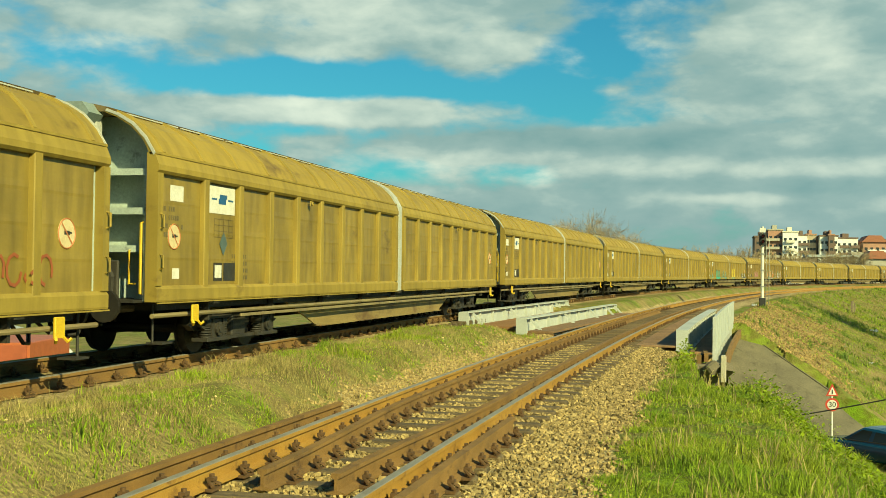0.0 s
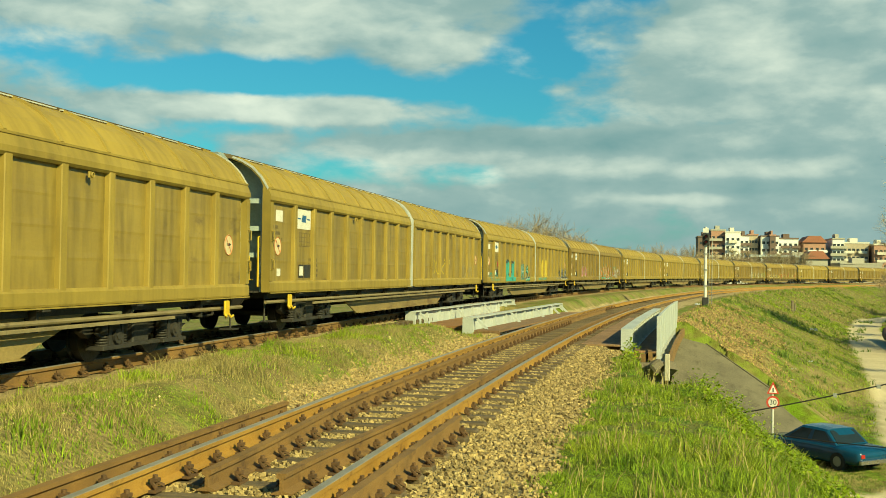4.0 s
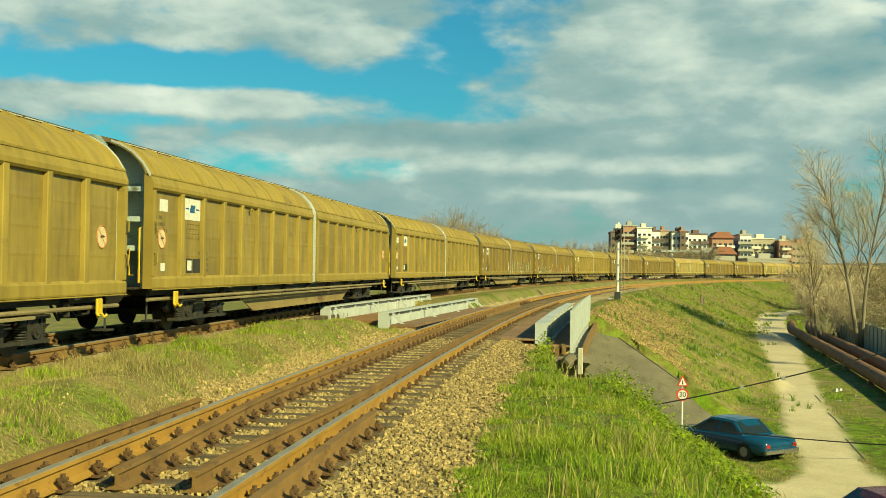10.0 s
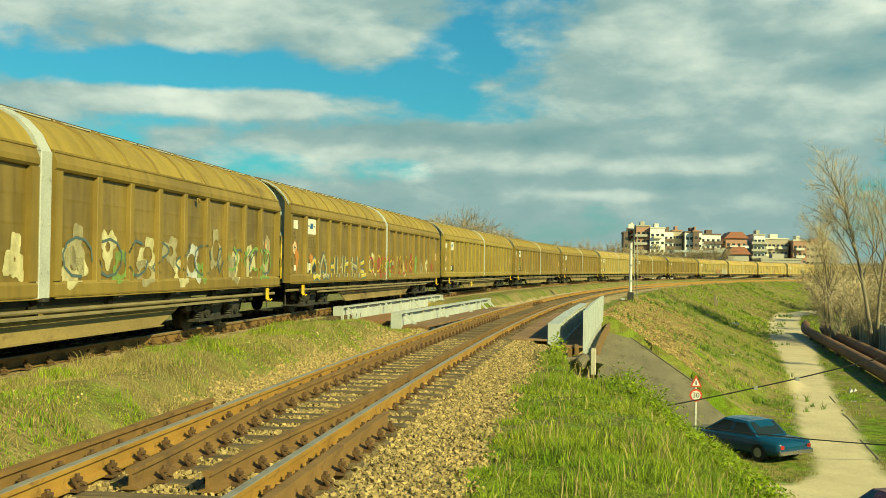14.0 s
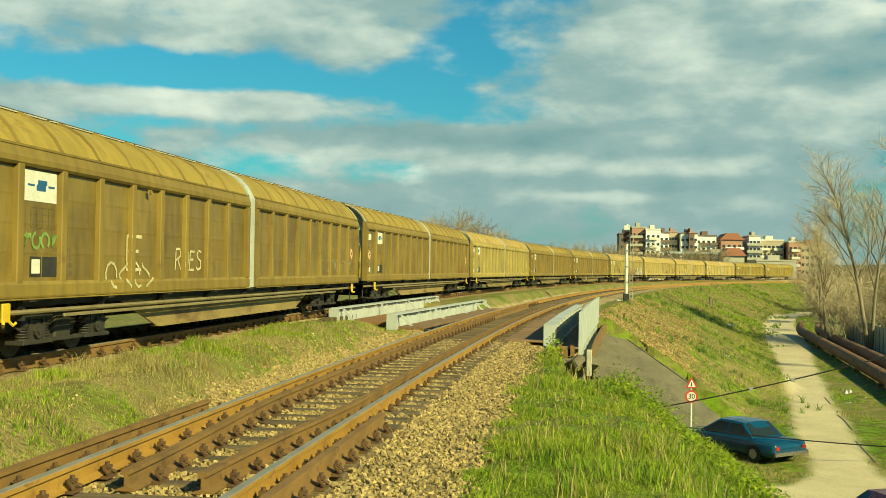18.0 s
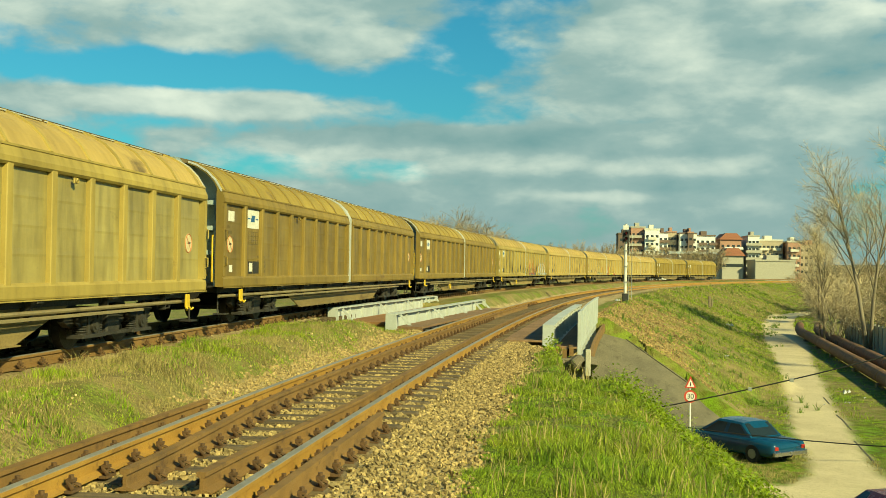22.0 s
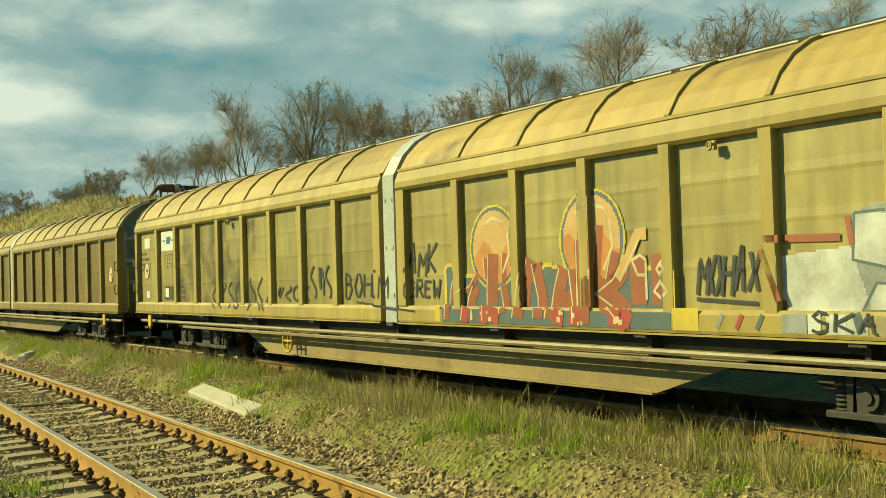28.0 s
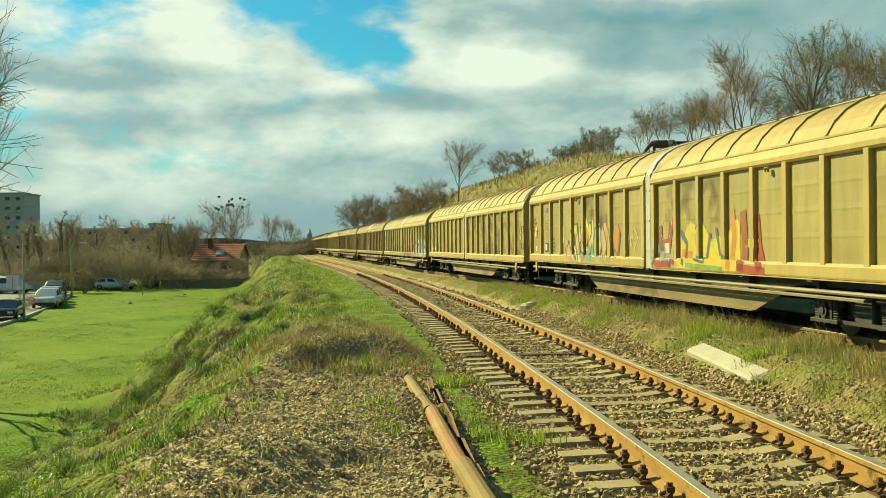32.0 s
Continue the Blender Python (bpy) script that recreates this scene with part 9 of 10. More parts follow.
    def dots(self, y0, y1, z0, z1, n, r, colour, seed):
        rnd = random.Random(seed)
        for _ in range(n):
            y, z, s = rnd.uniform(y0, y1), rnd.uniform(z0, z1), r * rnd.uniform(0.6, 1.3)
            self.line([(y - s, z), (y + s, z)], 2 * s, colour, 0.008)

    def diamond(self, y, z, r, colour):
        self.fill(lambda a, b: abs(a - y) / (r * 0.75) + abs(b - z) / r < 1, y - r, y + r, z - r, z + r, colour, 0.003, 0.012)

    def done(self):
        root = None
        for c, m in self.m.items():
            if root is None:
                root = tagged(part("graffiti", m, PAINT[c], WAGONS[self.k], "sprayed graffiti on the wagon wall"), kind="stuff")
            else:
                tagged(part("paint_layer", m, PAINT[c], root, c + " spray paint"), kind="stuff")


def soot():
    """Thin sooty dirt that lets the paint below show through."""
    m = plain("brushed_on_soot", (0.05, 0.045, 0.03), 0.8)
    nt = m.node_tree
    tc, n, r = nt.nodes.new("ShaderNodeTexCoord"), nt.nodes.new("ShaderNodeTexNoise"), nt.nodes.new("ShaderNodeMapRange")
    n.inputs["Scale"].default_value, n.inputs["Detail"].default_value = 1.6, 6
    r.inputs[1].default_value, r.inputs[2].default_value, r.inputs[3].default_value, r.inputs[4].default_value = 0.42, 0.72, 0.0, 0.62
    nt.links.new(tc.outputs["Object"], n.inputs["Vector"])
    nt.links.new(n.outputs["Fac"], r.inputs[0])
    nt.links.new(r.outputs[0], nt.nodes["Principled BSDF"].inputs["Alpha"])
    return m


PAINT["soot"] = soot()


def weathered(m, thin):
    """Sprayed paint worn thin in patches, so that the wall's own paint shows."""
    nt = m.node_tree
    tc, n, r = nt.nodes.new("ShaderNodeTexCoord"), nt.nodes.new("ShaderNodeTexNoise"), nt.nodes.new("ShaderNodeMapRange")
    n.inputs["Scale"].default_value, n.inputs["Detail"].default_value, n.inputs["Roughness"].default_value = 2.4, 6, 0.65
    r.inputs[1].default_value, r.inputs[2].default_value, r.inputs[3].default_value, r.inputs[4].default_value = 0.38, 0.68, 1.0, thin
    nt.links.new(tc.outputs["Object"], n.inputs["Vector"])
    nt.links.new(n.outputs["Fac"], r.inputs[0])
    nt.links.new(r.outputs[0], nt.nodes["Principled BSDF"].inputs["Alpha"])


for _k, _m in PAINT.items():
    if _k != "soot":
        weathered(_m, 0.5 if _k in ("cream", "chalk", "white", "green", "grey") else 0.82)


def washes(s, y0, y1, z0, z1, n, colours, seed):
    """Soft-edged pale clouds of spray, side by side."""
    rnd = random.Random(seed)
    for i in range(n):
        yc, zc = y0 + (y1 - y0) * (i + rnd.uniform(0.3, 0.7)) / n, rnd.uniform(z0 + 0.35 * (z1 - z0), z0 + 0.65 * (z1 - z0))
        ry, rz, p = (y1 - y0) / n * rnd.uniform(0.22, 0.42), (z1 - z0) * rnd.uniform(0.28, 0.5), rnd.uniform(0, 6.28)
        hole = rnd.uniform(0.0, 0.55)

        def inside(y, z):
            a = math.atan2((z - zc) / rz, (y - yc) / ry)
            d = math.hypot((y - yc) / ry, (z - zc) / rz)
            return hole < d < 0.85 + 0.22 * math.sin(3 * a + p) + 0.10 * math.sin(7 * a + 2 * p)
        s.fill(inside, yc - 1.3 * ry, yc + 1.3 * ry, max(zc - 1.3 * rz, 1.0), zc + 1.3 * rz, colours[(i + seed) % len(colours)], 0.0022 + 0.0004 * (i % 3), 0.018)


def mural(s):
    """Two domed heads over dripping letters on a dark band."""
    dome = lambda yc, zc, r: (lambda y, z: (y - yc) ** 2 + (z - zc) ** 2 < r * r)
    top = lambda y: 1.50 + 0.16 * abs(math.sin(2.6 * y + 0.5)) + 0.05 * math.sin(9 * y)
    s.fill(lambda y, z: z < top(y) + 0.05, 1.42, 5.92, 1.18, 1.85, "yellow", 0.0015, 0.025)
    s.fill(lambda y, z: z < top(y), 1.47, 5.87, 1.18, 1.8, "slate", 0.0022, 0.025)
    s.fill(lambda y, z: True, 1.46, 5.88, 0.97, 1.18, "slate", 0.002)
    for a, b in ((1.28, 1.44), (5.9, 6.3)):
        s.fill(lambda y, z: True, a, b, 0.97, 1.22, "yellow", 0.002)
    for yc, zc, r in ((2.62, 1.93, 0.47), (4.55, 1.95, 0.50)):
        s.fill(dome(yc, zc, r + 0.075), yc - 0.6, yc + 0.6, zc - 0.6, zc + 0.6, "yellow", 0.0026, 0.02)
        s.fill(dome(yc, zc, r + 0.045), yc - 0.6, yc + 0.6, zc - 0.55, zc + 0.55, "slate", 0.0032, 0.02)
        s.fill(dome(yc, zc, r), yc - 0.55, yc + 0.55, zc - 0.55, zc + 0.55, "peach", 0.0040, 0.02)
        s.fill(lambda y, z: dome(yc, zc, r)(y, z) and z < zc - 0.02 + 0.10 * math.sin(11 * y), yc - 0.5, yc + 0.5, zc - 0.5, zc + 0.3, "orange", 0.0046, 0.02)
        s.line([(yc - r * 0.55, zc + r * 0.62), (yc, zc + r * 0.80), (yc + r * 0.5, zc + r * 0.66)], 0.035, "cream", 0.006)
        s.line([(yc + r * 0.66, zc + r * 0.4), (yc + r * 0.72, zc - r * 0.2), (yc + r * 0.4, zc - r * 0.7)], 0.035, "cream", 0.006)
    # letters in brick red, each a bent fat stroke with a pale edge
    for pts, w in (([(1.58, 1.0), (1.62, 1.35), (1.72, 1.62)], 0.13), ([(1.82, 1.35), (2.1, 1.45), (2.25, 1.62)], 0.12), ([(2.02, 1.0), (2.1, 1.3), (2.2, 1.45)], 0.20), ([(2.55, 1.0), (2.56, 1.4), (2.6, 1.85)], 0.26), ([(2.45, 1.55), (2.42, 1.8)], 0.10), ([(2.82, 1.5), (2.85, 1.85)], 0.12),
                   ([(2.82, 1.45), (2.9, 1.1)], 0.16), ([(3.2, 1.05), (3.3, 1.5), (3.42, 1.75)], 0.24), ([(3.5, 1.7), (3.62, 1.3), (3.62, 1.05)], 0.2), ([(3.85, 1.05), (3.95, 1.4), (4.05, 1.64)], 0.22), ([(4.2, 1.62), (4.26, 1.2)], 0.16), ([(4.42, 1.0), (4.42, 1.4), (4.42, 1.95)], 0.34), ([(4.62, 1.5), (4.7, 2.1)], 0.14),
                   ([(4.85, 1.5), (4.95, 1.8)], 0.16), ([(4.66, 1.32), (5.0, 1.5), (5.1, 1.62)], 0.2), ([(4.7, 1.35), (5.0, 1.2), (5.22, 1.0)], 0.28)):
        s.line(pts, w, "brick", 0.0055)
        s.line([(y - w * 0.42, z) for y, z in pts], 0.022, "cream", 0.0072)
    s.fill(lambda y, z: z < 1.42 + 0.12 * math.sin(4 * y + 2), 4.0, 5.0, 1.18, 1.6, "brick", 0.006, 0.03)
    s.line([(4.98, 1.50), (5.16, 1.72), (5.32, 1.97), (5.46, 1.97)], 0.13, "peach", 0.007)
    s.line([(5.02, 1.48), (5.22, 1.75), (5.36, 1.93)], 0.025, "cream", 0.008)
    for y0 in (2.0, 2.45, 2.7, 4.0, 4.3, 5.0, 5.15):
        s.line([(y0, 0.98), (y0 + 0.04, 1.17)], 0.19, "red", 0.0065)
    for y0 in (2.0, 2.4, 4.0, 4.25, 5.0):
        s.dots(y0, y0 + 0.22, 1.0, 1.13, 3, 0.026, "cream", int(y0 * 10))
    for y0 in (5.33, 5.66):
        s.fill(lambda y, z: True, y0 - 0.14, y0 + 0.14, 1.22, 1.76, "brick", 0.006, 0.028)
    s.word("98", 5.2, 5.86, 1.27, 0.44, 0.035, "cream", 0.009)


def in_shape(shape, y, z):
    """Whether a place lies inside a closed outline."""
    hit, n = False, len(shape)
    for i in range(n):
        (ya, za), (yb, zb) = shape[i], shape[i - 1]
        if (za > z) != (zb > z) and y < (yb - ya) * (z - za) / (zb - za) + ya:
            hit = not hit
    return hit


def tall_letters(s):
    """Three tall white letters with grey shade and red edges, sprayed soft at the top and run down over the sill."""
    rnd = random.Random(77)
    S = [(8.05, 2.02), (9.30, 2.06), (9.12, 1.78), (8.62, 1.78), (8.72, 1.62), (9.28, 1.55), (9.12, 1.18), (8.10, 1.18), (8.25, 1.42), (8.72, 1.40), (8.68, 1.48), (8.02, 1.62)]
    K = [(9.40, 2.02), (9.86, 2.02), (9.80, 1.72), (10.20, 2.03), (10.66, 2.04), (10.16, 1.58), (10.58, 1.18), (9.98, 1.18), (9.72, 1.46), (9.68, 1.18), (9.24, 1.18)]
    A = [(10.72, 1.98), (11.18, 2.05), (11.56, 1.18), (11.10, 1.18), (11.04, 1.38), (10.72, 1.36), (10.64, 1.18), (10.28, 1.18)]
    left = [(7.06, 1.66), (8.0, 1.74), (8.2, 1.18), (7.30, 1.18)]
    right = [(11.40, 1.94), (11.72, 1.86), (12.55, 1.18), (11.62, 1.18)]
    s.fill(lambda y, z: z < 2.05 - 0.04 * math.sin(5 * y) + 0.02 * math.sin(17 * y), 8.0, 11.5, 1.18, 2.12, "grey", 0.0015, 0.025)
    for shape in (S, K, A, left, right):
        ys, zs = [p[0] for p in shape], [p[1] for p in shape]
        s.fill(lambda y, z: in_shape(shape, y, z) and z < 2.02 + 0.03 * math.sin(11 * y), min(ys), max(ys), min(zs), max(zs), "white", 0.003, 0.02)
    for shape in (S, K, A):
        s.line(shape + shape[:1], 0.026, "slate", 0.0045)
    s.fill(lambda y, z: in_shape([(8.62, 1.78), (9.12, 1.78), (9.28, 1.55), (8.72, 1.62)], y, z), 8.5, 9.4, 1.5, 1.82, "slate", 0.0042, 0.02)
    s.line([(10.86, 1.55), (11.0, 1.72), (11.06, 1.5)], 0.06, "slate", 0.005)
    for pts, w, c in (([(7.02, 1.84), (7.9, 1.82)], 0.07, "brick"), ([(7.04, 1.80), (7.18, 1.45), (7.28, 1.2)], 0.07, "brick"), ([(10.62, 2.0), (10.34, 1.62)], 0.07, "red"), ([(10.46, 1.9), (10.24, 1.6)], 0.05, "slate"),
                      ([(11.44, 2.02), (11.62, 1.66), (12.2, 1.40), (12.5, 1.25)], 0.09, "brick"), ([(7.98, 2.0), (8.02, 1.75)], 0.06, "brick")):
        s.line(pts, w, c, 0.006)
    # the runs over the sill
    y = 7.3
    while y < 12.6:
        w = rnd.uniform(0.10, 0.34)
        s.fill(lambda yy, zz: True, y, min(y + w, 12.6), 0.98, 1.16, rnd.choice(("white", "white", "grey", "chalk")), 0.0025, 0.035)
        y += w + rnd.choice((0.0, 0.04, 0.12))
    for y in (8.1, 9.22, 9.7, 10.3, 11.1):
        s.line([(y, 1.17), (y + 0.05, 1.0)], 0.09, "slate", 0.005)


def build_graffiti():
    s = Spray(17)
    s.scrawl(-7.7, -5.9, 1.05, 1.62, 0.045, "black", 4, 3)
    s.scrawl(-5.65, -4.5, 1.02, 1.7, 0.045, "black", 3, 5)
    s.scrawl(-4.35, -2.9, 1.22, 1.5, 0.045, "black", 4, 8)
    s.scrawl(-2.9, -2.05, 1.25, 1.85, 0.045, "black", 3, 11)
    s.word("BOHEM", -1.6, -0.05, 1.30, 0.36, 0.045, "black", 0.004, 0.1, 0.06)
    s.line([(-1.2, 1.22), (0.75, 1.10)], 0.03, "black")
    s.word("AMK", 0.42, 1.22, 1.62, 0.38, 0.045, "black", 0.004, 0.15, 0.1, 2)
    s.word("CREW", 0.40, 1.30, 1.30, 0.24, 0.04, "black", 0.004, 0.15, 0.06, 3)
    mural(s)
    s.word("MOHAX", 6.16, 6.98, 1.34, 0.40, 0.045, "black", 0.004, 0.12, 0.08, 4)
    s.line([(6.16, 1.28), (6.95, 1.24)], 0.04, "black")
    tall_letters(s)
    s.word("SKA", 7.62, 8.34, 1.0, 0.17, 0.03, "black", 0.012, 0.1, 0.05)
    s.word("2013", 11.5, 12.4, 1.0, 0.17, 0.03, "black", 0.012, 0.1, 0.05, 5)
    for y, c in ((6.5, "grey"), (6.75, "red"), (7.0, "slate")):
        s.line([(y, 1.0), (y + 0.08, 1.14)], 0.05, c)
    s.fill(lambda y, z: True, -9.9, -5.2, 1.19, 2.83, "soot", 0.0012, 0.08)
    s.done()
    s = Spray(18)
    s.fill(lambda y, z: True, 0.5, 12.0, 1.19, 2.83, "soot", 0.0012, 0.1)
    s.done()
    s = Spray(-1)
    s.scrawl(7.6, 9.2, 1.22, 1.62, 0.045, "brick", 5, 2)
    s.scrawl(10.0, 11.6, 1.25, 1.66, 0.045, "brick", 5, 4)
    s.scrawl(4.8, 6.6, 1.22, 1.6, 0.045, "brick", 5, 6)
    s.done()
    s = Spray(0)
    s.diamond(-10.4, 1.86, 0.2, "slate")
    s.done()
    s = Spray(3)
    s.scrawl(3.0, 6.5, 1.3, 1.9, 0.06, "yellow", 4, 7)
    s.scrawl(8.5, 11.5, 1.2, 1.7, 0.05, "chalk", 5, 9)
    s.done()
    s = Spray(4)
    s.fill(lambda y, z: z < 1.9 + 0.1 * math.sin(3 * y), -8.5, -5.9, 0.97, 2.05, "teal", 0.002, 0.03)
    for pts in ([(-8.45, 1.2), (-8.45, 1.95), (-7.9, 1.9), (-7.75, 2.02), (-7.2, 1.92), (-6.6, 1.95), (-6.1, 1.88), (-5.95, 1.2)], [(-8.3, 1.2), (-8.2, 1.55), (-8.0, 1.2)], [(-7.75, 1.95), (-7.55, 1.35), (-7.0, 1.2)], [(-7.3, 1.6), (-6.95, 1.62), (-7.0, 1.45), (-7.2, 1.4)], [(-6.6, 1.9), (-6.75, 1.5), (-6.5, 1.3)], [(-6.9, 1.0), (-6.75, 1.15)]):
        s.line(pts, 0.085, "black", 0.005)
    s.blocks(-4.5, -1.9, 1.0, 1.85, 4, "teal", "black", 7, 0.13, "white")
    s.scrawl(-5.6, -4.9, 1.1, 1.5, 0.04, "black", 2, 3)
    s.scrawl(-12.0, -9.9, 1.0, 1.4, 0.05, "teal", 6, 13)
    s.fill(lambda y, z: ((y - 3.6) / 1.25) ** 4 + ((z - 1.65) / 0.5) ** 4 + 0.2 * math.sin(9 * y) < 1, 2.2, 5.0, 1.1, 2.2, "yellow", 0.002)
    s.fill(lambda y, z: math.sin(14 * y + 9 * z) > 0.2, 1.0, 4.0, 1.0, 1.16, "teal", 0.002)
    edge = lambda y: 1.62 + 0.14 * math.sin(4.6 * y) + 0.05 * math.sin(13 * y)
    s.fill(lambda y, z: z < edge(y) and z > 1.0 + 0.1 * abs(math.sin(3 * y)), 9.3, 12.55, 0.99, 1.9, "black", 0.002, 0.03)
    s.fill(lambda y, z: math.sin(17 * y) + math.sin(13 * z + 5 * y) > 0.2, 8.75, 9.25, 1.2, 1.6, "black", 0.002, 0.03)
    s.blocks(9.5, 12.4, 1.12, 1.66, 5, "black", "grey", 9, 0.09, "white")
    s.line([(9.2, 1.12), (9.9, 1.02), (11.0, 1.0), (12.3, 1.04)], 0.05, "white", 0.009)
    s.line([(8.9, 1.06), (9.8, 1.16), (9.9, 1.7), (10.3, 1.74)], 0.05, "grey", 0.009)
    s.scrawl(7.6, 8.7, 1.0, 1.12, 0.04, "grey", 2, 31, 0.009)
    s.diamond(-10.6, 1.82, 0.2, "yellow")
    s.diamond(-10.6, 1.82, 0.15, "black")
    s.diamond(-10.12, 1.8, 0.18, "red")
    s.done()
    s = Spray(5)
    s.blocks(-8.2, -5.4, 1.2, 1.95, 4, "pink", "chalk", 3, 0.14)
    s.blocks(0.7, 6.6, 1.1, 2.1, 5, ("orange", "orange", "peach"), "white", 6, 0.30, None, "brick")
    s.dots(0.3, 6.8, 1.1, 2.2, 60, 0.05, "teal", 8)
    s.fill(lambda y, z: math.sin(5 * y) > 0.1, 0.8, 6.5, 1.0, 1.16, "teal", 0.002)
    s.blocks(7.8, 12.2, 1.15, 1.85, 5, ("brick", "white"), "white", 12, 0.18, None, "grey")
    s.dots(7.8, 10.5, 1.6, 2.1, 14, 0.045, "teal", 18)
    s.diamond(-11.2, 1.75, 0.18, "black")
    s.scrawl(-4.6, -2.6, 1.45, 1.8, 0.04, "chalk", 4, 5)
    s.done()
    s = Spray(8)
    for y, z in ((0.9, 1.7), (6.6, 1.75), (9.0, 1.55), (10.6, 1.55)):
        s.scrawl(y, y + 0.9, z, z + 0.4, 0.045, "yellow", 2, int(y * 7))
    s.done()
    s = Spray(9)
    s.diamond(-10.6, 1.75, 0.22, "black")
    for y, ch, z in ((-10.3, "2", 2.1), (-6.5, "2", 2.0), (-4.4, "C", 1.85), (-2.0, "1", 1.9), (-8.6, "0", 2.0)):
        s.word(ch, y, y + 0.6, z, 0.42, 0.035, "chalk")
    washes(s, -2.2, -0.4, 1.1, 2.0, 2, ("cream", "cream"), 2)
    washes(s, 0.6, 12.3, 1.1, 2.15, 9, ("cream", "chalk", "white", "chalk", "cream"), 3)
    washes(s, 0.5, 12.3, 1.0, 1.7, 8, ("green", "chalk", "cream"), 14)
    s.scrawl(0.6, 12.3, 1.2, 1.9, 0.05, "slate", 10, 15, 0.006)
    s.scrawl(8.5, 12.3, 1.3, 1.9, 0.07, "green", 4, 25, 0.007)
    s.done()
    s = Spray(10)
    washes(s, -12.2, -10.0, 1.1, 1.9, 3, ("orange", "cream"), 8)
    s.blocks(-10.6, -3.5, 1.0, 1.75, 7, ("chalk", "yellow"), "slate", 5, 0.13, "cream")
    washes(s, -3.2, 11.8, 1.0, 1.9, 10, ("chalk", "cream", "brick", "green"), 5)
    s.scrawl(-3.0, 6.0, 1.1, 1.8, 0.07, "red", 9, 6)
    s.scrawl(-3.0, 6.0, 1.2, 1.9, 0.06, "yellow", 8, 7)
    s.done()
    s = Spray(11)
    s.scrawl(8.5, 12.0, 1.3, 1.7, 0.045, "chalk", 5, 17)
    s.done()
    s = Spray(12)
    s.scrawl(-11.0, -9.9, 1.65, 1.9, 0.05, "green", 4, 9)
    s.word("E", -7.4, -6.4, 1.35, 0.55, 0.06, "cream")
    s.scrawl(-8.2, -6.2, 1.02, 1.5, 0.05, "cream", 4, 22)
    s.word("RUES", -5.0, -3.4, 1.35, 0.38, 0.05, "cream", 0.004, 0.1)
    s.scrawl(8.0, 12.0, 1.3, 1.7, 0.04, "chalk", 6, 4)
    s.done()
    s = Spray(13)
    s.scrawl(9.5, 12.0, 1.2, 1.6, 0.06, "red", 4, 5)
    s.done()
    s = Spray(14)
    s.scrawl(-9.0, -6.5, 1.2, 1.6, 0.05, "chalk", 4, 15)
    s.done()
    s = Spray(18)
    s.diamond(-9.22, 1.93, 0.20, "faded")
    s.diamond(-9.40, 1.46, 0.17, "faded")
    s.diamond(-9.02, 1.44, 0.17, "faded")
    s.done()
    s = Spray(19)
    for cy, cz, ry, rz, c in ((-8.3, 1.72, 0.09, 0.26, "cream"), (-8.0, 1.46, 0.07, 0.22, "cream"), (-7.72, 1.34, 0.26, 0.32, "peach"), (-7.2, 1.72, 0.2, 0.3, "cream"), (-6.78, 1.95, 0.19, 0.19, "yellow"), (-7.0, 1.24, 0.36, 0.22, "cream"), (-6.62, 1.42, 0.18, 0.42, "peach"), (-6.36, 1.8, 0.11, 0.26, "yellow"),
                              (-5.74, 1.84, 0.33, 0.36, "cream"), (-5.2, 1.75, 0.2, 0.34, "yellow"), (-4.95, 1.8, 0.08, 0.34, "cream"), (-5.6, 1.2, 0.5, 0.22, "chalk"), (-5.02, 1.2, 0.13, 0.26, "teal"), (-6.3, 1.07, 0.55, 0.09, "cream"), (-4.4, 1.6, 0.3, 0.42, "cream"), (-3.8, 1.66, 0.3, 0.36, "peach"),
                              (-3.3, 1.5, 0.28, 0.44, "yellow"), (-2.7, 1.56, 0.3, 0.4, "orange"), (-4.0, 1.08, 0.95, 0.09, "chalk"), (-7.3, 1.07, 0.4, 0.08, "peach")):
        s.fill(lambda y, z: ((y - cy) / ry) ** 2 + ((z - cz) / rz) ** 2 + 0.25 * math.sin(11 * y + 7 * z) < 1, cy - 1.2 * ry, cy + 1.2 * ry, max(cz - 1.2 * rz, 0.99), cz + 1.2 * rz, c, 0.003, 0.025)
    s.fill(lambda y, z: ((y + 5.62) / 0.16) ** 2 + ((z - 1.72) / 0.26) ** 2 < 1, -5.8, -5.4, 1.4, 2.0, "orange", 0.005, 0.025)
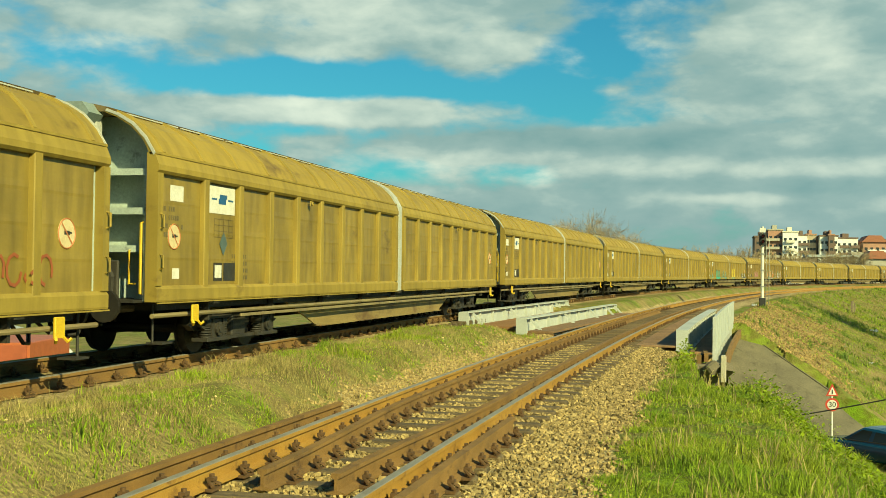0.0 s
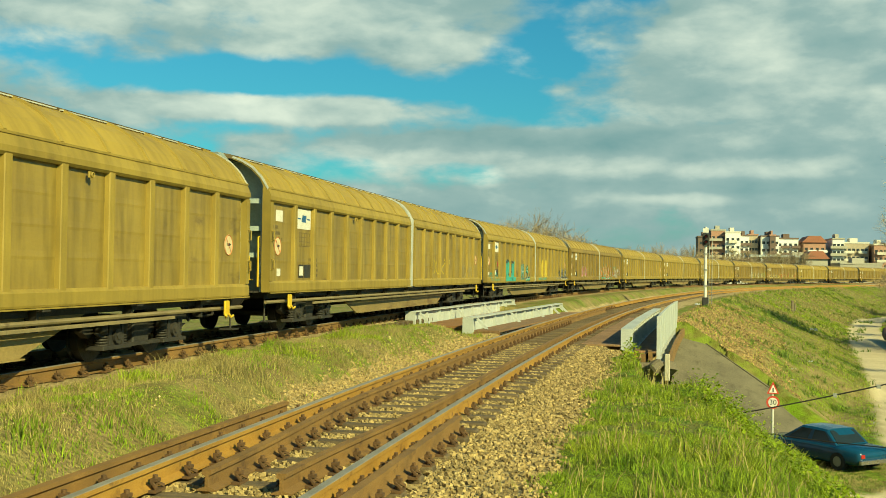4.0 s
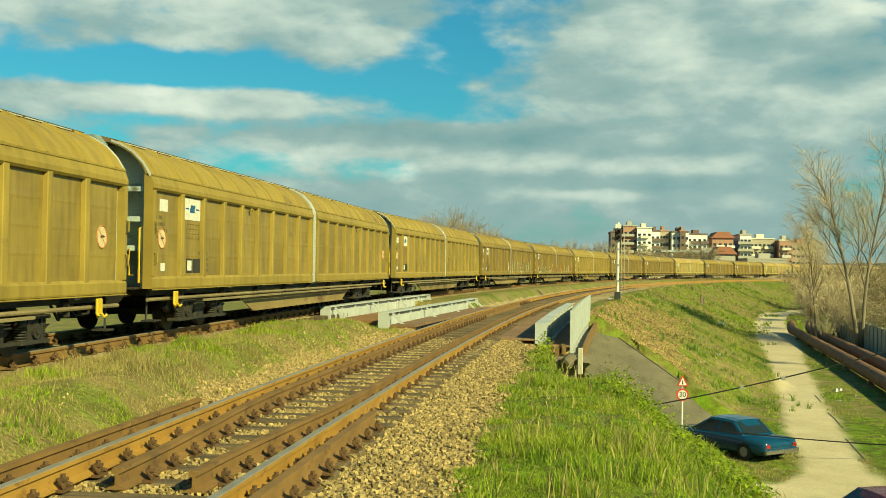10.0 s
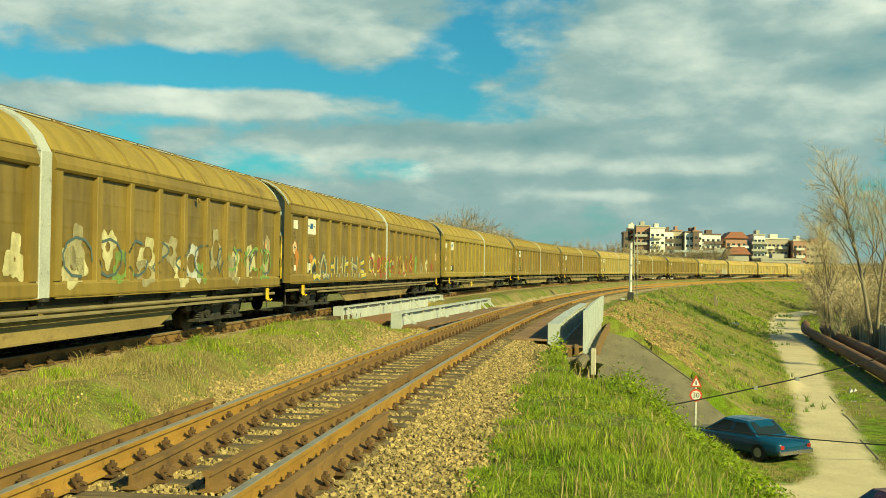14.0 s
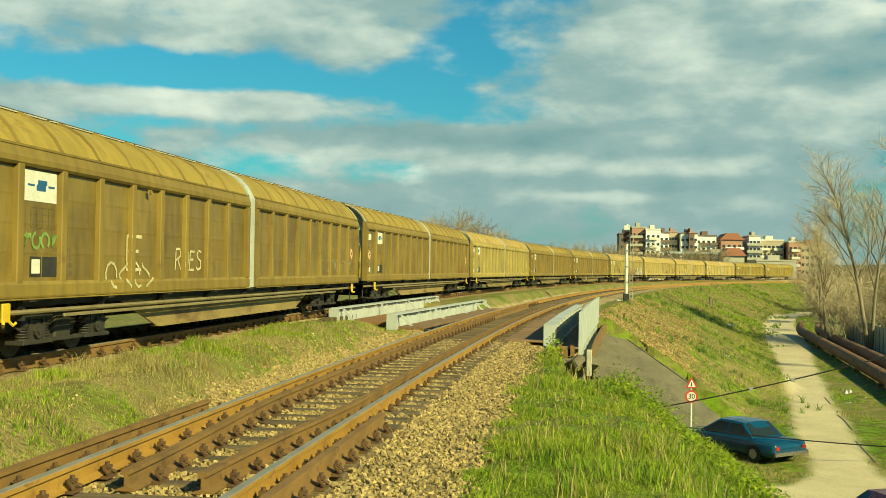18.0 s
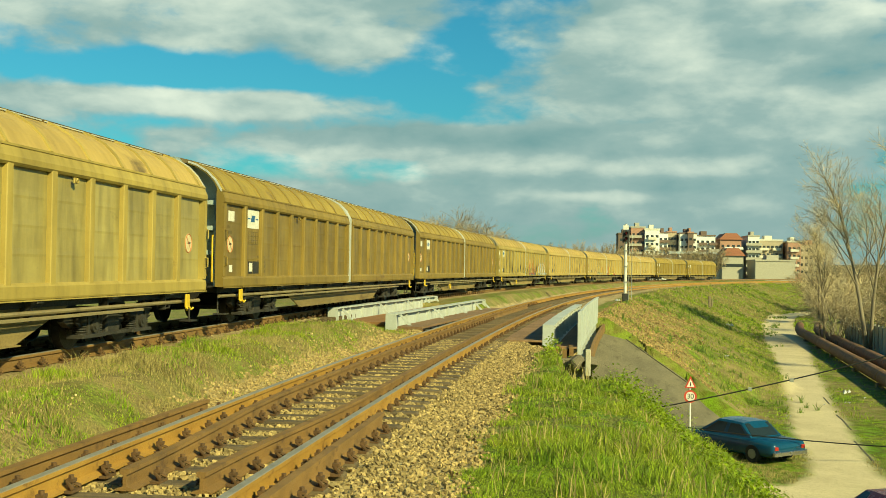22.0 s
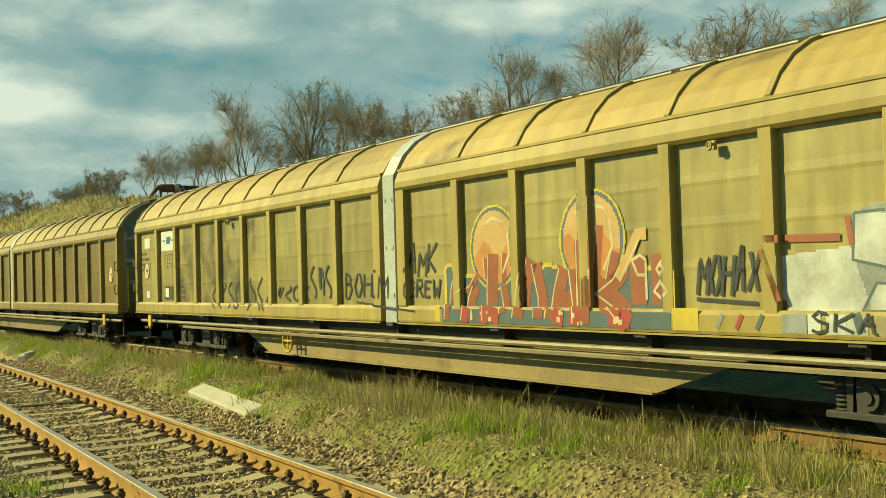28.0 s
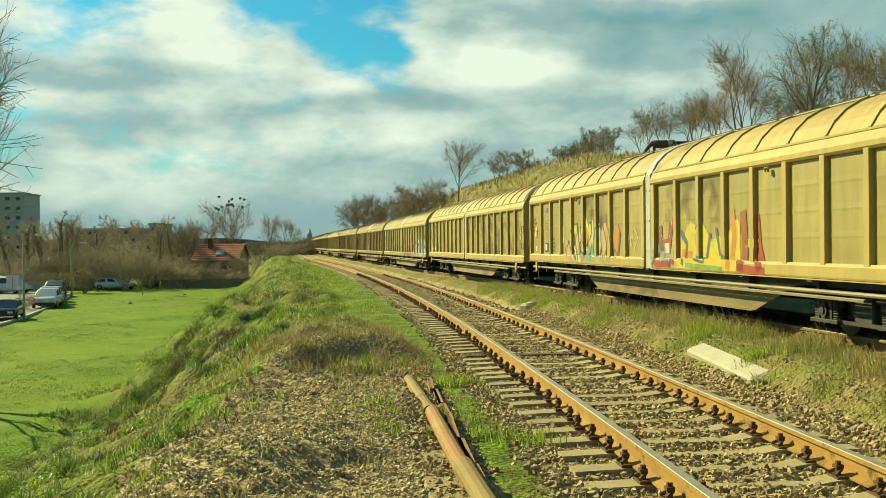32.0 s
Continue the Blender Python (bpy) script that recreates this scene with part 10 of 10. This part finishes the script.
    for pts, w in (([(-7.4, 1.3), (-7.35, 1.95), (-7.15, 1.9), (-6.95, 1.6), (-7.05, 1.45)], 0.07), ([(-6.98, 2.05), (-6.6, 2.1), (-6.62, 1.8)], 0.06), ([(-7.75, 1.6), (-7.3, 1.45), (-6.9, 1.25)], 0.10), ([(-7.0, 1.75), (-6.7, 1.2), (-6.45, 1.05)], 0.07), ([(-6.45, 2.0), (-6.5, 1.7), (-6.3, 1.3), (-6.25, 1.0)], 0.08), ([(-5.75, 1.85), (-5.85, 1.6), (-5.7, 1.45), (-5.5, 1.5)], 0.05),
                   ([(-5.35, 2.1), (-5.05, 2.1), (-5.1, 1.75), (-5.3, 1.6)], 0.06), ([(-6.05, 1.5), (-5.85, 1.25), (-5.6, 1.15), (-5.2, 1.25), (-5.05, 1.5)], 0.05), ([(-7.9, 1.15), (-7.85, 1.4), (-7.6, 1.55)], 0.05), ([(-8.05, 1.3), (-7.95, 1.5), (-8.0, 1.25)], 0.05), ([(-4.7, 1.2), (-4.5, 1.9), (-4.2, 2.0), (-4.1, 1.4), (-4.3, 1.15)], 0.07), ([(-3.9, 1.95), (-3.6, 1.5), (-3.7, 1.15)], 0.07), ([(-3.2, 1.9), (-3.0, 1.4), (-2.6, 1.2), (-2.4, 1.8)], 0.07)):
        s.line(pts, w, "slate", 0.007)
    s.line([(-5.9, 1.32), (-5.4, 1.34)], 0.04, "white", 0.008)
    s.line([(-6.2, 1.6), (-6.15, 1.95)], 0.05, "white", 0.008)
    s.fill(lambda y, z: y + 8.95 > 0.25 * abs(math.sin(9 * z)), -8.95, -8.55, 1.22, 1.42, "white", 0.003, 0.03)
    s.scrawl(-2.0, -0.9, 1.3, 1.9, 0.03, "cream", 3, 2)
    s.fill(lambda y, z: True, -6.5, -3.5, 1.6, 2.83, "soot", 0.0012, 0.08)
    s.fill(lambda y, z: True, 1.0, 4.6, 1.9, 2.83, "soot", 0.0012, 0.08)
    hump = lambda y: 1.75 + 0.18 * math.sin(2.7 * y) + 0.06 * math.sin(8 * y)
    s.fill(lambda y, z: z < hump(y), 2.0, 5.2, 0.98, 2.1, "yellow", 0.002, 0.03)
    for pts, w, c in (([(0.7, 1.9), (0.75, 1.45), (1.3, 1.5), (1.4, 1.95)], 0.24, "brick"), ([(1.6, 2.1), (1.7, 1.6), (1.65, 1.05)], 0.28, "red"), ([(0.4, 1.25), (0.7, 1.45), (1.0, 1.15), (1.6, 1.1)], 0.2, "grey"), ([(0.5, 1.05), (1.6, 1.05)], 0.14, "red"), ([(0.35, 1.0), (0.6, 1.3)], 0.10, "slate"),
                      ([(2.0, 1.75), (2.4, 1.5), (2.3, 1.05)], 0.14, "slate"), ([(2.9, 1.7), (3.0, 1.2), (3.5, 1.15), (3.7, 1.7)], 0.12, "slate"), ([(3.0, 1.75), (3.1, 1.9)], 0.12, "slate"), ([(4.0, 1.8), (4.2, 1.3), (4.6, 1.2)], 0.10, "slate"), ([(2.1, 1.3), (2.7, 1.25)], 0.16, "orange"), ([(4.8, 2.15), (4.9, 1.6), (4.75, 1.0)], 0.20, "orange"),
                      ([(5.3, 2.1), (5.4, 1.5), (5.35, 1.0)], 0.26, "brick"), ([(5.9, 2.0), (6.0, 1.4), (6.2, 1.0)], 0.24, "red"), ([(5.2, 1.05), (6.4, 1.0)], 0.14, "red"), ([(5.4, 1.5), (6.0, 1.5)], 0.16, "yellow"), ([(2.5, 1.05), (4.5, 1.0)], 0.10, "green")):
        s.line(pts, w, c, 0.0045 if w > 0.13 else 0.007)
    s.dots(0.6, 1.8, 1.1, 2.0, 14, 0.02, "cream", 3)
    s.fill(lambda y, z: True, 1.0, 1.35, 1.28, 1.52, "white", 0.009)
    s.done()
    s = Spray(20)
    s.scrawl(1.0, 6.0, 1.2, 1.7, 0.06, "black", 5, 29)
    s.done()
    wheel = Mesh().ring((1.56, -4.0, 0.52), 0.19, 0.022, "x", 20, 6).tube([(1.56, -4.19, 0.52), (1.56, -3.81, 0.52)], 0.015, 5).tube([(1.56, -4.0, 0.33), (1.56, -4.0, 0.71)], 0.015, 5).tube([(1.46, -4.0, 0.52), (1.57, -4.0, 0.52)], 0.03, 8)
    me = wheel.data("brake_wheel", YELLOW)
    for k in (11, 16, 17):
        part("brake_wheel", me, None, WAGONS[k], "yellow hand-brake wheel")


build_graffiti()
# Motion ---------------------------------------------------------------
GONE = [(0, 27.2), (9, -135.6), (13, -206.6), (19, -310.7), (23, -379.5), (25, -413.3), (25.5, -422.0), (27.5, -457.7), (28, -466.4), (29, -482.6), (30, -498.8), (31, -514.9), (32, -531.0)]


def train_s(k, t):
    """Where along the track wagon k's middle is at t seconds."""
    ts, ss = np.array(GONE, float).T
    v = np.gradient(ss, ts)
    i = min(max(int(np.searchsorted(ts, t)) - 1, 0), len(ts) - 2)
    h = ts[i + 1] - ts[i]
    u = (t - ts[i]) / h
    at = (1 + 2 * u) * (1 - u) ** 2 * ss[i] + u * (1 - u) ** 2 * h * v[i] + u * u * (3 - 2 * u) * ss[i + 1] + u * u * (u - 1) * h * v[i + 1]
    return float(at) + k * PITCH


def wagon_pose(s):
    ends = [on_track(s + d, float(far_off(s + d)), float(far_z(s + d))) for d in (-9.0, 9.0)]
    (x0, y0, z0), (x1, y1, z1) = ends
    return pose(float(x0 + x1) / 2, float(y0 + y1) / 2, float(z0 + z1) / 2 + 0.003, 0, 0, -math.degrees(math.atan2(x1 - x0, y1 - y0)))


def motions():
    for k, w in WAGONS.items():
        walk(w, [(t, wagon_pose(train_s(k, t))) for t in range(33)])
    # the wheels turn against their bogies; alike axles share one set of keys
    made = {}
    radius = 0.41
    for w in WAGONS.values():
        for ob in w.children_recursive:
            if "axle" in ob:
                a = ob["axle"]
                if a not in made:
                    y = ob.matrix_basis.translation.y
                    n = 32 * FPS
                    walk(ob, [(i / FPS, pose(0, y, 0.41, math.degrees(17.35 * i / FPS / radius) % 360)) for i in range(n + 1)])
                    made[a] = ob
                else:
                    src = made[a].animation_data
                    ob.rotation_mode = "QUATERNION"
                    ob.animation_data_create()
                    ob.animation_data.action = src.action
                    ob.animation_data.action_slot = src.action_slot


motions()
